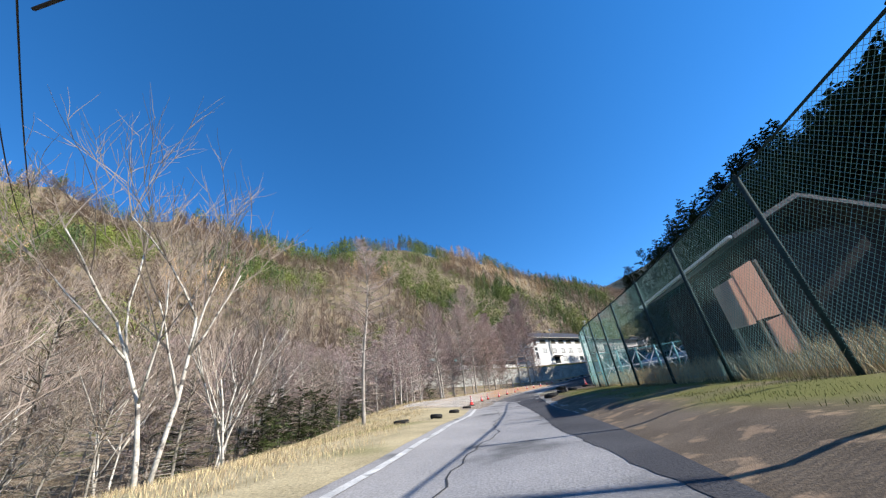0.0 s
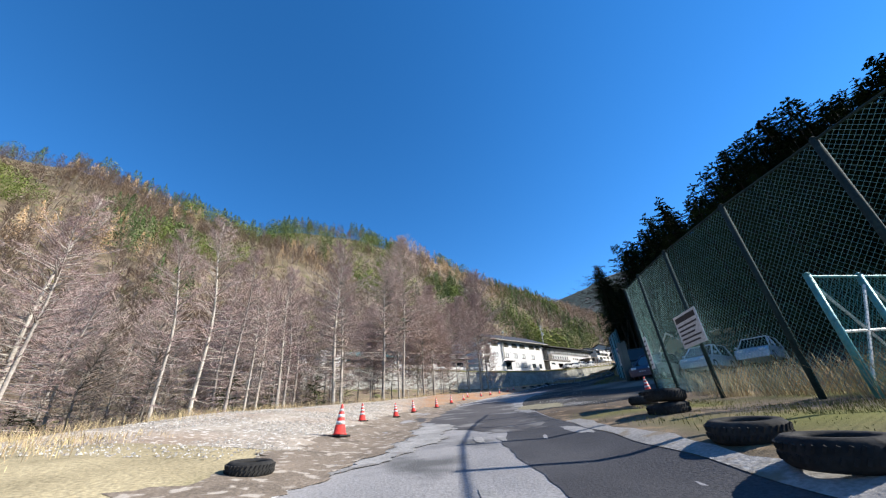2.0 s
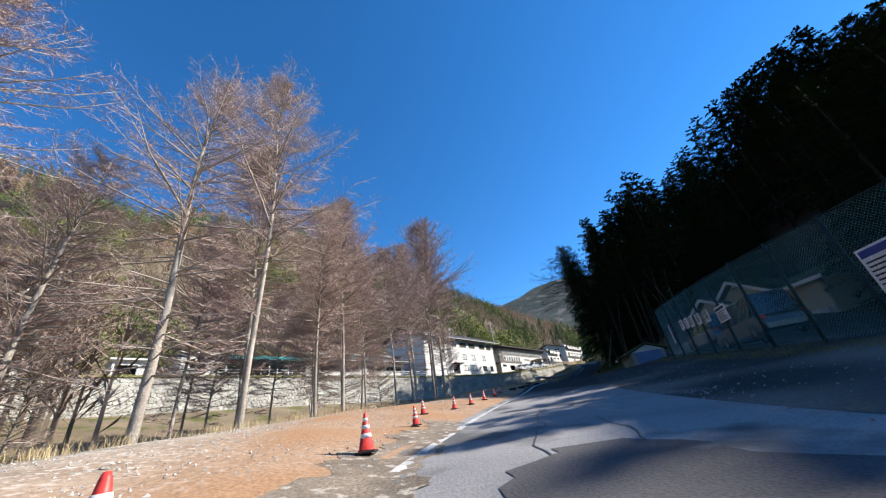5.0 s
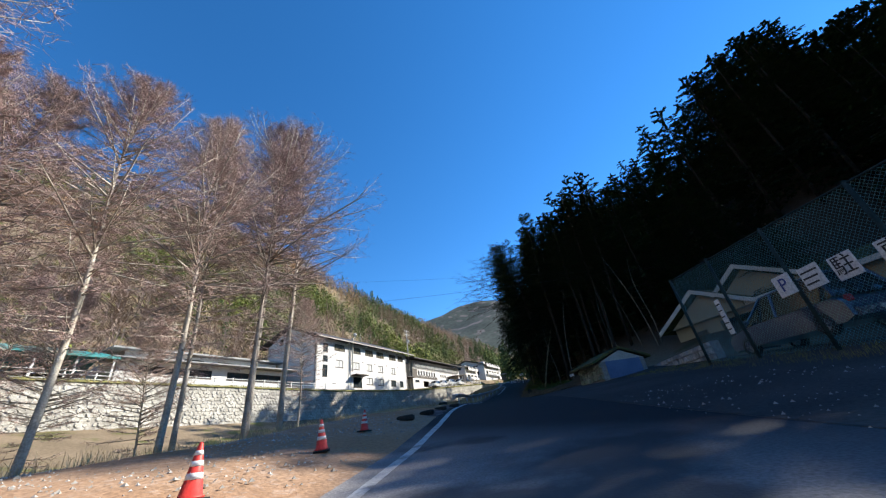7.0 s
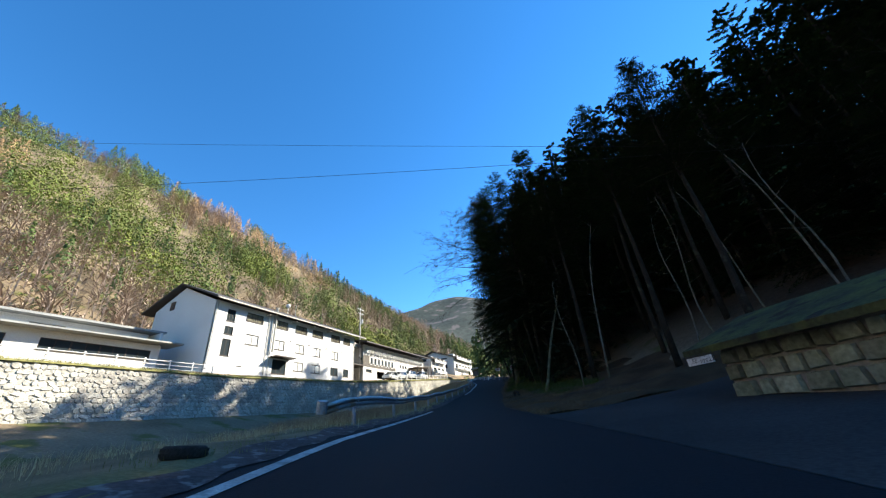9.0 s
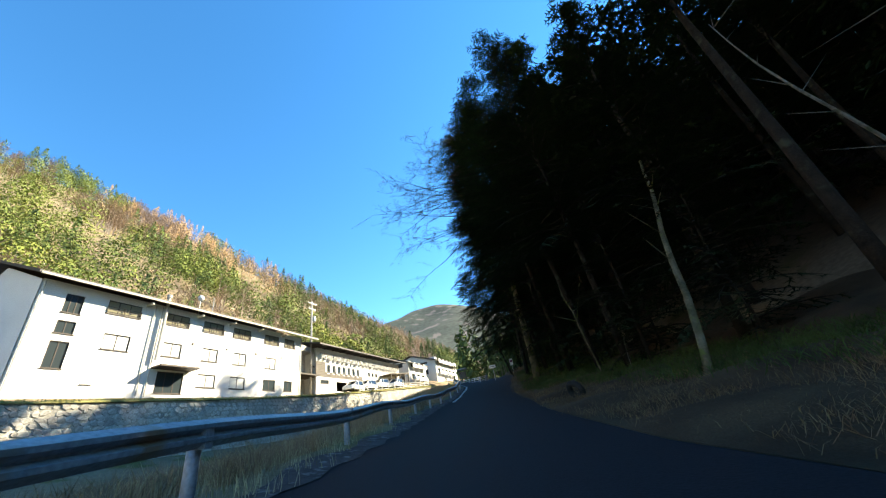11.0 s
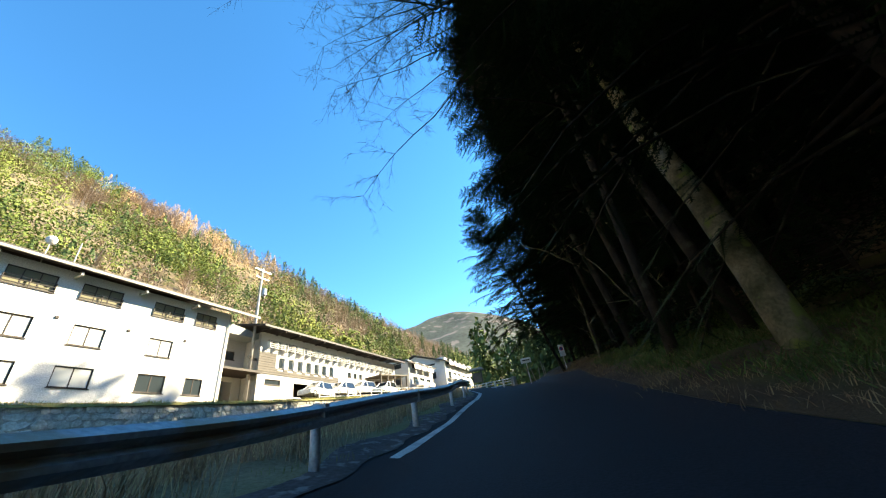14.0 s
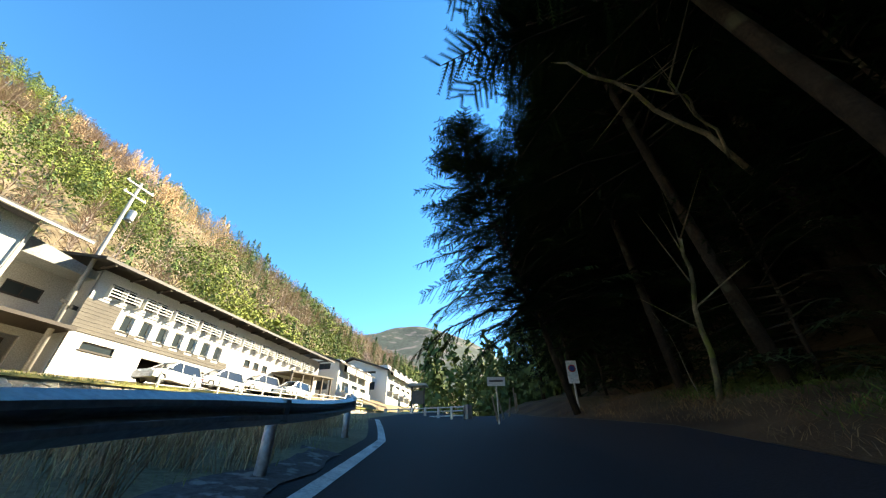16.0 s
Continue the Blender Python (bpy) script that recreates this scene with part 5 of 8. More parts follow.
def back_house():
    p = at(15.5, 15.5)
    h = thing("storehouse", pose(p.x, p.y, 0, 0, 0, heading(12.5) - 90), "dark boarded two-storey storehouse with pale-framed windows", "house")
    g, e = p.z - 1.0, p.z + 5.2
    L_, D = 8.0, 5.0
    holes = [(2.1, p.z + 3.9, 3.0, p.z + 4.7), (3.6, p.z + 3.9, 4.5, p.z + 4.7), (2.5, p.z + 0.9, 3.7, p.z + 1.6), (5.2, p.z + 0.9, 6.4, p.z + 1.8)]
    part("front_wall", wall_with_openings(Builder(), 0, L_, g, e, 0, 0.2, holes), M_SHEDWALL, h)
    part("side_wall", Builder().box(0, 0.2, g, 0.2, D, e), M_SHEDWALL, h)
    part("side_wall", Builder().box(L_ - 0.2, 0.2, g, L_, D, e), M_SHEDWALL, h)
    part("back_wall", Builder().box(0.2, D - 0.2, g, L_ - 0.2, D, e), M_SHEDWALL, h)
    part("inner_wall", Builder().box(0.2, 1.2, g, L_ - 0.2, 1.25, e), M_CURTAIN, h, "pale curtains behind the glass")
    for w in holes:
        window(h, *w, 0, bars=1, mat=M_WHITEPAINT, glass=M_PALEGLASS)
    gable_roof(h, -0.5, L_ + 0.5, -0.7, e - 0.05, D / 2, e + 1.1, D + 0.6, e, M_SHEDWALL, 0.16)


back_house()
for s, o, low, high, wide in ((11.0, 6.3, 1.25, 2.45, 0.86), (10.0, 6.25, 1.3, 2.6, 0.74), (9.75, 6.28, 0.45, 1.22, 0.5)):
    p, q = at(s, o), at(s - wide, o + 0.05)
    away = (at(s, o + 1) - p).normalized()
    sh = thing("corrugated_sheet", Matrix.Identity(4), "pinkish corrugated sheet standing behind the fence", "metal sheet", "sheets behind the fence")
    b, ribs = Builder(), 18
    rows = [[p.lerp(q, i / ribs) + away * (0.035 * (i % 2) + back) + Vector((0, 0, z + (0.06 * i / ribs if z == high else 0))) for i in range(ribs + 1)] for back in (0, 0.006) for z in (low, high)]
    n = ribs + 1
    b.add(sum(rows, []), [(i, i + 1, n + i + 1, n + i) for i in range(ribs)] + [(3 * n + i, 3 * n + i + 1, 2 * n + i + 1, 2 * n + i) for i in range(ribs)])
    part("sheet", b, M_PINKSHEET, sh)
    for end in (p, q):
        part("post", Builder().box(end.x - 0.03 + away.x * 0.09, end.y - 0.03 + away.y * 0.09, p.z - 0.3, end.x + 0.03 + away.x * 0.09, end.y + 0.03 + away.y * 0.09, p.z + high), M_WOOD, sh)


# ---- fences ----
def mesh_panel(b, p, q, z_low, z_high, pitch=0.068, r=0.0029):
    """Chain link between two posts: two families of slanting wires."""
    p, q = Vector(p), Vector(q)
    length = (q - p).length
    height = z_high - z_low
    side = (q - p).normalized()

    def spot(x, z):
        return (p.x + (q.x - p.x) * x / length, p.y + (q.y - p.y) * x / length, p.z + (q.z - p.z) * x / length + z_low + z)
    k = -height
    while k < length:
        for flip in (False, True):
            xa, xb = max(k, 0), min(k + height, length)
            if xb - xa < 0.05:
                continue
            za, zb = xa - k, xb - k
            if flip:
                za, zb = height - za, height - zb
            off = side.cross(Vector((0, 0, 1))) * (r if flip else -r)
            b.tube(Vector(spot(xa, za)) + off, Vector(spot(xb, zb)) + off, r, n=3, caps=False)
        k += pitch * 1.414
    return b


def chain_fence(name, places, height, label, post_mat, wire_mat, braces=()):
    """places: the feet of the posts."""
    f = thing(name, Matrix.Identity(4), label, "fence")
    post = None
    for p in places:
        if post is None:
            post = Builder().tube((0, 0, -0.3), (0, 0, height), 0.05, n=10).tube((0, 0, height), (0, 0, height + 0.04), 0.058, 0.02, n=10).mesh("post", post_mat, True)
        ob = part("post", post, post_mat, f)
        ob.matrix_world = Matrix.Translation(p)
    for p, q in zip(places, places[1:]):
        part("mesh", mesh_panel(Builder(), p, q, 0.06, height - 0.05), wire_mat, f)
        part("top_rail", Builder().tube(p + Vector((0, 0, height - 0.03)), q + Vector((0, 0, height - 0.03)), 0.024, n=6), post_mat, f)
    for p, q, za, zb in braces:
        part("brace", Builder().tube(p + Vector((0, 0, za)), q + Vector((0, 0, zb)), 0.024, n=6), M_WHITEPAINT, f, "pale diagonal brace")
    return f


FENCE1_O = ([-20, 6, 16, 25, 30.8], [4.9, 5.0, 5.6, 6.2, 7.2])
fence1 = [at(q, float(np.interp(q, *FENCE1_O)), 0.08) for q in (30.8, 28.6, 26.3, 23.8, 21.6, 19.2, 17.0, 13.5, 10.2, 6.8, 3.6, 0.4, -2.8)]
chain_fence("chain_fence", fence1, 3.6, "tall teal chain-link fence on grey-green posts above the verge", M_GREENPOST, M_MESH)
FENCE2_O = ([45, 52, 64], [8.9, 8.3, 7.7])
fence2 = [at(45 + 2.4 * k, float(np.interp(45 + 2.4 * k, *FENCE2_O))) for k in range(9)]
chain_fence("chain_fence", fence2, 3.2, "tall chain-link fence in front of a shaded car park", M_GREENPOST, M_MESH)
gate_feet = [at(23.1 + 0.3 * k, 6.3 + 1.25 * k) for k in range(6)]
cross = []
for p, q in zip(gate_feet, gate_feet[1:]):
    cross += [(p, q, 0.15, 1.75), (p, q, 1.75, 0.15), (p, q, 0.95, 0.95)]
chain_fence("mesh_gate", gate_feet, 1.9, "teal mesh gate with pale crossed braces", M_TEALMESH, M_TEALMESH, cross)

# weathered board screen by the lot's entrance
p = at(43.5, 8.6)
screen = thing("board_screen", pose(p.x, p.y, p.z, 0, 4, heading(43) + 68), "weathered vertical board screen beside the entrance", "board screen")
rng = random.Random(12)
for k in range(9):
    h0 = 2.3 + 0.05 * k + rng.uniform(-0.06, 0.06)
    part("board", Builder().box(0.19 * k, 0, -0.1, 0.19 * k + 0.17, 0.03, h0), M_WOOD, screen)
part("batten", Builder().box(-0.02, 0.03, 0.6, 1.75, 0.08, 0.7).box(-0.02, 0.03, 1.7, 1.75, 0.08, 1.8), M_WOOD, screen)

# low rubble wall before the cottage
for s0, s1, o in ((66.5, 73, 9.2),):
    p, q = at(s0, o), at(s1, o)
    lw = thing("garden_wall", pose(q.x, q.y, 0, 0, 0, math.degrees(math.atan2(p.y - q.y, p.x - q.x))), "low rubble garden wall in front of the cottage", "wall")
    length = (p.xy - q.xy).length
    part("core", Builder().box(0, 0.0, min(p.z, q.z) - 0.5, length, 0.35, max(p.z, q.z) + 0.08), M_CONCRETE, lw)
    rubble(lw, length, min(p.z, q.z) - 0.05, max(p.z, q.z) + 0.08, random.Random(21))


# ---- guardrail ----
RAIL_O = ([74, 80, 86, 93.6, 97.6, 101, 107.4, 111.2, 115.2, 118.6, 122], [-3.1, -3.0, -2.9, -2.75, -2.5, -2.2, -1.75, -1.75, -2.05, -2.5, -3.6])


def guardrail():
    g = thing("guardrail", Matrix.Identity(4), "weathered white W-beam guardrail on round posts", "guardrail")
    ss = np.arange(75.0, 121.6, 0.5)
    profile = [(0.0, 0.0), (0.02, 0.02), (0.08, 0.07), (0.08, 0.12), (0.02, 0.165), (0.02, 0.185), (0.08, 0.23), (0.08, 0.28), (0.02, 0.33), (0.0, 0.35)]
    b = Builder()
    rows = []
    for k, s in enumerate(ss):
        o = float(np.interp(s, *RAIL_O))
        base = at(s, o, 0.42)
        sag = 0.03 * math.sin(s * 0.9) - 0.1 * max(0, 76.2 - s)
        right = Vector((float(np.interp(s, _k, _dy)), -float(np.interp(s, _k, _dx)), 0))
        for back in (0.0, -0.006):
            for d, z in profile:
                rows.append(base + right * (d + back + 0.06) + Vector((0, 0, 0.68 * z + sag)))
    n = len(profile)
    faces = []
    for k in range(len(ss) - 1):
        for i in range(n - 1):
            p0 = k * 2 * n + i
            faces.append((p0, p0 + 1, p0 + 2 * n + 1, p0 + 2 * n))
            faces.append((p0 + n + 1, p0 + n, p0 + 3 * n, p0 + 3 * n + 1))
        faces.append((k * 2 * n, (k + 1) * 2 * n, (k + 1) * 2 * n + n, k * 2 * n + n))
        faces.append((k * 2 * n + n - 1, k * 2 * n + 2 * n - 1, (k + 1) * 2 * n + 2 * n - 1, (k + 1) * 2 * n + n - 1))
    b.add(rows, faces)
    part("beam", b, M_RAIL, g, smooth=False)
    post = Builder().tube((0, 0, -0.3), (0, 0, 0.64), 0.057, n=14).tube((0, 0, 0.64), (0, 0, 0.66), 0.057, 0.03, n=14).mesh("post", M_RAIL, True)
    for s in (77.0, 81.2, 85.4, 89.5, 93.6, 97.6, 101.0, 104.2, 107.4, 111.2, 115.2, 118.6, 121):
        ob = part("post", post, M_RAIL, g)
        ob.matrix_world = Matrix.Translation(at(s, float(np.interp(s, *RAIL_O))))
        bolt = part("bracket", Builder().box(0.0, -0.05, 0.44, 0.13, 0.05, 0.64), M_RAIL, g)
        bolt.matrix_world = Matrix.Translation(at(s, float(np.interp(s, *RAIL_O)))) @ pose(0, 0, 0, 0, 0, heading(s))
    end = part("end_piece", Builder().tube((0, 0, 0.0), (0, 0, 0.26), 0.12, n=14), M_RAIL, g, "bent rounded end piece")
    end.matrix_world = Matrix.Translation(at(74.95, -3.05, 0.32)) @ pose(0, 0, 0, 14, 0, 0)


guardrail()


# ---- traffic cones, tyres ----
def traffic_cone():
    c = thing("traffic_cone", Matrix.Identity(4), "red-orange traffic cone with three white bands", "traffic cone", "cones along the lay-by")
    part("base", Builder().box(-0.2, -0.2, 0, 0.2, 0.2, 0.045, 0.015), M_RUBBER, c, "black rubber base")

    def r(z):
        return 0.155 - (z - 0.045) / 0.70 * 0.13
    part("body", Builder().lathe([(0.001, 0.045), (0.175, 0.045), (0.175, 0.07), (r(0.07), 0.075), (r(0.70), 0.70), (0.02, 0.74), (0.001, 0.74)], 20), M_CONE, c, smooth=True)
    for z0, z1 in ((0.27, 0.35), (0.43, 0.50), (0.57, 0.63)):
        part("band", Builder().lathe([(r(z0) + 0.001, z0), (r(z0) + 0.004, z0), (r(z1) + 0.004, z1), (r(z1) + 0.001, z1)], 20), M_BAND, c, smooth=True)
    return c


CONE = traffic_cone()
cones = [(25.9, -1.97), (29.4, -2.33), (31.9, -1.85), (34.75, -1.9), (38.4, -1.81), (41.9, -2.06), (44.9, -2.3), (47.2, -2.88), (49.15, -2.48), (51.0, -2.36), (53.2, -2.34), (55.5, -2.35), (57.8, -2.55)]
rng = random.Random(7)
for k, (s, o) in enumerate(cones):
    m = Matrix.Translation(at(s, o, 0.015)) @ pose(0, 0, 0, rng.uniform(-2, 2), rng.uniform(-4, 0), rng.uniform(0, 360)) @ Matrix.Scale(0.82 if s < 43 else 0.67, 4)
    if k == 0:
        CONE.matrix_world = m
    else:
        copy_thing(CONE, m)
right_cone = copy_thing(CONE, Matrix.Translation(at(29.8, 6.5, 0.12)) @ pose(0, 0, 0, 0, -5, 20) @ Matrix.Scale(0.8, 4))
tagged(right_cone, "red-orange traffic cone standing on an old tyre")


def tyre():
    t = thing("old_tyre", Matrix.Identity(4), "discarded black tyre lying on the verge", "tyre", "tyres along the road")
    part("casing", Builder().lathe([(0.19, 0.03), (0.23, 0.0), (0.29, 0.0), (0.325, 0.03), (0.335, 0.10), (0.325, 0.17), (0.29, 0.20), (0.23, 0.20), (0.19, 0.17), (0.215, 0.13), (0.25, 0.1), (0.215, 0.07), (0.19, 0.03)], 24), M_RUBBER, t, smooth=True)
    tread = Builder()
    for k in range(36):
        a = 2 * math.pi * k / 36
        for z in (0.05, 0.115):
            tread.tube((0.33 * math.cos(a), 0.33 * math.sin(a), z), (0.335 * math.cos(a + 0.07), 0.335 * math.sin(a + 0.07), z + 0.045), 0.013, n=4)
    part("tread", tread, M_RUBBER, t)
    return t


TYRE = tyre()
tyres = [(14.1, -4.1), (15.5, -3.0), (18.2, -2.5), (22.5, -2.05), (60.4, -2.35), (62.6, -2.2), (65.3, -2.2), (68.7, -2.13), (71.5, -3.2), (20.4, 2.5), (21.4, 2.8), (24.2, 3.85), (27.3, 5.1), (29.8, 6.5)]
rng = random.Random(9)
for k, (s, o) in enumerate(tyres):
    m = Matrix.Translation(at(s, o, -0.02)) @ pose(0, 0, 0, rng.uniform(-5, 5), rng.uniform(-5, 5), rng.uniform(0, 360)) @ Matrix.Scale(0.85 if o < 0 else 1.1, 4)
    if k == 0:
        TYRE.matrix_world = m
    else:
        copy_thing(TYRE, m)
for s, o in ((24.2, 3.85),):
    copy_thing(TYRE, Matrix.Translation(at(s, o, 0.19)) @ pose(0, 0, 0, 3, 2, 40) @ Matrix.Scale(1.08, 4))
tagged(copy_thing(TYRE, Matrix.Translation(at(93.1, 2.8, 0.12)) @ pose(0, 0, 0, 62, 0, 75)), "discarded black tyre leaning half buried on the bank", "tyre", "tyres along the road")


# ---- signs ----
def lettering(name, words, size, mat, parent, m):
    """Words as a thin mesh in the built-in font."""
    curve = bpy.data.curves.new(name, "FONT")
    curve.body, curve.size, curve.extrude = words, size, 0.004
    curve.align_x, curve.align_y = "CENTER", "CENTER"
    tmp = new("lettering_source", curve)
    me = bpy.data.meshes.new_from_object(tmp)
    bpy.data.objects.remove(tmp)
    me.materials.clear()
    me.materials.append(mat)
    ob = part(name, me, mat, parent)
    ob.matrix_basis = m
    return ob


def board_sign(m, w, h, label, bars=0, head=None, words=None, ink=None, size=0.3):
    s = thing("notice_board", m, label, "sign", "signs on the fence")
    part("board", Builder().box(-w / 2, -0.012, -h / 2, w / 2, 0.012, h / 2, 0.004), M_BOARD, s)
    top = h / 2 - 0.06
    if head:
        part("heading_bar", Builder().box(-w * 0.44, -0.018, top - h * 0.16, w * 0.44, -0.012, top), head, s)
        top -= h * 0.22
    for k in range(bars):
        z = top - (k + 0.5) * (top + h / 2 - 0.05) / bars
        part("text_bar", Builder().box(-w * 0.42, -0.017, z - 0.02, w * (0.42 - 0.1 * (k % 3)), -0.012, z + 0.02), M_INKDARK, s)
    if words:
        lettering("lettering", words, size, ink, s, pose(0, -0.016, 0, 90, 0, 0))
    return s


def on_fence(s, table, up, side=-0.09):
    """A board's pose on the road side of a fence."""
    o = float(np.interp(s, *table))
    p = at(s, o + side, up)
    d = at(s + 0.5, float(np.interp(s + 0.5, *table))) - at(s - 0.5, float(np.interp(s - 0.5, *table)))
    return pose(p.x, p.y, p.z, 0, 0, math.degrees(math.atan2(d.y, d.x)) + 180)


board_sign(on_fence(26.4, FENCE1_O, 1.6), 1.15, 0.8, "white notice board with a dark heading and small print", bars=5, head=M_INKDARK)
board_sign(on_fence(30.0, FENCE1_O, 1.3), 0.3, 1.0, "narrow white notice on the fence's end post", bars=6)
board_sign(on_fence(46.5, FENCE2_O, 1.5), 1.0, 1.1, "large white notice with blue heading and small print", bars=7, head=M_INKBLUE)
board_sign(on_fence(54.4, FENCE2_O, 1.55), 0.95, 0.65, "white notice board with rows of small print", bars=5, head=M_INKDARK)
for s, words, ink in ((55.9, "場", M_INKDARK), (57.0, "車", M_INKDARK), (58.0, "駐", M_INKDARK), (59.6, "P", M_INKBLUE)):
    board_sign(on_fence(s, FENCE2_O, 1.65), 0.52, 0.52, "square white plate with one painted character", words=words, ink=ink, size=0.46)
board_sign(on_fence(58.8, FENCE2_O, 1.65), 0.52, 0.52, "square plate whose character has faded to dark", bars=3)
board_sign(on_fence(62.2, FENCE2_O, 1.35), 0.22, 1.1, "narrow white pole sign leaning on the fence", bars=5)
hut_text = Matrix.Translation((0.0, -0.556, HUT_EAVE - 0.17)) @ pose(0, 0, 0, 90, 0, 0)
lettering("lettering", "駐車禁止", 0.2, M_INKDARK, HUT, hut_text)


def road_sign(s, o, height, w, h, label, ring=False):
    p = at(s, o)
    g = thing("road_sign", pose(p.x, p.y, p.z, 0, 0, heading(s)), label, "sign")
    part("pole", Builder().tube((0, 0, -0.3), (0, 0, height), 0.03, n=10), M_GALV, g)
    b = part("plate", Builder().box(-w / 2, -0.05, height - h, w / 2, -0.032, height, 0.006), M_BOARD, g)
    if ring:
        disc = part("disc", Builder().tube((0, -0.051, height - h * 0.35), (0, -0.058, height - h * 0.35), w * 0.36, n=20), M_INKRED, b)
        part("disc_centre", Builder().tube((0, -0.058, height - h * 0.35), (0, -0.062, height - h * 0.35), w * 0.26, n=20), M_INKBLUE, disc)
    else:
        part("text_bar", Builder().box(-w * 0.38, -0.056, height - h * 0.55, w * 0.38, -0.05, height - h * 0.35), M_INKDARK, b)


road_sign(123.55, 3.3, 1.5, 0.34, 0.72, "white plate with a round traffic sign on a thin pole", True)
road_sign(127.2, 1.2, 1.8, 0.75, 0.36, "white name plate on a pole beside the road")


# ---- poles and cables ----
def utility_pole(m, height, label, transformer=True):
    u = thing("utility_pole", m, label, "utility pole")
    part("shaft", Builder().tube((0, 0, -0.5), (0, 0, height), 0.17, 0.10, n=14), M_POLE, u, smooth=True)
    for z, w in ((height - 0.4, 1.0), (height - 1.3, 0.8)):
        arm = part("crossarm", Builder().box(-w, -0.16, z - 0.05, w, -0.08, z + 0.05), M_GALV, u)
        for x in (-w + 0.1, 0, w - 0.1):
            part("insulator", Builder().lathe([(0.001, 0), (0.05, 0), (0.05, 0.05), (0.03, 0.07), (0.05, 0.1), (0.03, 0.15), (0.001, 0.15)], 10, (x, -0.12, z + 0.05)), M_BAND, arm)
    if transformer:
        part("transformer", Builder().lathe([(0.001, 0), (0.24, 0), (0.26, 0.05), (0.26, 0.75), (0.2, 0.82), (0.001, 0.82)], 16, (0.42, -0.1, height - 3.2)), M_GALV, u, "grey pole transformer")
        part("transformer_bracket", Builder().box(0, -0.14, height - 3.3, 0.6, -0.06, height - 3.2), M_GALV, u)
    for k in range(10):
        part("step", Builder().tube((-0.25 if k % 2 else 0.1, 0, 2 + 0.45 * k), (-0.1 if k % 2 else 0.25, 0, 2 + 0.45 * k), 0.012, n=5), M_GALV, u)
    return u


HOTEL_POLE = utility_pole(pose(52.35, 118.9, 14.6, 0, 0, 30), 13.8, "tall concrete utility pole with transformer beside the hotel")
utility_pole(pose(106.0, 143.5, 18.0, 0, 0, 20), 11.5, "distant utility pole with crossarms beyond the bridge", False)
part("pole_signs", Builder().box(-0.5, -0.24, 3.9, -0.1, -0.2, 4.1).box(0.1, -0.24, 3.7, 0.5, -0.2, 3.95), M_DARK, HOTEL_POLE)


def cable(p, q, sag, r=0.012, label="thin black overhead cable crossing the valley"):
    p, q = Vector(p), Vector(q)
    pts = [p.lerp(q, t) - Vector((0, 0, sag * 4 * t * (1 - t))) for t in np.linspace(0, 1, 15)]
    c = thing("cable", Matrix.Identity(4), label, "cable", "overhead cables")
    part("wire", Builder().path(pts, [r] * 15, 5), M_CABLE, c)


cable((11.8, 79.6, 16.2), (42.3, 54.7, 13.8), 0.35, 0.008)
cable((10.8, 80.3, 19.4), (42.4, 54.7, 13.6), 0.2, 0.006)
# Added out of view overhead, only to throw shadow lines across the road.
for s, zz, r in ((3.9, 14.0, 0.07), (3.0, 13.5, 0.03), (2.3, 13.0, 0.03)):
    a0, a1 = at(s + 0.5, 24), at(s - 0.5, -14)
    cable((a0.x, a0.y, at(s, 0).z + zz + 1.2), (a1.x, a1.y, at(s, 0).z + zz + 1.5), 1.0, r, "unseen overhead cable added to cast shadow lines on the road")
cable((-5.0, -2.6, 9.6), (-31.7, 20.7, 18.0), 0.9, 0.022, "black overhead cable running beside the road")
cable((-5.2, -2.9, 9.2), (-32.5, 20.3, 18.6), 0.9, 0.022, "black overhead cable running beside the road")


# ---- bridge rail, kiosk and stakes at the far bend ----
def bridge_rail():
    g = thing("bridge_rail", Matrix.Identity(4), "pale steel bridge railing at the far bend", "railing")
    p, q = Vector((67.8, 106.6, 11.9)), Vector((71.3, 103.6, 12.1))
    for t in np.linspace(0, 1, 7):
        c = p.lerp(q, t)
        part("post", Builder().box(c.x - 0.05, c.y - 0.05, c.z - 0.4, c.x + 0.05, c.y + 0.05, c.z + 1.05), M_WHITEPAINT, g)
    for z in (0.3, 0.55, 0.8, 1.0):
        part("rail", Builder().tube(p + Vector((0, 0, z)), q + Vector((0, 0, z)), 0.03, n=6), M_WHITEPAINT, g)
    part("end_pillar", Builder().box(q.x - 0.05, q.y - 0.3, q.z - 0.5, q.x + 0.35, q.y + 0.1, q.z + 1.1, 0.03), M_CONCRETE, g)


bridge_rail()
p = at(141, -4.3)
kiosk = thing("notice_shelter", pose(p.x, p.y, p.z, 0, 0, heading(133)), "small roofed notice shelter beyond the bridge", "shelter")
for x in (-0.5, 0.5):
    part("post", Builder().box(x - 0.05, -0.05, -0.2, x + 0.05, 0.05, 1.9), M_TRIMDARK, kiosk)
part("panel", Builder().box(-0.45, -0.03, 0.6, 0.45, 0.03, 1.6), M_SIDING, kiosk)
part("roof", Builder().prism([(-0.8, 1.9), (0.8, 1.9), (0.7, 2.1), (-0.7, 2.1)], -0.5, 0.5), M_GREYROOF, kiosk)
rng = random.Random(31)
for k in range(5):
    p = at(130.5 + 0.9 * k, 1.6 + 0.35 * k + rng.uniform(-0.2, 0.2))
    st = thing("stake", pose(p.x, p.y, p.z, rng.uniform(-12, 12), rng.uniform(-16, 16), 0), "leaning wooden stake beside the road", "stake", "roadside stakes")
    part("stick", Builder().tube((0, 0, -0.2), (0, 0, rng.uniform(0.9, 1.3)), 0.05, 0.04, n=7), M_WOOD, st)


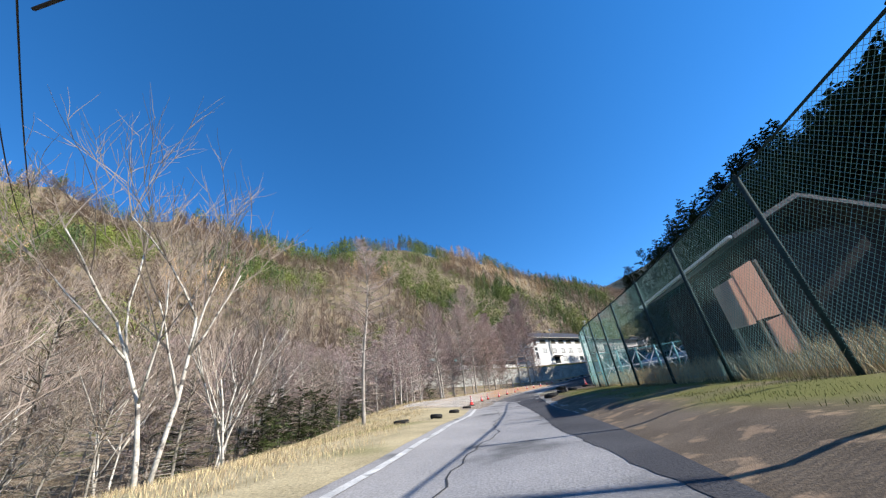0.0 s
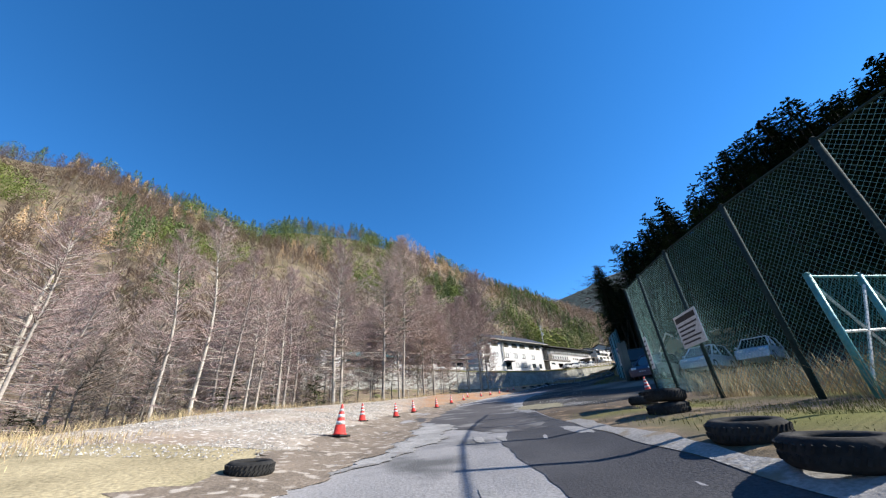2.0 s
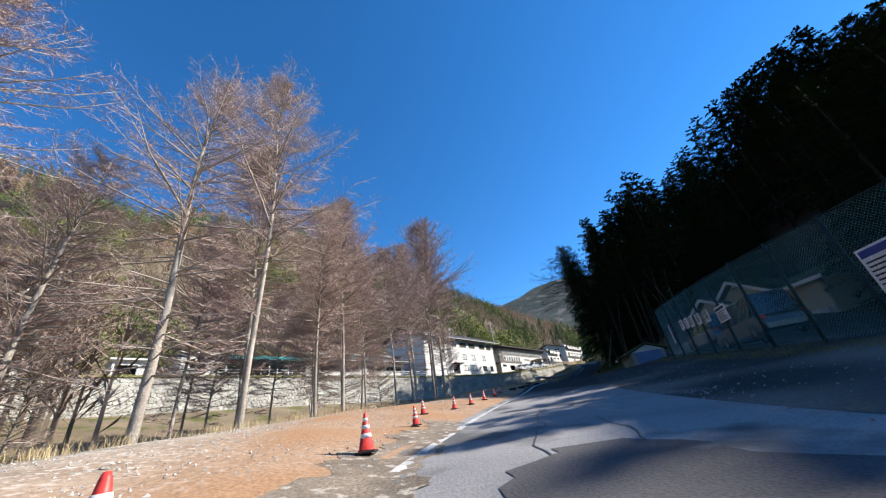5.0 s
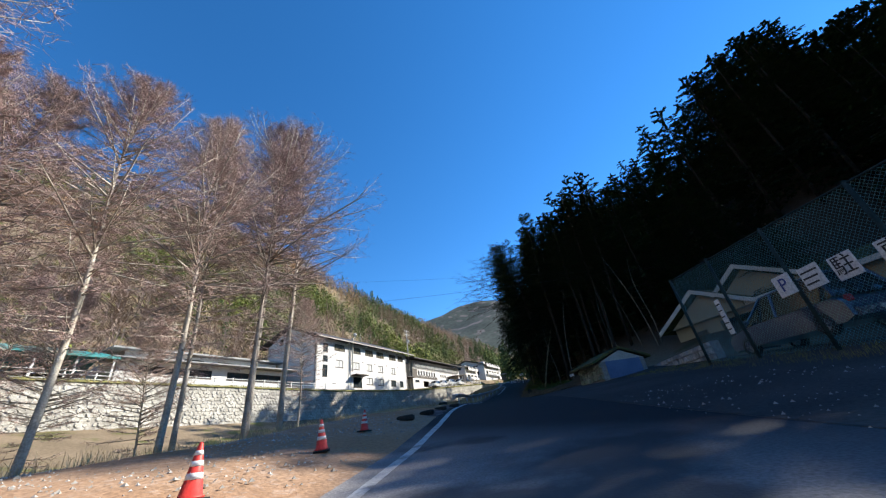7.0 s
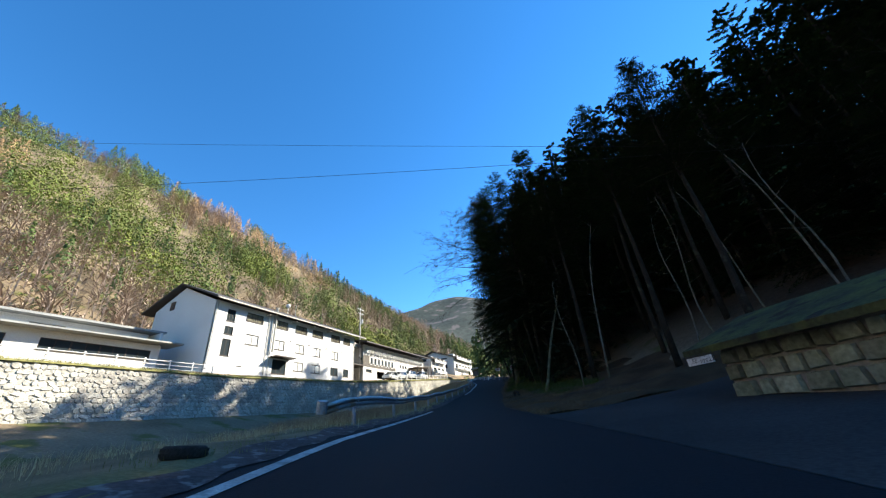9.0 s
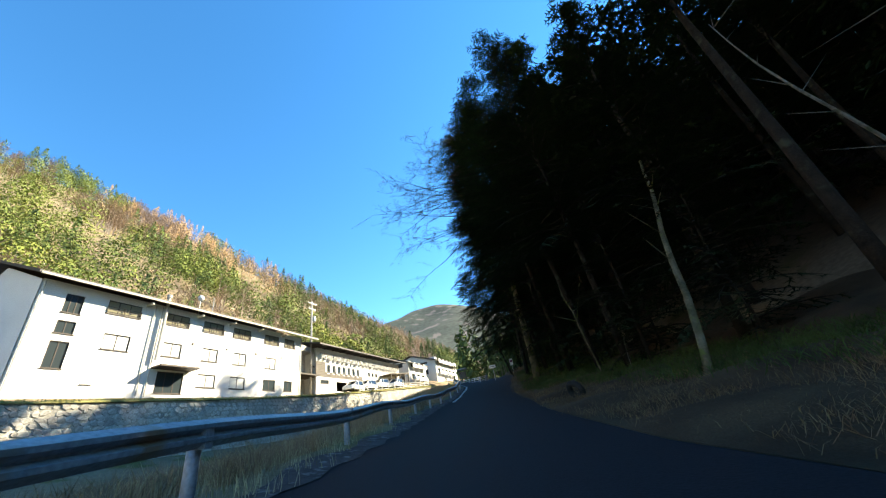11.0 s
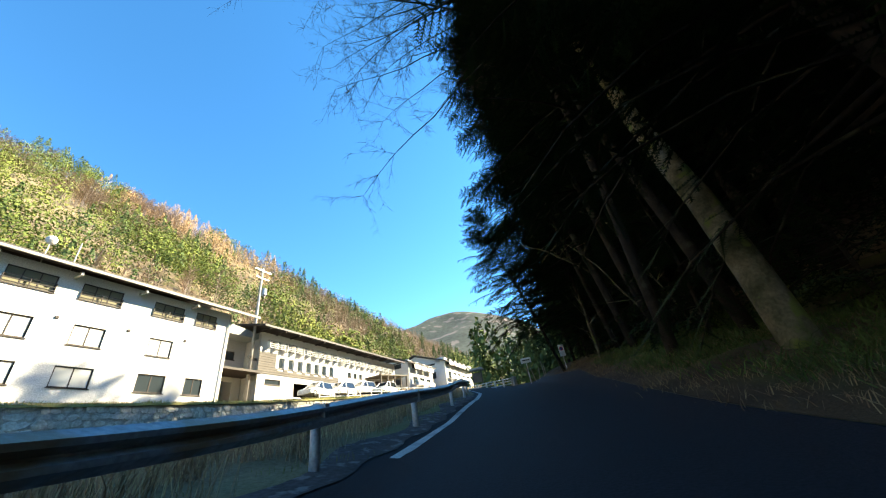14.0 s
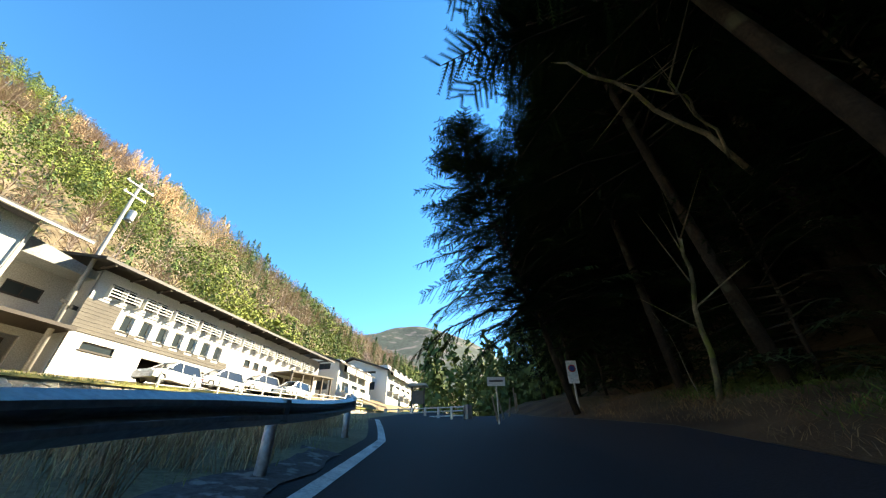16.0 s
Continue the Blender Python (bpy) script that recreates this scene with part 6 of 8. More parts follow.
# ---- trees ----
def larch_meshes(seed, height, spread, foot, count, subs, fine, low, mats=None, broad=False):
    """A bare larch: sparse level dead branches below, rising branches above that carry many fine twigs."""
    r = random.Random(seed)
    trunk, crown = Builder(), Builder()
    pts, rad = [], []
    for k in range(13):
        t = k / 12
        pts.append((0.10 * math.sin(t * 6 + seed) * t * 2, 0.10 * math.sin(t * 5 + seed * 2) * t * 2, height * t - (0.5 if k == 0 else 0)))
        rad.append(foot * (1.25 if k == 0 else 1.0) * (1 - t) ** 0.85 + 0.010)
    trunk.path(pts, rad, 9)

    def spine(t):
        k = min(int(t * 12), 11)
        return Vector(pts[k]).lerp(Vector(pts[k + 1]), t * 12 - k)

    def sliver(q, e, w):
        flat = (e - q).cross(Vector((r.uniform(-1, 1), r.uniform(-1, 1), 0.4))).normalized() * w
        crown.add([q - flat, q + flat, e], [(0, 1, 2)])
    for k in range(count):
        t = low + (0.985 - low) * ((k + r.random()) / count) ** (0.6 if broad else 0.8)
        base, az = spine(t), r.uniform(0, 2 * math.pi)
        dead = t < 0.36
        if broad:
            reach = np.interp(t, [0, 0.3, 0.4, 0.48, 0.62, 0.85, 1], [0.3, 0.42, 0.8, 1.0, 0.9, 0.55, 0.14])
        else:
            reach = np.interp(t, [0, 0.3, 0.42, 0.62, 0.85, 1], [0.7, 0.78, 0.92, 1.0, 0.62, 0.16])
        length = spread * float(reach) * r.uniform(0.55, 1.1)
        rise = r.uniform(-0.18, 0.12) if dead else float(np.interp(t, [0.36, 0.7, 1], [0.05, 0.45, 1.3])) + r.uniform(-0.12, 0.22)
        d = Vector((math.cos(az), math.sin(az), rise)).normalized()
        side0 = Vector((-math.sin(az), math.cos(az), 0))
        bend = side0 * r.uniform(-0.12, 0.12) * length
        line = [base, base + d * length * 0.35 + bend * 0.4, base + d * length * 0.7 + bend, base + d * length + bend + Vector((0, 0, r.uniform(0.0, 0.16) * length))]
        br = 0.008 + 0.0085 * length
        trunk.path(line, [br, br * 0.75, br * 0.5, 0.004], 4)
        for j in range(subs * 3 // 4 if dead else subs):
            u = min(0.98, 0.18 + 0.8 * (j + r.random()) / subs * (4 / 3 if dead else 1))
            i = min(2, int(u * 3))
            q = line[i].lerp(line[i + 1], min(1.0, u * 3 - i))
            sd = (side0 * r.choice((-1, 1)) * r.uniform(0.5, 1.0) + d * r.uniform(0.4, 1.0) + Vector((0, 0, r.uniform(-0.3, 0.35)))).normalized()
            sl = length * r.uniform(0.14, 0.34) * (1.15 - 0.5 * u)
            e = q + sd * sl
            sliver(q, e, 0.0065)
            for m in range(fine // 2 if dead else fine):
                f = q.lerp(e, r.uniform(0.1, 1.0))
                fd = (sd * r.uniform(0.2, 0.9) + Vector((r.uniform(-1, 1), r.uniform(-1, 1), r.uniform(-0.7, 0.6)))).normalized()
                sliver(f, f + fd * r.uniform(0.10, 0.30), r.uniform(0.0028, 0.0055))
    bark, twig = mats or (M_BARK, M_TWIG)
    return trunk.mesh("trunk", bark, True), crown.mesh("crown", twig)


# height, spread, radius at the foot, branches, twigs on each, finest twigs on those, lowest branch
LARCH_SIZES = ((10.5, 2.7, 0.105, 125, 18, 9, 0.12), (12.0, 3.0, 0.115, 135, 18, 9, 0.14), (15.0, 3.4, 0.125, 155, 19, 9, 0.16), (7.0, 1.4, 0.055, 90, 12, 6, 0.05), (9.0, 1.9, 0.075, 100, 14, 7, 0.08))
LARCHES = [larch_meshes(k, *size) for k, size in enumerate(LARCH_SIZES)]
BROADLARCHES = [larch_meshes(30 + k, h, sp, h * 0.0062, 150, 24, 10, 0.18, None, True) for k, (h, sp) in enumerate(((16.5, 4.7), (14.5, 4.0), (11.0, 2.9)))]
THICKETS = [larch_meshes(20 + k, h, sp, 0.05, 84, 12, 4, 0.04, (M_PALEBARK, M_BRUSHTWIG)) for k, (h, sp) in enumerate(((5.5, 1.7), (4.2, 1.5), (6.8, 1.9)))]


def plant(name, meshes, s, o, scale, turn, label, category, group, tilt=(0, 0), mats=(None, None), up=-0.05, xy=None):
    if xy is None:
        p = at(s, o, up)
        if abs(o) > 13:
            p.z = float(heights([(p.x, p.y)])[0]) + up
    else:
        p = Vector((*xy, float(heights([xy])[0]) + up))
    t = thing(name, Matrix.Translation(p) @ pose(0, 0, 0, tilt[0], tilt[1], turn) @ Matrix.Scale(scale, 4), label, category, group)
    part("trunk", meshes[0], None, t)
    part("crown", meshes[1], None, t)
    return t


rng = random.Random(17)
edge = [(17.0, -6.5, 9.6), (25.3, -8.4, 5.0), (26.5, -10, 7.0), (28.6, -8.2, 6.2), (29.9, -8.2, 7.6), (31.5, -8.4, 7.0), (32.3, -8.3, 5.8), (33.1, -8.5, 6.6), (34.1, -8.3, 7.5), (34.9, -8.6, 7.5), (38.3, -8.2, 10.9),
        (39.8, -8.8, 10.0), (43.6, -8.3, 11.8), (46.2, -8.2, 15.2), (47.4, -9.4, 12.5), (49.5, -8.2, 9.9), (51.2, -8.2, 11.4), (52.0, -8.7, 10.6), (53.3, -8.4, 8.0), (54.7, -9.6, 9.5), (56.3, -8.3, 10.5), (58.9, -8.3, 12.0),
        (60.2, -9.2, 11.5), (61.5, -8.0, 12.6), (62.4, -8.6, 15.4), (64.0, -8.4, 16.8), (65.9, -8.8, 6.2)]
spots = list(edge)
for k in range(900):
    s, o = rng.uniform(14, 66), -rng.triangular(9.6, 25, 11)
    if s > 45 and rng.random() < 0.9:
        continue
    if all((s - a) ** 2 + (o - b) ** 2 > 1.75 ** 2 for a, b, _ in spots) and len(spots) < 92:
        spots.append((s, o, float(np.interp(s, [14, 30, 38, 46, 60, 66], [6.0, 7.0, 9.0, 11.0, 11.5, 8])) * rng.uniform(0.75, 1.1)))
for s, o, tall in spots:
    if s > 44:
        v = min(range(3), key=lambda i: abs((16.5, 14.5, 11.0)[i] - tall))
        plant("larch_tree", BROADLARCHES[v], s, o, tall / (16.5, 14.5, 11.0)[v], rng.uniform(0, 360), "tall bare larch with a broad pinkish crown above a clear trunk", "tree", "larches along the stream", (rng.uniform(-2, 2), rng.uniform(-2, 2)))
        continue
    v = min(range(5), key=lambda i: abs(LARCH_SIZES[i][0] - tall))
    plant("larch_tree", LARCHES[v], s, o, tall / LARCH_SIZES[v][0], rng.uniform(0, 360), "tall bare larch with pale trunk and fine brown twigs" if tall > 8 else "slim young bare larch with level dead branches", "tree", "larches along the stream", (rng.uniform(-2, 2), rng.uniform(-2, 2)))
brush = []
for k in range(1200):
    s, o = rng.uniform(-6, 44), -rng.triangular(8.8, 27, 11)
    if len(brush) < 100 and all((s - a) ** 2 + (o - b) ** 2 > 1.5 ** 2 for a, b in brush) and not (s < 16 and o > -9.5 and rng.random() < 0.6):
        brush.append((s, o))
        plant("young_larch", THICKETS[k % 3], s, o, rng.uniform(0.7, 1.15) * (0.75 if o > -11 else 1.0), rng.uniform(0, 360), "thin young larch thick with dead brown side branches", "tree", "young larches by the stream", (rng.uniform(-4, 4), rng.uniform(-4, 4)))


def broadleaf_meshes(seed, height, stems, mat_trunk, mat_twig):
    """A bare, pale-barked tree with rising forked limbs."""
    r = random.Random(seed)
    trunk, crown = Builder(), Builder()

    def grow(p, d, length, rad, depth):
        pts, q = [p], p
        for k in range(4):
            d = (d + Vector((r.uniform(-0.16, 0.16), r.uniform(-0.16, 0.16), r.uniform(-0.02, 0.12)))).normalized()
            q = q + d * length / 4
            pts.append(q)
        if depth < 2:
            trunk.path(pts, [rad * (1 - 0.13 * k) for k in range(5)], 7 if depth == 0 else 5)
        else:
            crown.path(pts, [rad * (1 - 0.2 * k) + 0.002 for k in range(5)], 3)
        if depth == 4:
            return
        for k in range(4 if depth in (0, 1, 3) else 3):
            at_point = pts[r.choice((2, 3, 4))]
            turn = Vector((r.uniform(-1, 1), r.uniform(-1, 1), r.uniform(-0.1, 0.7)))
            grow(at_point, (d * 0.9 + turn * 0.75).normalized(), length * r.uniform(0.55, 0.85), rad * 0.55, depth + 1)
    for k in range(stems):
        grow(Vector((0.12 * k, 0.05 * k, -0.3)), Vector((r.uniform(-0.12, 0.12), r.uniform(-0.12, 0.12), 1)).normalized(), height * 0.38, 0.050 * height / 9, 0)
    return trunk.mesh("trunk", mat_trunk, True), crown.mesh("crown", mat_twig)


BIRCHES = [broadleaf_meshes(40 + k, h, n, M_BIRCH, M_PALETWIG) for k, (h, n) in enumerate(((10, 2), (8.5, 2), (6, 3)))]
for s, o, v in ((6.6, -7.2, 0), (3.0, -8.6, 1), (10.2, -8.2, 1), (5.0, -11, 2), (8.6, -10.5, 2), (12.2, -10, 1), (1.2, -11.5, 2), (0.5, -8.0, 2), (15.5, -11.5, 0), (3.8, -14.5, 1), (9.0, -15, 0), (-2, -10, 2), (19, -13, 1), (7.6, -13, 2), (2.4, -12.8, 2)):
    plant("birch_tree", BIRCHES[v], s, o, rng.uniform(0.9, 1.1) * (0.66 if s < 4.5 else 0.95), rng.uniform(0, 360), "bare white-barked tree among dry brush", "tree", "white trees by the stream", (rng.uniform(-4, 4), rng.uniform(-4, 4)))


def fir_meshes(seed, height, spread, count, sprays, bare=0.12, size=0.42, slim=1.0):
    r = random.Random(seed)
    trunk, crown = Builder(), Builder()
    trunk.path([(0.06 * math.sin(k + seed), 0.06 * math.cos(k * 1.3), height * k / 8 - (0.5 if k == 0 else 0)) for k in range(9)], [0.14 * (height / 16) * (1 - k / 8.6) for k in range(9)], 8)
    for k in range(count):
        t = bare + (1 - bare) * (k + r.random()) / count
        az = r.uniform(0, 2 * math.pi)
        length = spread * (1 - t) ** 0.6 * r.uniform(0.55, 1.12) * min(1, 0.55 + t * 2.2) + 0.15
        d = Vector((math.cos(az), math.sin(az), 0.15 - 0.35 * (1 - t)))
        base = Vector((0, 0, height * t))
        trunk.spike(base, base + d * length * 0.9, 0.012 + 0.008 * length)
        side = Vector((-math.sin(az), math.cos(az), 0))
        for j in range(sprays):
            u = r.uniform(0.12, 1.05)
            q = base + d * length * u + Vector((0, 0, -0.10 * length * u * u + r.uniform(-0.12, 0.06)))
            w = (d * r.uniform(0.2, 1.0) + side * r.uniform(-1.1, 1.1) + Vector((0, 0, r.uniform(-0.45, 0.2)))).normalized()
            up = Vector((r.uniform(-0.4, 0.4), r.uniform(-0.4, 0.4), 1)).normalized()
            x = w.cross(up).normalized()
            ln = size * min(1.0, 0.42 + 1.5 * (1 - t)) * r.uniform(0.6, 1.3)
            if slim == 1.0:
                wd = size * r.uniform(0.16, 0.3)
                crown.add([q, q + w * ln * 0.45 + x * wd, q + w * ln + Vector((0, 0, -0.12 * ln)), q + w * ln * 0.45 - x * wd], [(0, 1, 2), (0, 2, 3)])
                continue
            for turn in ((-0.55, 0.0, 0.55) if slim > 0.5 else (-0.8, -0.3, 0.2, 0.7)):
                tip = q + (w + x * turn).normalized() * ln * (1 - 0.3 * abs(turn)) + up * r.uniform(-0.06, 0.03)
                side2 = (tip - q).cross(up).normalized() * size * slim * 0.14
                mid = q.lerp(tip, 0.35)
                crown.add([mid - side2, mid + side2, tip], [(0, 1, 2)])
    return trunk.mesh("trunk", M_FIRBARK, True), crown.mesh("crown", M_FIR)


def frond_fir(seed, height, spread, count, step, bare, leaf, needles=M_FIR, foot=0.17, tight=1.15):
    """A conifer whose drooping branches are flat fronds of side sprigs, getting shorter to the tip."""
    r = random.Random(seed)
    trunk, crown = Builder(), Builder()
    trunk.path([(0.06 * math.sin(k + seed), 0.06 * math.cos(k * 1.3), height * k / 8 - (0.5 if k == 0 else 0)) for k in range(9)], [foot * (height / 17) * (1 - k / 8.6) for k in range(9)], 9)
    for k in range(count):
        t = bare + (0.99 - bare) * (k + r.random()) / count
        az = r.uniform(0, 2 * math.pi)
        length = spread * (1 - t) ** 0.62 * r.uniform(0.6, 1.12) * min(1, 0.6 + t * 2) + 0.25
        d = Vector((math.cos(az), math.sin(az), 0))
        side = Vector((-math.sin(az), math.cos(az), 0))
        lift, drop = r.uniform(0.0, 0.25) + 0.45 * t, r.uniform(0.25, 0.6) * (1.15 - t)
        roll = Vector((0, 0, r.uniform(-0.35, 0.35)))

        def spot(u):
            return Vector((0, 0, height * t)) + d * length * u + Vector((0, 0, length * (lift * u - drop * u * u)))
        br = 0.010 + 0.007 * length
        trunk.path([spot(0), spot(0.35), spot(0.7), spot(0.97)], [br, br * 0.75, br * 0.45, 0.004], 4)
        n = max(4, int(length / step))
        for i in range(n):
            u = 0.14 + 0.86 * (i + r.random() * 0.6) / n
            q = spot(u)
            ahead = (spot(min(1.0, u + 0.05)) - spot(u - 0.05)).normalized()
            for sgn in (-1, 1):
                if r.random() < 0.12:
                    continue
                ln = min(0.75, 0.16 + 0.42 * length * (1.05 - u) ** 0.8) * r.uniform(0.65, 1.15)
                w = (ahead * r.uniform(0.45, 0.85) + (side + roll) * sgn + Vector((0, 0, r.uniform(-0.35, 0.05)))).normalized()
                across = w.cross(Vector((r.uniform(-0.25, 0.25), r.uniform(-0.25, 0.25), 1))).normalized()
                tip = q + w * ln + Vector((0, 0, -0.10 * ln))
                crown.add([q - across * leaf * 0.2, q + across * leaf * 0.2, tip], [(0, 1, 2)])
                m = max(2, int(ln / (leaf * tight)))
                for j in range(m):
                    f = q.lerp(tip, (j + 0.45) / m)
                    size = leaf * (1.15 - 0.45 * j / m) * r.uniform(0.75, 1.2)
                    for s2 in (-1, 1):
                        e = f + (w * 0.7 + across * s2).normalized() * size
                        crown.add([f - w * leaf * 0.17, f + w * leaf * 0.2, e + w * leaf * 0.12], [(0, 1, 2)])
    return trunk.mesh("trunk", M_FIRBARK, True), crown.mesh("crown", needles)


FIRS = [frond_fir(60 + k, h, sp, c, 0.34, bare, 0.26) for k, (h, sp, c, bare) in enumerate(((16, 3.2, 100, 0.10), (18, 3.4, 110, 0.16), (14, 3.0, 95, 0.05)))]
STANDFIRS = [frond_fir(75 + k, h, sp, 120, 0.30, bare, 0.24) for k, (h, sp, bare) in enumerate(((16, 3.6, 0.2), (18, 3.8, 0.25)))]
FARFIRS = [fir_meshes(70 + k, h, sp, 96, 66, bare, 0.27) for k, (h, sp, bare) in enumerate(((16, 4.0, 0.08), (18, 4.3, 0.12), (14, 3.8, 0.06)))]
TALLFIRS = [frond_fir(80 + k, h, sp, 130, 0.18, bare, 0.13) for k, (h, sp, bare) in enumerate(((17, 3.6, 0.5), (18, 3.8, 0.54)))]
NEARFIRS = [frond_fir(90 + k, h, sp, 190, 0.14, bare, 0.072, foot=0.11, tight=0.58) for k, (h, sp, bare) in enumerate(((17, 3.9, 0.1), (20, 4.2, 0.11), (19, 4.1, 0.26)))]
LEANFIR = frond_fir(93, 13.5, 4.6, 230, 0.13, 0.2, 0.085, foot=0.14, tight=0.6)
YOUNGFIRS = [frond_fir(96 + k, h, sp, 90, 0.18, 0.03, 0.14, foot=0.12) for k, (h, sp) in enumerate(((6.5, 2.2), (8.5, 2.5)))]
BRIGHTFIRS = [frond_fir(99, 3.2, 1.4, 60, 0.2, 0.03, 0.14, M_LITFIR, 0.12)]
rng = random.Random(23)
firs = []


def clear_of(x, y, gap):
    return all((x - a) ** 2 + (y - b) ** 2 > gap * gap for a, b in firs)


def put_fir(p, meshes, scale, tilt=(0, 0)):
    firs.append((p.x, p.y))
    plant("fir_tree", meshes, 0, 0, scale, rng.uniform(0, 360), "dense dark evergreen conifer on the shaded slope", "tree", "conifers on the slope", tilt, xy=(p.x, p.y))


for s, o, v, sc in ((78.5, 9.0, 0, 0.8), (82, 8.2, 1, 0.8), (85.5, 9.5, 0, 0.8), (87.5, 6.6, 1, 0.8), (84, 12, 1, 0.8), (89.5, 11.5, 0, 0.8)):
    put_fir(at(s, o), TALLFIRS[v], sc, (0, rng.uniform(-4, 1)))
for s, o, v, sc in ((91.5, 7.2, 0, 0.98), (120.5, 7.5, 1, 1.5), (126, 8.5, 1, 1.4), (133, 7.0, 1, 1.4), (110.5, 9, 1, 1.45), (115, 9.5, 1, 1.45), (106.5, 9, 1, 1.25)):
    put_fir(at(s, o), STANDFIRS[v], sc)


def leaning_fir(s, o, meshes, scale, degrees, turn, label):
    foot = at(s, o)
    firs.append((foot.x, foot.y))
    out = (at(s, o + 1) - foot).cross(Vector((0, 0, 1)))
    t = thing("fir_tree", Matrix.Translation(foot + Vector((0, 0, -0.1))) @ Matrix.Rotation(radians(degrees), 4, out) @ pose(0, 0, 0, 0, 0, turn) @ Matrix.Scale(scale, 4), label, "tree", "conifers on the slope")
    part("trunk", meshes[0], None, t)
    part("crown", meshes[1], None, t)


for k, (s, o, v, sc, tip) in enumerate(((94.8, 5.5, 2, 1.05, 3), (98.2, 5.6, 2, 1.1, 5), (101.2, 5.3, 2, 1.12, 5), (103.4, 5.4, 0, 1.36, 5), (108.4, 5.1, 2, 1.3, 6), (111.8, 4.9, 2, 1.25, 6), (114.6, 4.7, 2, 1.25, 7), (118.0, 5.0, 2, 1.1, 6), (120.8, 5.0, 2, 1.0, 5), (125.5, 7.0, 0, 1.2, 3), (127.5, 4.6, 0, 1.1, 3))):
    leaning_fir(s, o, NEARFIRS[v], sc, tip, 137 * k, "tall dark conifer on the bank leaning toward the road")
leaning_fir(122.9, 3.1, LEANFIR, 1.0, 15, 0, "dark conifer leaning out over the bend")
rs = random.Random(19)
for k in range(34):
    s, o = rs.uniform(70, 93), rs.uniform(13.5, 20)
    plant("young_fir", YOUNGFIRS[k % 2], s, o, rs.uniform(0.7, 1.1), rs.uniform(0, 360), "young conifer filling the shade between the trunks", "tree", "young conifers on the slope")
for k in range(15):
    s = 91 + 2.7 * k + rng.uniform(-0.6, 0.6)
    o = (6.3, 5.4, 7.2)[k % 3] + (0.4 if s < 100 else 0.0)
    p = at(s, o)
    firs.append((p.x, p.y))
    plant("young_fir", YOUNGFIRS[k % 2], s, o, rng.uniform(0.85, 1.15), rng.uniform(0, 360), "young conifer filling the shade between the trunks", "tree", "young conifers on the bank")
rs = random.Random(14)
for k in range(26):
    s, o = rs.uniform(12, 40), -rs.triangular(8.8, 15, 9.4)
    plant("young_fir", BRIGHTFIRS[0], s, o, rs.uniform(0.35, 0.85), rs.uniform(0, 360), "small yellow-green conifer under the larches", "tree", "saplings under the larches")
# smaller ones on the open flat before the slope
rf = random.Random(5)
for k in range(1000):
    s, d = rf.uniform(38, 68), rf.uniform(13.5, 44)
    p = at(s, d)
    if not 39.5 < p.y + 0.213 * p.x < 57 or (31 < p.x < 48 and 41 < p.y < 58) or (d < 17 and p.y > 38):
        continue
    height = min(34, (0.74 + 0.006 * max(0, d - 20)) * (d + 1.5) - (p.z - at(s, 0).z))
    if clear_of(p.x, p.y, 2.0):
        put_fir(p, FARFIRS[2] if d > 17 else FIRS[2], height / 14)
# tall conifers on the slope above the storehouse
stand = []
road_s = np.arange(-20, 60, 0.25)
road_c = np.array([at(float(s), 0).y + 0.213 * at(float(s), 0).x for s in road_s])
for x in np.arange(36, 74, 2.7):
    for y in np.arange(5, 37, 2.7):
        px, py = float(x) + rf.uniform(-0.8, 0.8), float(y) + rf.uniform(-0.8, 0.8)
        c = py + 0.213 * px
        road = at(float(road_s[np.argmin(np.abs(road_c - c))]), 0)
        run = (px - road.x) / 0.978
        if not 19 < c < 45.6 or not 41 < run < 66:
            continue
        height = road.z + 0.675 * (run - float(np.interp(c, [19, 22, 25, 27, 31, 34, 37, 41, 43, 45.6], [10, 10, 9, 6, 5.5, 3, -0.5, -0.5, 1.4, 1.4]))) - float(heights([(px, py)])[0])
        if height > 12 and clear_of(px, py, 2.0 if c < 39 else 1.3):
            stand.append((px, py, height * rf.uniform(0.95, 1.0)))
crown_mesh, trunk_mesh = fir_meshes(77, 16, 4.0, 90, 30, 0.1, 0.4)[::-1]
V, Fc, Mi = [], [], []
for px, py, height in stand:
    foot, turn, k = Vector((px, py, float(heights([(px, py)])[0]) - 0.05)), rf.uniform(0, 6.28), min(39, height) / 16
    m = Matrix.Translation(foot) @ Matrix.Rotation(turn, 4, "Z") @ Matrix.Scale(k, 4)
    for index, me in enumerate((crown_mesh, trunk_mesh)):
        first = len(V)
        V += [tuple(m @ v.co) for v in me.vertices]
        Fc += [tuple(first + i for i in f.vertices) for f in me.polygons]
        Mi += [index] * len(me.polygons)
    firs.append((px, py))
me = bpy.data.meshes.new("conifer_stand")
me.from_pydata(V, [], Fc)
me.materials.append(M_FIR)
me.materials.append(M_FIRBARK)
me.polygons.foreach_set("material_index", Mi)
tagged(new("conifer_stand", me), "tall dark conifers standing close on the slope behind the sheds", "trees", kind="stuff")
# a tall stand above the river bend
for s in np.arange(101, 180, 3.1):
    for o in (9.5, 13.0, 16.5, 20.0):
        p = at(float(s) + rf.uniform(-0.9, 0.9), o + rf.uniform(-1, 1))
        if clear_of(p.x, p.y, 1.8):
            put_fir(p, (STANDFIRS if o < 11 and s < 150 else FARFIRS)[1 if 118 < s < 146 else rf.choice((0, 1))], rf.uniform(0.95, 1.06) * float(np.interp(s, [101, 110, 114, 146, 152, 180], [1.38, 1.42, 1.62, 1.58, 1.25, 1.0])))
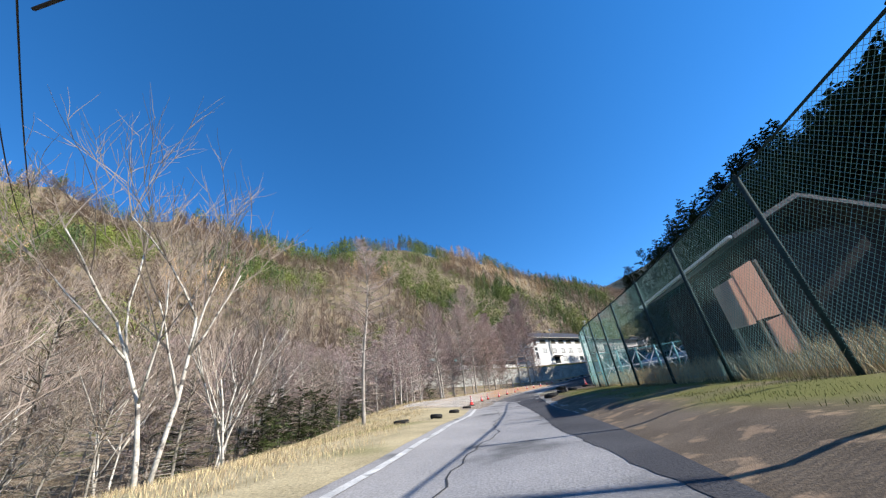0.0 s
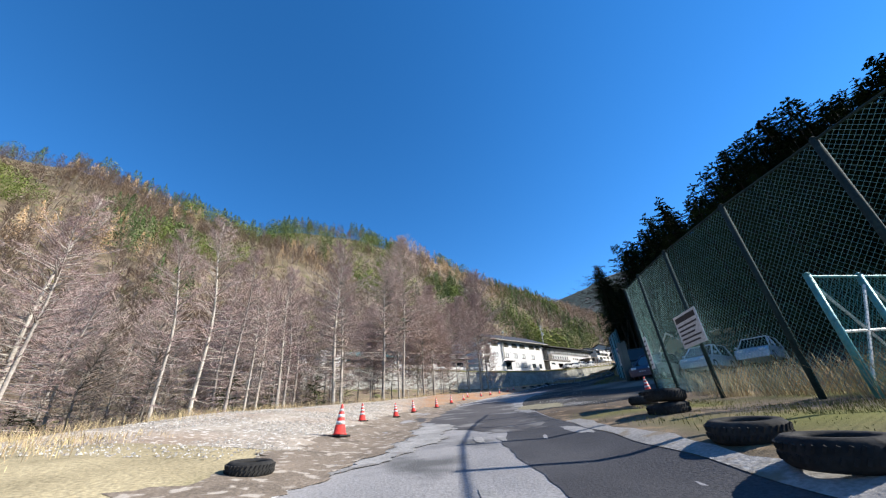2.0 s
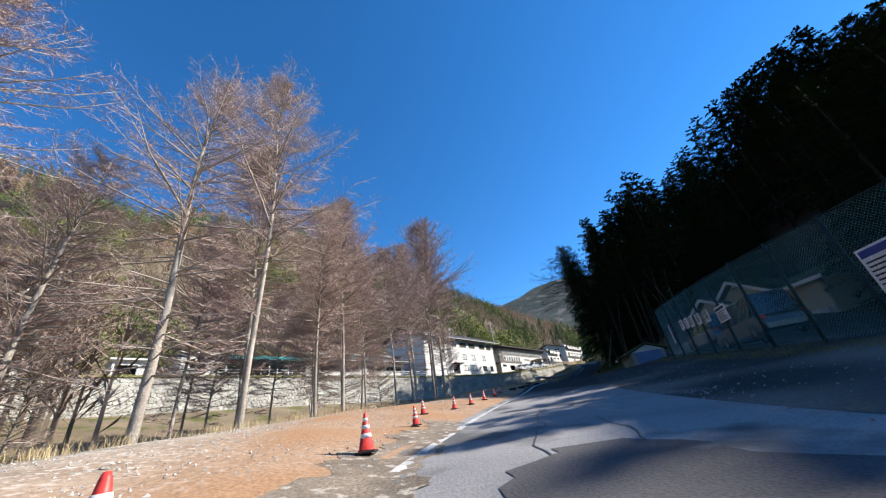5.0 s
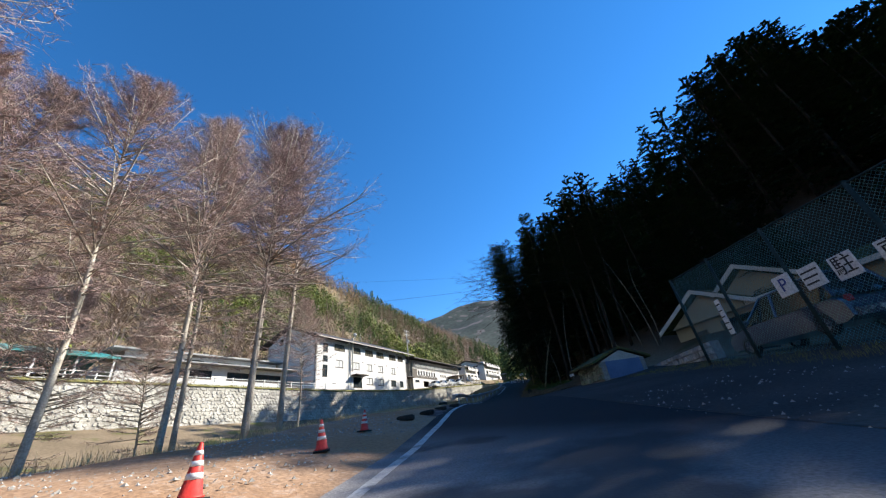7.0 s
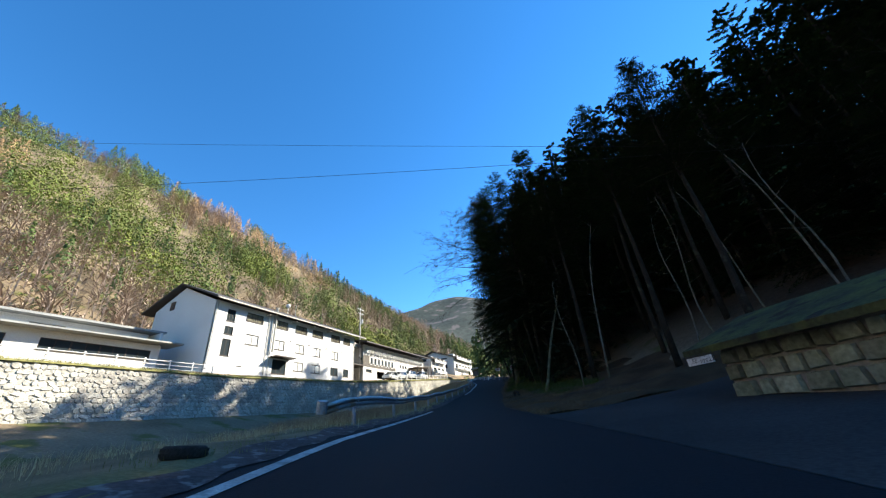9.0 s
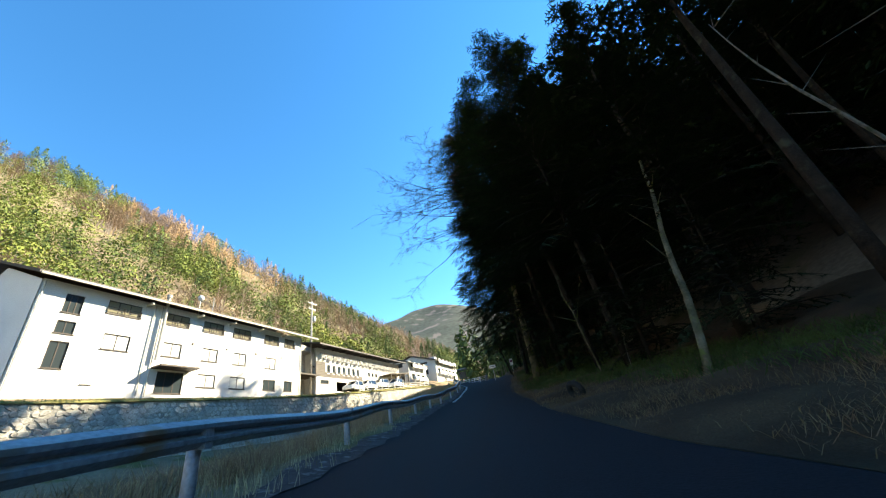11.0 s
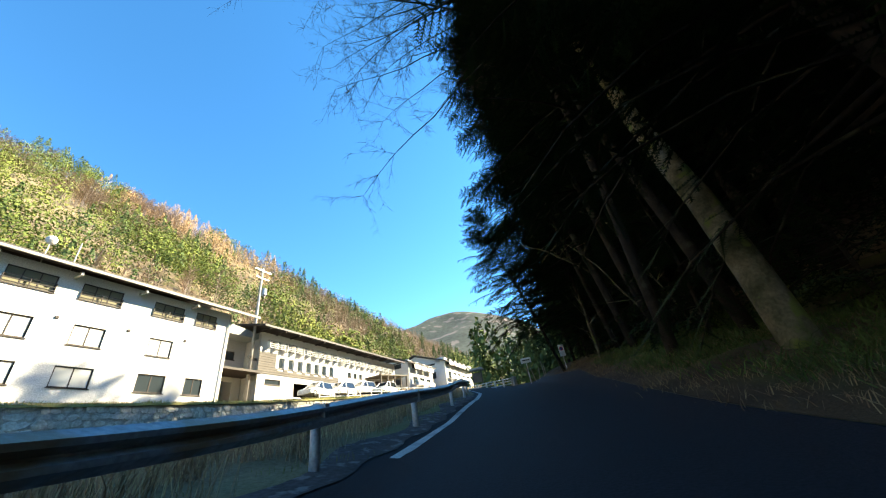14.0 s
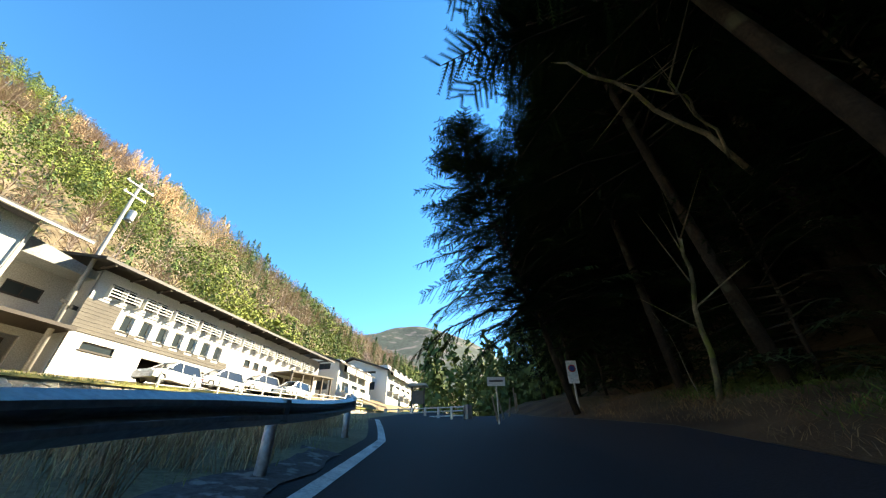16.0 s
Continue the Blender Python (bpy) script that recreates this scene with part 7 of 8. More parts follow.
# dense conifers behind the cottage
for x in np.arange(48.5, 64, 2.1):
    for y in np.arange(37, 48, 2.1):
        px, py = float(x) + rf.uniform(-0.6, 0.6), float(y) + rf.uniform(-0.6, 0.6)
        ground_z = float(heights([(px, py)])[0])
        top_z = 4.0 + 0.69 * (px - 14.5) + (5 if py + 0.213 * px > 53 else 0)
        if clear_of(px, py, 1.3) and top_z - ground_z > 5:
            put_fir(Vector((px, py, 0)), FARFIRS[1], min(24, top_z - ground_z) / 18)
tries, total_firs = 0, len(firs) + 140
while len(firs) < total_firs and tries < 6000:
    tries += 1
    s, o = rng.uniform(24, 150), rng.triangular(6, 75, 14)
    if s < 34 and o < 34:
        continue
    if s < 70 and o < 19:
        continue
    if 66 < s < 77 and o < 20:
        continue
    p = at(s, o)
    if 31 < p.x < 47 and 42 < p.y < 58:
        continue
    if p.y + 0.213 * p.x < 54:
        continue
    if clear_of(p.x, p.y, 2.6 + 0.022 * o):
        put_fir(p, rng.choice(FIRS if o < 11 else FARFIRS), rng.uniform(0.85, 1.15) * (1.25 if 104 < s < 120 and 7 < o < 34 else 1.4 if s > 104 and 7 < o < 34 else 0.95))

# a few bare larches and thin pale trunks along the conifers' edge
def limbed_meshes(seed, height, reach, count, low, toward):
    """A tall bare tree whose long wandering limbs carry sprays of fine, drooping twigs, longest to the open side."""
    r = random.Random(seed)
    trunk, crown = Builder(), Builder()
    stem = [Vector((0.15 * math.sin(k * 0.9), 0.12 * math.cos(k * 1.1), height * k / 10 - (0.5 if k == 0 else 0))) for k in range(11)]
    trunk.path(stem, [0.13 * (1 - k / 10.5) + 0.012 for k in range(11)], 9)

    def wander(p, d, length, steps, bend):
        pts = [p]
        for k in range(steps):
            d = (d + Vector((r.uniform(-bend, bend), r.uniform(-bend, bend), r.uniform(-bend, bend) - 0.015))).normalized()
            pts.append(pts[-1] + d * length / steps)
        return pts

    def twig(p, d, length):
        q = p + d * length * 0.5 + Vector((0, 0, r.uniform(-0.05, 0.05)))
        e = q + (d + Vector((r.uniform(-0.5, 0.5), r.uniform(-0.5, 0.5), r.uniform(-0.7, 0.1)))).normalized() * length * 0.55
        side = d.cross(Vector((r.uniform(-1, 1), r.uniform(-1, 1), 0.5))).normalized() * 0.0045
        crown.add([p - side, p + side, q - side * 0.8, q + side * 0.8, e], [(0, 1, 3, 2), (2, 3, 4)])
    for k in range(count):
        t = low + (0.98 - low) * (k + r.random()) / count
        az = toward + r.gauss(0, 0.7)
        length = reach * min(1.0, 2.6 * (1.02 - t) + 0.1) * r.uniform(0.6, 1.05) * (0.55 + 0.45 * max(0.0, math.cos(az - toward)))
        d = Vector((math.cos(az), math.sin(az), r.uniform(-0.05, 0.35))).normalized()
        limb = wander(stem[int(t * 10)].lerp(stem[min(10, int(t * 10) + 1)], t * 10 % 1), d, length, 8, 0.16)
        trunk.path(limb, [(0.010 + 0.0042 * length) * (1 - 0.108 * j) for j in range(9)], 5)
        for j in range(14):
            i = r.choice((2, 3, 4, 5, 5, 6, 6, 7, 7, 8, 8))
            along = (limb[i] - limb[i - 1]).normalized()
            side = along.cross(Vector((0, 0, 1))).normalized() * r.choice((-1, 1))
            spray = wander(limb[i], (along * r.uniform(0.2, 0.9) + side * r.uniform(0.3, 1.0) + Vector((0, 0, r.uniform(-0.3, 0.3)))).normalized(), length * r.uniform(0.12, 0.26), 4, 0.22)
            crown.path(spray, [0.008, 0.007, 0.006, 0.004, 0.003], 3)
            for m in range(20):
                i2 = r.randint(1, 4)
                a2 = (spray[i2] - spray[i2 - 1]).normalized()
                s2 = a2.cross(Vector((0, 0, 1))).normalized() * r.choice((-1, 1))
                twig(spray[i2 - 1].lerp(spray[i2], r.random()), (a2 * r.uniform(0.3, 1) + s2 * r.uniform(0.2, 1) + Vector((0, 0, r.uniform(-0.5, 0.3)))).normalized(), r.uniform(0.2, 0.6))
    # Near-black fir bark on this larch paints its trunk as a silhouette too.
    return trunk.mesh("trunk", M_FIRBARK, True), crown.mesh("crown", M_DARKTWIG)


open_side = at(109.6, 0) - at(109.6, 1)
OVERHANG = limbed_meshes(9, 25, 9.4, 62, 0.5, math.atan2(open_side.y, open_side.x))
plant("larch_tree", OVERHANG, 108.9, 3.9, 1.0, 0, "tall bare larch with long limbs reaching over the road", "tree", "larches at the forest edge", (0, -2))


def leaning_trunk(p, q, r, label):
    """A mossy trunk leaning out from the bank, with a few dead limbs."""
    p, q = Vector(p), Vector(q)
    t = thing("leaning_tree", Matrix.Identity(4), label, "tree", "leaning trunks")
    pts = [p.lerp(q, k / 8) + Vector((0.05 * math.sin(k * 2.1), 0.05 * math.cos(k * 1.7), 0.25 * math.sin(k * math.pi / 8))) for k in range(9)]
    part("trunk", Builder().path(pts, [r * (1 - 0.06 * k) for k in range(9)], 10), M_MOSSBARK, t, smooth=True)
    rr = random.Random(int(p.x * 10))
    for k in range(7):
        b0 = pts[rr.randint(3, 8)]
        part("limb", Builder().spike(b0, b0 + Vector((rr.uniform(-1, 1), rr.uniform(-1, 1), rr.uniform(0, 1.2))) * 1.3, 0.02), M_MOSSBARK, t)


leaning_trunk(at(105.6, 4.1, -0.4), at(107.6, 4.5, 11), 0.24, "thick mossy trunk leaning over the road")
leaning_trunk(at(88.9, 4.0, -0.3), at(91.3, 6.9, 6.0), 0.085, "mossy pale trunk leaning along the bank")
leaning_trunk((46.94, 74.48, 7.5), (45.55, 74.2, 10.7), 0.035, "thin pale trunk leaning from the bank")
leaning_trunk((59.4, 85.4, 10.2), (58.4, 87.0, 14.6), 0.034, "dead pale limb leaning from the bank")
leaning_trunk((59.8, 84.8, 10.4), (58.6, 85.6, 15.2), 0.03, "dead pale limb leaning from the bank")
leaning_trunk((61.65, 88.1, 14.4), (59.0, 89.7, 16.4), 0.05, "dead mossy limb hanging from the conifers")
leaning_trunk((61.2, 88.3, 14.6), (59.7, 88.6, 15.3), 0.025, "dead mossy limb hanging from the conifers")
leaning_trunk((62.9, 90.05, 11.0), (62.0, 89.5, 13.9), 0.055, "slim mossy trunk on the bank")
THIN = Builder().path([(0.16 * math.sin(k * 0.8), 0.035 * k * k * 0.5, 7.5 * k / 8 - 0.3) for k in range(9)], [0.045 * (1 - k / 10) for k in range(9)], 6)
rt = random.Random(2)
for k in range(8):
    u = rt.uniform(3, 8)
    foot = Vector((0.16 * math.sin(u * 0.8), 0.0175 * u * u, 7.5 * u / 8 - 0.3))
    THIN.spike(foot, foot + Vector((rt.uniform(-1, 1), rt.uniform(-1, 1), rt.uniform(0.2, 0.9))), 0.012)
THIN = THIN.mesh("trunk", M_SLIMBARK, True)
for s, o, k in ((83.6, 10.1, 1.0), (83.1, 10.7, 0.95), (81.6, 12.0, 0.9), (78.4, 11.9, 1.1), (78.7, 12.3, 1.0), (85.2, 6.5, 1.2), (85.5, 5.3, 0.8), (93.3, 4.8, 0.22), (119.4, 4.4, 0.26), (115.1, 4.3, 0.2)):
    p = at(s, o, -0.05)
    t = thing("thin_tree", Matrix.Translation(p) @ pose(0, 0, 0, rng.uniform(-4, 4), rng.uniform(-5, 3), rng.uniform(0, 360)) @ Matrix.Scale(k, 4), "thin pale bare trunk among dark conifers", "tree", "thin pale trunks")
    part("trunk", THIN, None, t)


for a, n, v, sc in ((92, 14, 1, 1.0), (96, 16, 0, 1.0), (103, 13, 1, 0.9)):
    p = front(a, n, 0)
    plant("larch_tree", LARCHES[v], 0, 0, sc, 40 * v + a, "bare larch beyond the white lodges", "tree", "larches beyond the lodge", (2, -2), xy=(p.x, p.y))


# ---- far woods on the slopes: small crowns, too many to count ----
def woods(name, mat, label, chooser, seed, kind_of, tris=110, flake=1.0, grow=1.0):
    """Small crowns of leaf clumps, or bare stems with fine branches, joined into one."""
    r = np.random.RandomState(seed)
    an = np.array(list(chooser(r)))
    xy = CORNER + an[:, :1] * ALONG + an[:, 1:] * BEHIND
    base = np.concatenate([xy, heights(xy)[:, None]], 1)
    n = len(base)
    scale = r.uniform(0.75, 1.3, (n, 1)) * grow
    if kind_of == "bare":
        m = 62
        hgt = 10.0 * scale
        t = r.uniform(0.2, 0.97, (n, m))
        az = r.uniform(0, 2 * math.pi, (n, m))
        ln = 3.0 * scale * (1.15 - t) * r.uniform(0.5, 1.1, (n, m)) + 0.4
        d = np.stack([np.cos(az), np.sin(az), r.uniform(0.2, 0.9, (n, m))], -1) * ln[..., None]
        root = base[:, None, :] + np.stack([0 * t, 0 * t, hgt * t], -1)
        side = np.stack([-np.sin(az), np.cos(az), 0 * az], -1) * (0.09 + 0.09 * r.rand(n, m, 1))
        branch = np.stack([root, root + d * 0.6 + side, root + d], 2).reshape(-1, 3)
        z0 = 0 * scale[:, 0]
        stem = np.stack([base + np.stack([z0 - 0.13, z0, z0], 1), base + np.stack([z0 + 0.13, z0, z0], 1), base + np.stack([z0, z0, hgt[:, 0]], 1)], 1).reshape(-1, 3)
        V = np.concatenate([branch, stem])
    else:
        m = tris
        hgt = (10.5 if kind_of == "cone" else 8.5) * scale
        t = r.uniform(0.06, 1.0, (n, m))
        az = r.uniform(0, 2 * math.pi, (n, m))
        rad = (2.8 * (1.03 - t) if kind_of == "cone" else 3.4 * np.sqrt(np.clip(1 - (2 * t - 0.95) ** 2, 0.05, 1))) * scale * r.uniform(0.72, 1.06, (n, m))
        rad = rad * (1 + 0.16 * np.sin(az * 3 + t * 9 + scale * 40))
        up = 0.45 + 0 * t if kind_of == "cone" else (2 * t - 0.9) * 1.1
        d = np.stack([np.cos(az), np.sin(az), up], -1)
        centre = d / np.linalg.norm(d, axis=-1, keepdims=True)
        d = centre + r.uniform(-0.45, 0.45, (n, m, 3))
        d /= np.linalg.norm(d, axis=-1, keepdims=True)
        outward = d
        c0 = base[:, None, :] + np.stack([np.cos(az) * rad, np.sin(az) * rad, hgt * t], -1)
        u1 = np.cross(d, r.uniform(-1, 1, (n, m, 3)))
        u1 /= np.linalg.norm(u1, axis=-1, keepdims=True) + 1e-6
        u2 = np.cross(d, u1)
        corners = []
        for i in range(3):
            w = 2.094 * i + r.uniform(-0.5, 0.5, (n, m, 1))
            corners.append(c0 + (u1 * np.cos(w) + u2 * np.sin(w)) * (r.uniform(0.3, 0.62, (n, m, 1)) * scale[..., None] * flake))
        V = np.stack(corners, 2).reshape(-1, 3)
    me = bpy.data.meshes.new(name)
    me.from_pydata(V.tolist(), [], np.arange(len(V)).reshape(-1, 3).tolist())
    me.materials.append(mat)
    if kind_of != "bare":
        # crowns shade as rounded masses, not as single flakes
        soft = centre * 0.75 + outward * 0.5
        soft = np.repeat((soft / np.linalg.norm(soft, axis=-1, keepdims=True)).reshape(-1, 3), 3, axis=0)
        me.polygons.foreach_set("use_smooth", np.ones(len(V) // 3, dtype=bool))
        me.normals_split_custom_set_from_vertices(soft.tolist())
    return tagged(new(name, me), label, "woods", kind="stuff")


def patch(a, n, k=0.018, seed=0.0):
    return noise.noise(Vector((a * k, n * k, seed)))


def slope_points(r, count, test):
    out = []
    while count > 0:
        a, n = r.uniform(-230, 330), 21 + 165 * r.rand() ** 1.25
        count -= 1
        if test(a, n):
            out.append((a, n))
    return out


def green(a, n):
    return patch(a, n, 0.024, 23) > 0.15 or (-8 < a < 32 and 60 < n < 140 and patch(a, n, 0.05, 3) > -0.25) or (50 < a < 66 and 45 < n < 80) or (78 < a < 92 and 45 < n < 70)


def rust(a, n):
    return 64 + 0.12 * n < a < 84 + 0.16 * n and n > 62


woods("hill_bare_woods", M_HILLBARE, "bare brown deciduous woods on the valley side", lambda r: slope_points(r, 8200, lambda a, n: not green(a, n) and not rust(a, n) and (patch(a, n, 0.02, 5) < 0.22 or r.rand() < 0.3)), 1, "bare")
woods("hill_larch_woods", M_HILLRUST, "rust-coloured larch woods on the valley side", lambda r: slope_points(r, 5200, lambda a, n: rust(a, n) or (n > 60 and patch(a, n, 0.022, 11) > 0.25 and r.rand() < 0.4)), 2, "cone", 210, 0.42)
woods("hill_green_woods", M_HILLGREEN, "yellow-green evergreen woods on the valley side", lambda r: slope_points(r, 3600, lambda a, n: green(a, n) and not rust(a, n)), 3, "ball", 330, 0.46, 1.15)
woods("hill_conifer_woods", M_HILLDARK, "dark conifers on the valley side", lambda r: slope_points(r, 4200, lambda a, n: not rust(a, n) and (patch(a, n, 0.02, 37) > 0.24 or (n > 150 and r.rand() < 0.12) or (n < 60 and a > -10 and r.rand() < 0.2))), 4, "cone", 260, 0.46, 1.1)


def stream_points(r):
    """Rough bare growth on the valley floor before the first building and across the stream."""
    out = []
    for k in range(520):
        a, n = r.uniform(-150, -50), r.uniform(-30, 26)
        p = CORNER + ALONG * a + BEHIND * n
        s, o = nearest_road(np.array([p[0]]), np.array([p[1]]))
        if o[0] < -17:
            out.append((a, n))
    return out


woods("valley_bare_woods", M_HILLBARE, "bare brown growth on the valley floor", stream_points, 6, "bare")


def head_points(r):
    """Dark conifers where the road bends away beyond the bridge."""
    out = []
    for k in range(1500):
        s, o = r.uniform(136, 300), r.uniform(-34, 60)
        if s < 160 and -16 < o < 5:
            continue
        p = at(s, o)
        q = np.array([p.x, p.y]) - CORNER
        a, n = float(q @ ALONG), float(q @ BEHIND)
        if n < WALL_N - 3:
            out.append((a, n))
    return out


woods("valley_head_conifers", M_HILLDARK, "dark conifers beyond the bridge", head_points, 8, "cone", 80)


# ---- far mountain and the valley's head ----
def mountain(name, centre, radius, height, squash, turn, label):
    nr, na = 40, 72
    V, Fc = [], []
    c, s_ = math.cos(radians(turn)), math.sin(radians(turn))
    for i in range(nr + 1):
        t = i / nr
        for j in range(na):
            az = 2 * math.pi * j / na
            bump = noise.noise(Vector((math.cos(az) * 1.7 * (0.3 + t), math.sin(az) * 1.7 * (0.3 + t), 4.2 + turn)))
            h = height * (0.5 + 0.5 * math.cos(math.pi * t)) ** 1.1 * (1 + 0.22 * bump * min(1, 3 * t)) + height * 0.05 * noise.noise(Vector((math.cos(az) * 6 * t, math.sin(az) * 6 * t, 1.5)))
            x, y = math.cos(az) * radius * t, math.sin(az) * radius * t * squash
            V.append((centre[0] + c * x - s_ * y, centre[1] + s_ * x + c * y, centre[2] + h * (1 if t < 1 else 0)))
    for i in range(nr):
        for j in range(na):
            Fc.append((i * na + j, (i + 1) * na + j, (i + 1) * na + (j + 1) % na, i * na + (j + 1) % na))
    me = bpy.data.meshes.new(name)
    me.from_pydata(V, [], Fc)
    me.materials.append(M_MOUNTAIN)
    me.shade_smooth()
    tagged(new(name, me), label, "mountain", kind="structure")


mountain("mountain", (1010, 1290, 20), 1150, 505, 0.9, 20, "far rounded mountain with bare and wooded patches")


# ---- grass, brush ----
def blades(name, mat, spots_, count_each, height, width, label, seed, spread=0.16, droop=0.3):
    r = np.random.RandomState(seed)
    V, Fc = [], []
    for x, y, z in spots_:
        for k in range(count_each):
            bx, by = x + r.normal(0, spread), y + r.normal(0, spread)
            az, h = r.uniform(0, 2 * math.pi), height * r.uniform(0.5, 1.25)
            lx, ly = r.normal(0, droop) * h, r.normal(0, droop) * h
            wx, wy = math.cos(az) * width, math.sin(az) * width
            mx, my = bx + lx * 0.45, by + ly * 0.45
            c = len(V)
            V += [(bx - wx, by - wy, z - 0.02), (bx + wx, by + wy, z - 0.02), (mx + wx * 0.75, my + wy * 0.75, z + h * 0.6), (mx - wx * 0.75, my - wy * 0.75, z + h * 0.6), (bx + lx * 1.2, by + ly * 1.2, z + h * (1.0 if r.rand() < 0.7 else 0.8))]
            Fc += [(c, c + 1, c + 2, c + 3), (c + 3, c + 2, c + 4)]
    me = bpy.data.meshes.new(name)
    me.from_pydata(V, [], Fc)
    me.materials.append(mat)
    return tagged(new(name, me), label, "grass", kind="stuff")


def scatter(seed, count, s0, s1, o0, o1, keep=None):
    r = random.Random(seed)
    out = []
    for k in range(count):
        s, o = r.uniform(s0, s1), r.uniform(o0, o1)
        if keep is None or keep(s, o, r):
            out.append(tuple(at(s, o)))
    return out


blades("verge_grass", M_STRAW, scatter(1, 3300, -8, 25, -8.5, -2.5, lambda s, o, r: o < -2.9 - 0.9 * r.random() - 0.09 * max(0, s - 8)), 11, 0.13, 0.0038, "bleached dry grass on the verge", 1)
blades("lot_edge_grass", M_STRAW, scatter(2, 900, 24, 68, -9.4, -6.4), 15, 0.26, 0.0035, "dry grass along the lay-by's edge", 2)
blades("rail_grass", M_STRAW, scatter(3, 1900, 66, 124, -8.0, -2.6, lambda s, o, r: o < float(np.interp(s, *RAIL_O)) + 0.3 if s > 75 else o < -4), 15, 0.2, 0.0034, "tall dry grass below the guardrail", 3)
blades("rail_green_grass", M_MOSSGRASS, scatter(4, 320, 70, 122, -3.6, -1.7, lambda s, o, r: o < float(np.interp(s, *LINE_O)) - 0.5), 14, 0.07, 0.003, "short green grass along the guardrail", 4)
blades("fence_reeds", M_STRAW, scatter(5, 620, 6, 29, 5.3, 8.4, lambda s, o, r: o > float(np.interp(s, *FENCE1_O)) + 0.25), 18, 0.7, 0.006, "tall dry reeds behind the fence", 5, 0.22)
blades("fence_grass", M_MOSSGRASS, scatter(6, 2300, -2, 27, 3.0, 6.4, lambda s, o, r: o > 3.0 + 0.5 * r.random()), 12, 0.032, 0.0035, "short mossy grass below the fence", 6)
blades("apron_grass", M_MOSSGRASS, scatter(7, 500, 46, 70, 6.6, 8.6), 10, 0.1, 0.004, "low weeds along the fence foot", 7)
blades("bank_grass", M_FERN, scatter(8, 2400, 99, 121, 2.7, 7.5, lambda s, o, r: o > float(np.interp(s, *EDGE_R)) + 0.7 + (0.8 if s > 116 else 0)), 12, 0.17, 0.008, "green bank growth under the conifers", 8, 0.2, 1.1)
blades("bank_ferns", M_FERN, scatter(12, 700, 86, 101, 4.0, 6.5), 12, 0.22, 0.008, "low green undergrowth at the foot of the conifers", 12, 0.2, 0.9)
blades("bank_litter", M_LITTER, scatter(9, 3600, 78, 124, 1.9, 5.5, lambda s, o, r: o > float(np.interp(s, *EDGE_R)) + 0.15), 10, 0.09, 0.004, "dry grass and litter on the forest bank", 9, 0.2, 1.2)


def brush_points():
    r = random.Random(61)
    out = []
    for k in range(800):
        s, o = r.uniform(-8, 44), -r.triangular(8.5, 30, 11)
        p = at(s, o)
        p.z = float(heights([(p.x, p.y)])[0])
        out.append(tuple(p))
    return out


blades("stream_brush", M_PALETWIG, brush_points(), 16, 0.6, 0.007, "tangle of bare brown brush along the stream", 31, 0.5)


def wall_grass_points():
    r = random.Random(44)
    out = []
    for k in range(2600):
        a, n = r.uniform(-56, 60), WALL_N + r.uniform(-0.05, 0.9)
        out.append(tuple(front(a, n, float(wall_top(a)) + 0.1)))
    return out


blades("wall_top_grass", M_WALLGRASS, wall_grass_points(), 9, 0.2, 0.012, "yellow-green grass growing along the river wall's top", 14, 0.18)
blades("rail_plumes", M_PLUME, scatter(15, 1700, 78, 121, -6.4, -2.2, lambda s, o, r: o < float(np.interp(s, *RAIL_O)) - 0.25), 26, 0.40, 0.0045, "feathery tan grass behind the guardrail", 15, 0.10)


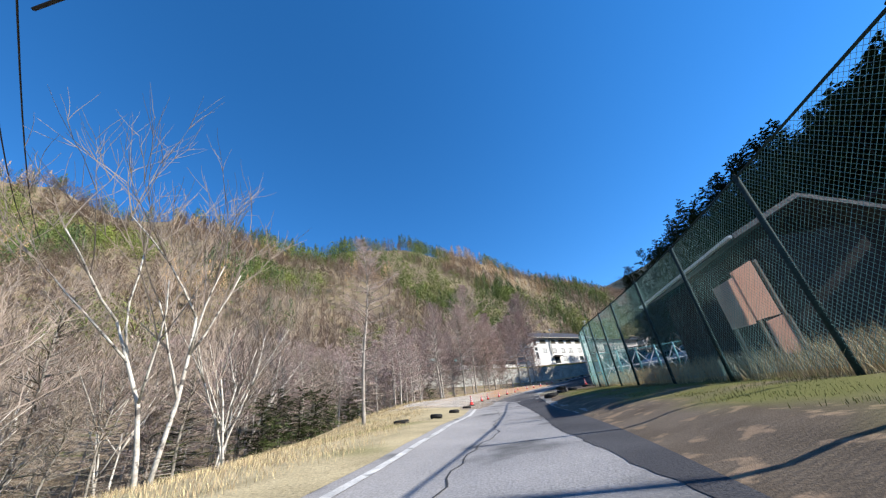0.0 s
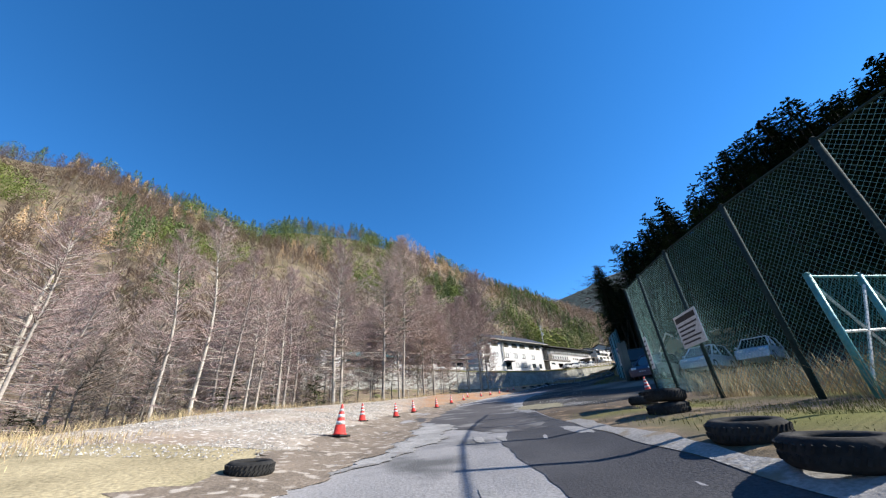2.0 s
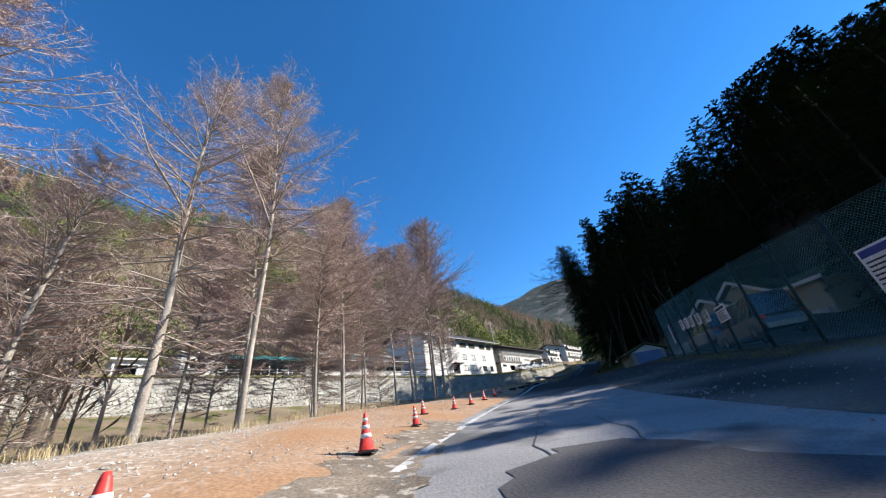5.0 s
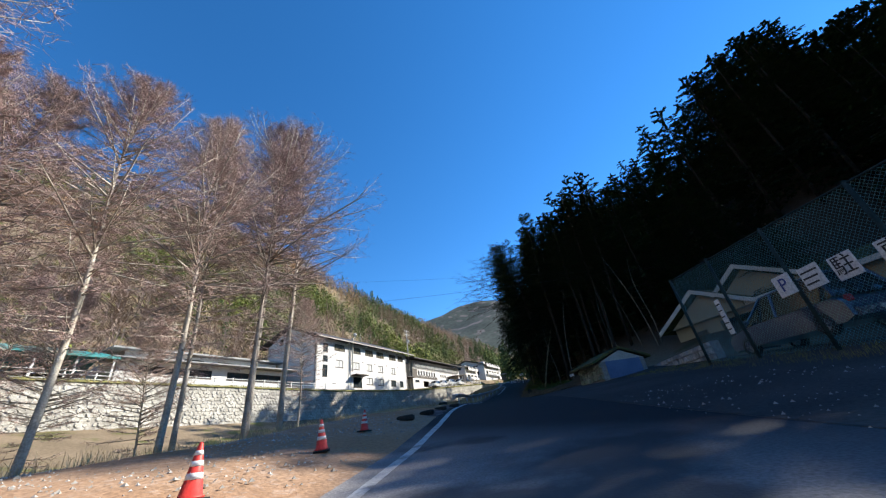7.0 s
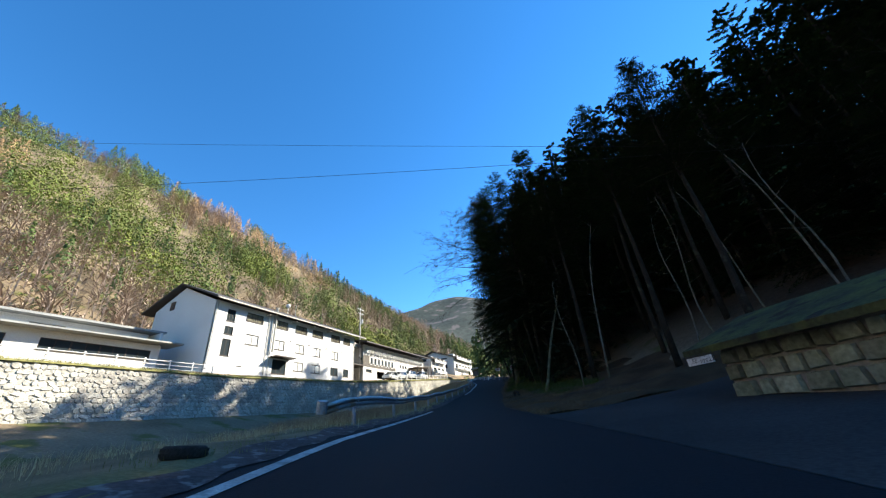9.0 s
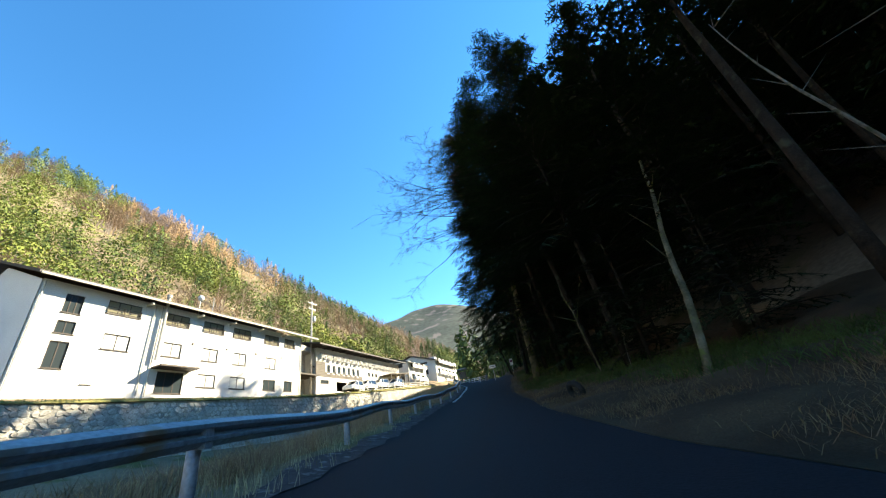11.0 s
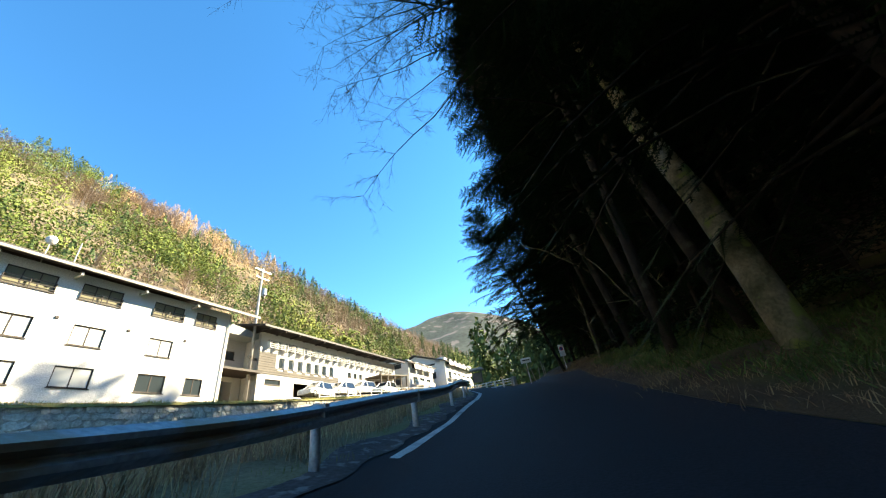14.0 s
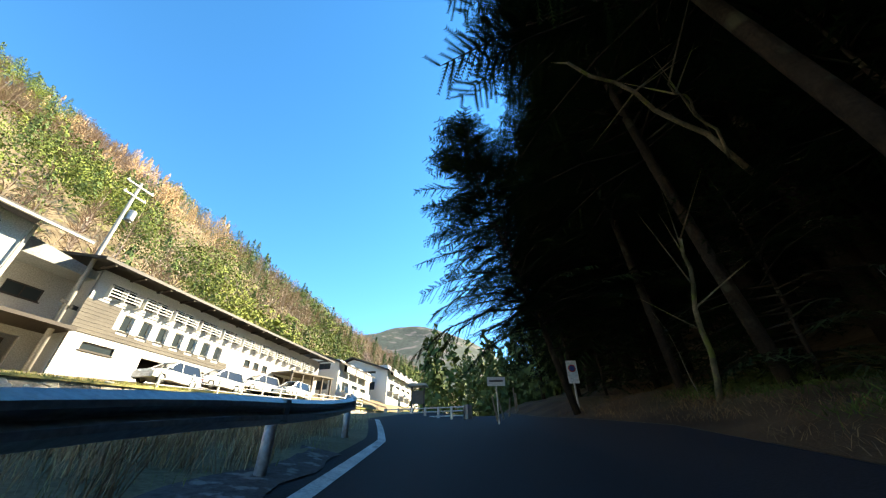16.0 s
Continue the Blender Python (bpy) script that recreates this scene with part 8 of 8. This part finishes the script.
def stones_on_lot():
    r = np.random.RandomState(12)
    V, Fc = [], []
    for k in range(5200):
        s, o = r.uniform(23, 62), -1.7 - 5.2 * r.rand()
        if k > 4200:
            s, o = r.uniform(28, 60), r.uniform(2.6, 6)
        p, q = at(s, o), 0.012 + 0.022 * r.rand() ** 3
        c = len(V)
        V += [(p.x + q * r.uniform(0.7, 1.3), p.y, p.z), (p.x - q * 0.6, p.y + q * r.uniform(0.7, 1.2), p.z), (p.x - q * 0.6, p.y - q * r.uniform(0.7, 1.2), p.z), (p.x + q * 0.2, p.y + q * 0.1, p.z + q * 1.1)]
        Fc += [(c, c + 1, c + 3), (c + 1, c + 2, c + 3), (c + 2, c, c + 3)]
    me = bpy.data.meshes.new("gravel_stones")
    me.from_pydata(V, [], Fc)
    me.materials.append(M_CONCRETE)
    tagged(new("gravel_stones", me), "loose pale gravel on the lay-by", "gravel", kind="stuff")


stones_on_lot()


# ---- stones of the river wall ----
def wall_stones():
    r = random.Random(77)
    meshes = []
    for k in range(14):
        w, h = r.uniform(0.26, 0.62), r.uniform(0.24, 0.44)
        turn = r.uniform(0, 1)
        c = [(w / 2 * math.cos(1.047 * (i + turn)) * r.uniform(0.85, 1.2), h / 2 * math.sin(1.047 * (i + turn)) * r.uniform(0.85, 1.25)) for i in range(6)]
        v = [(x, 0.0, z) for x, z in c] + [(x * 0.8, -0.02 - 0.035 * r.random(), z * 0.8) for x, z in c]
        meshes.append(Builder().add(v, [(6, 7, 8, 9, 10, 11)] + [(i, (i + 1) % 6, 6 + (i + 1) % 6, 6 + i) for i in range(6)]).mesh("stone", M_STONE))
    rest = Builder()
    single = 0
    a = -56.0
    cols = np.arange(-56, 90, 0.46)
    for a in cols:
        top, foot = float(wall_top(a)), float(wall_foot(a)) - 0.9
        z = foot
        k = 0
        while z < top - 0.2:
            t = (z - foot) / (top - foot)
            m = Matrix.Translation(front(a + (0.23 if k % 2 else 0) + r.uniform(-0.11, 0.11), WALL_N - 0.25 + 0.35 * t, z + 0.17 + r.uniform(-0.06, 0.06))) @ pose(0, 0, 0, -4, r.uniform(-30, 30), FRONT_TURN) @ Matrix.Scale(r.uniform(0.92, 1.22), 4)
            me = r.choice(meshes)
            if -12 < a < 4 and z > foot + 1.8 and single < 290:
                part("stone", me, None, WALL).matrix_world = m
                single += 1
            else:
                rest.add([m @ v.co for v in me.vertices], [tuple(q.vertices) for q in me.polygons])
            z += 0.34
            k += 1
    tagged(part("stones", rest, M_STONE, WALL), kind="stuff")


wall_stones()
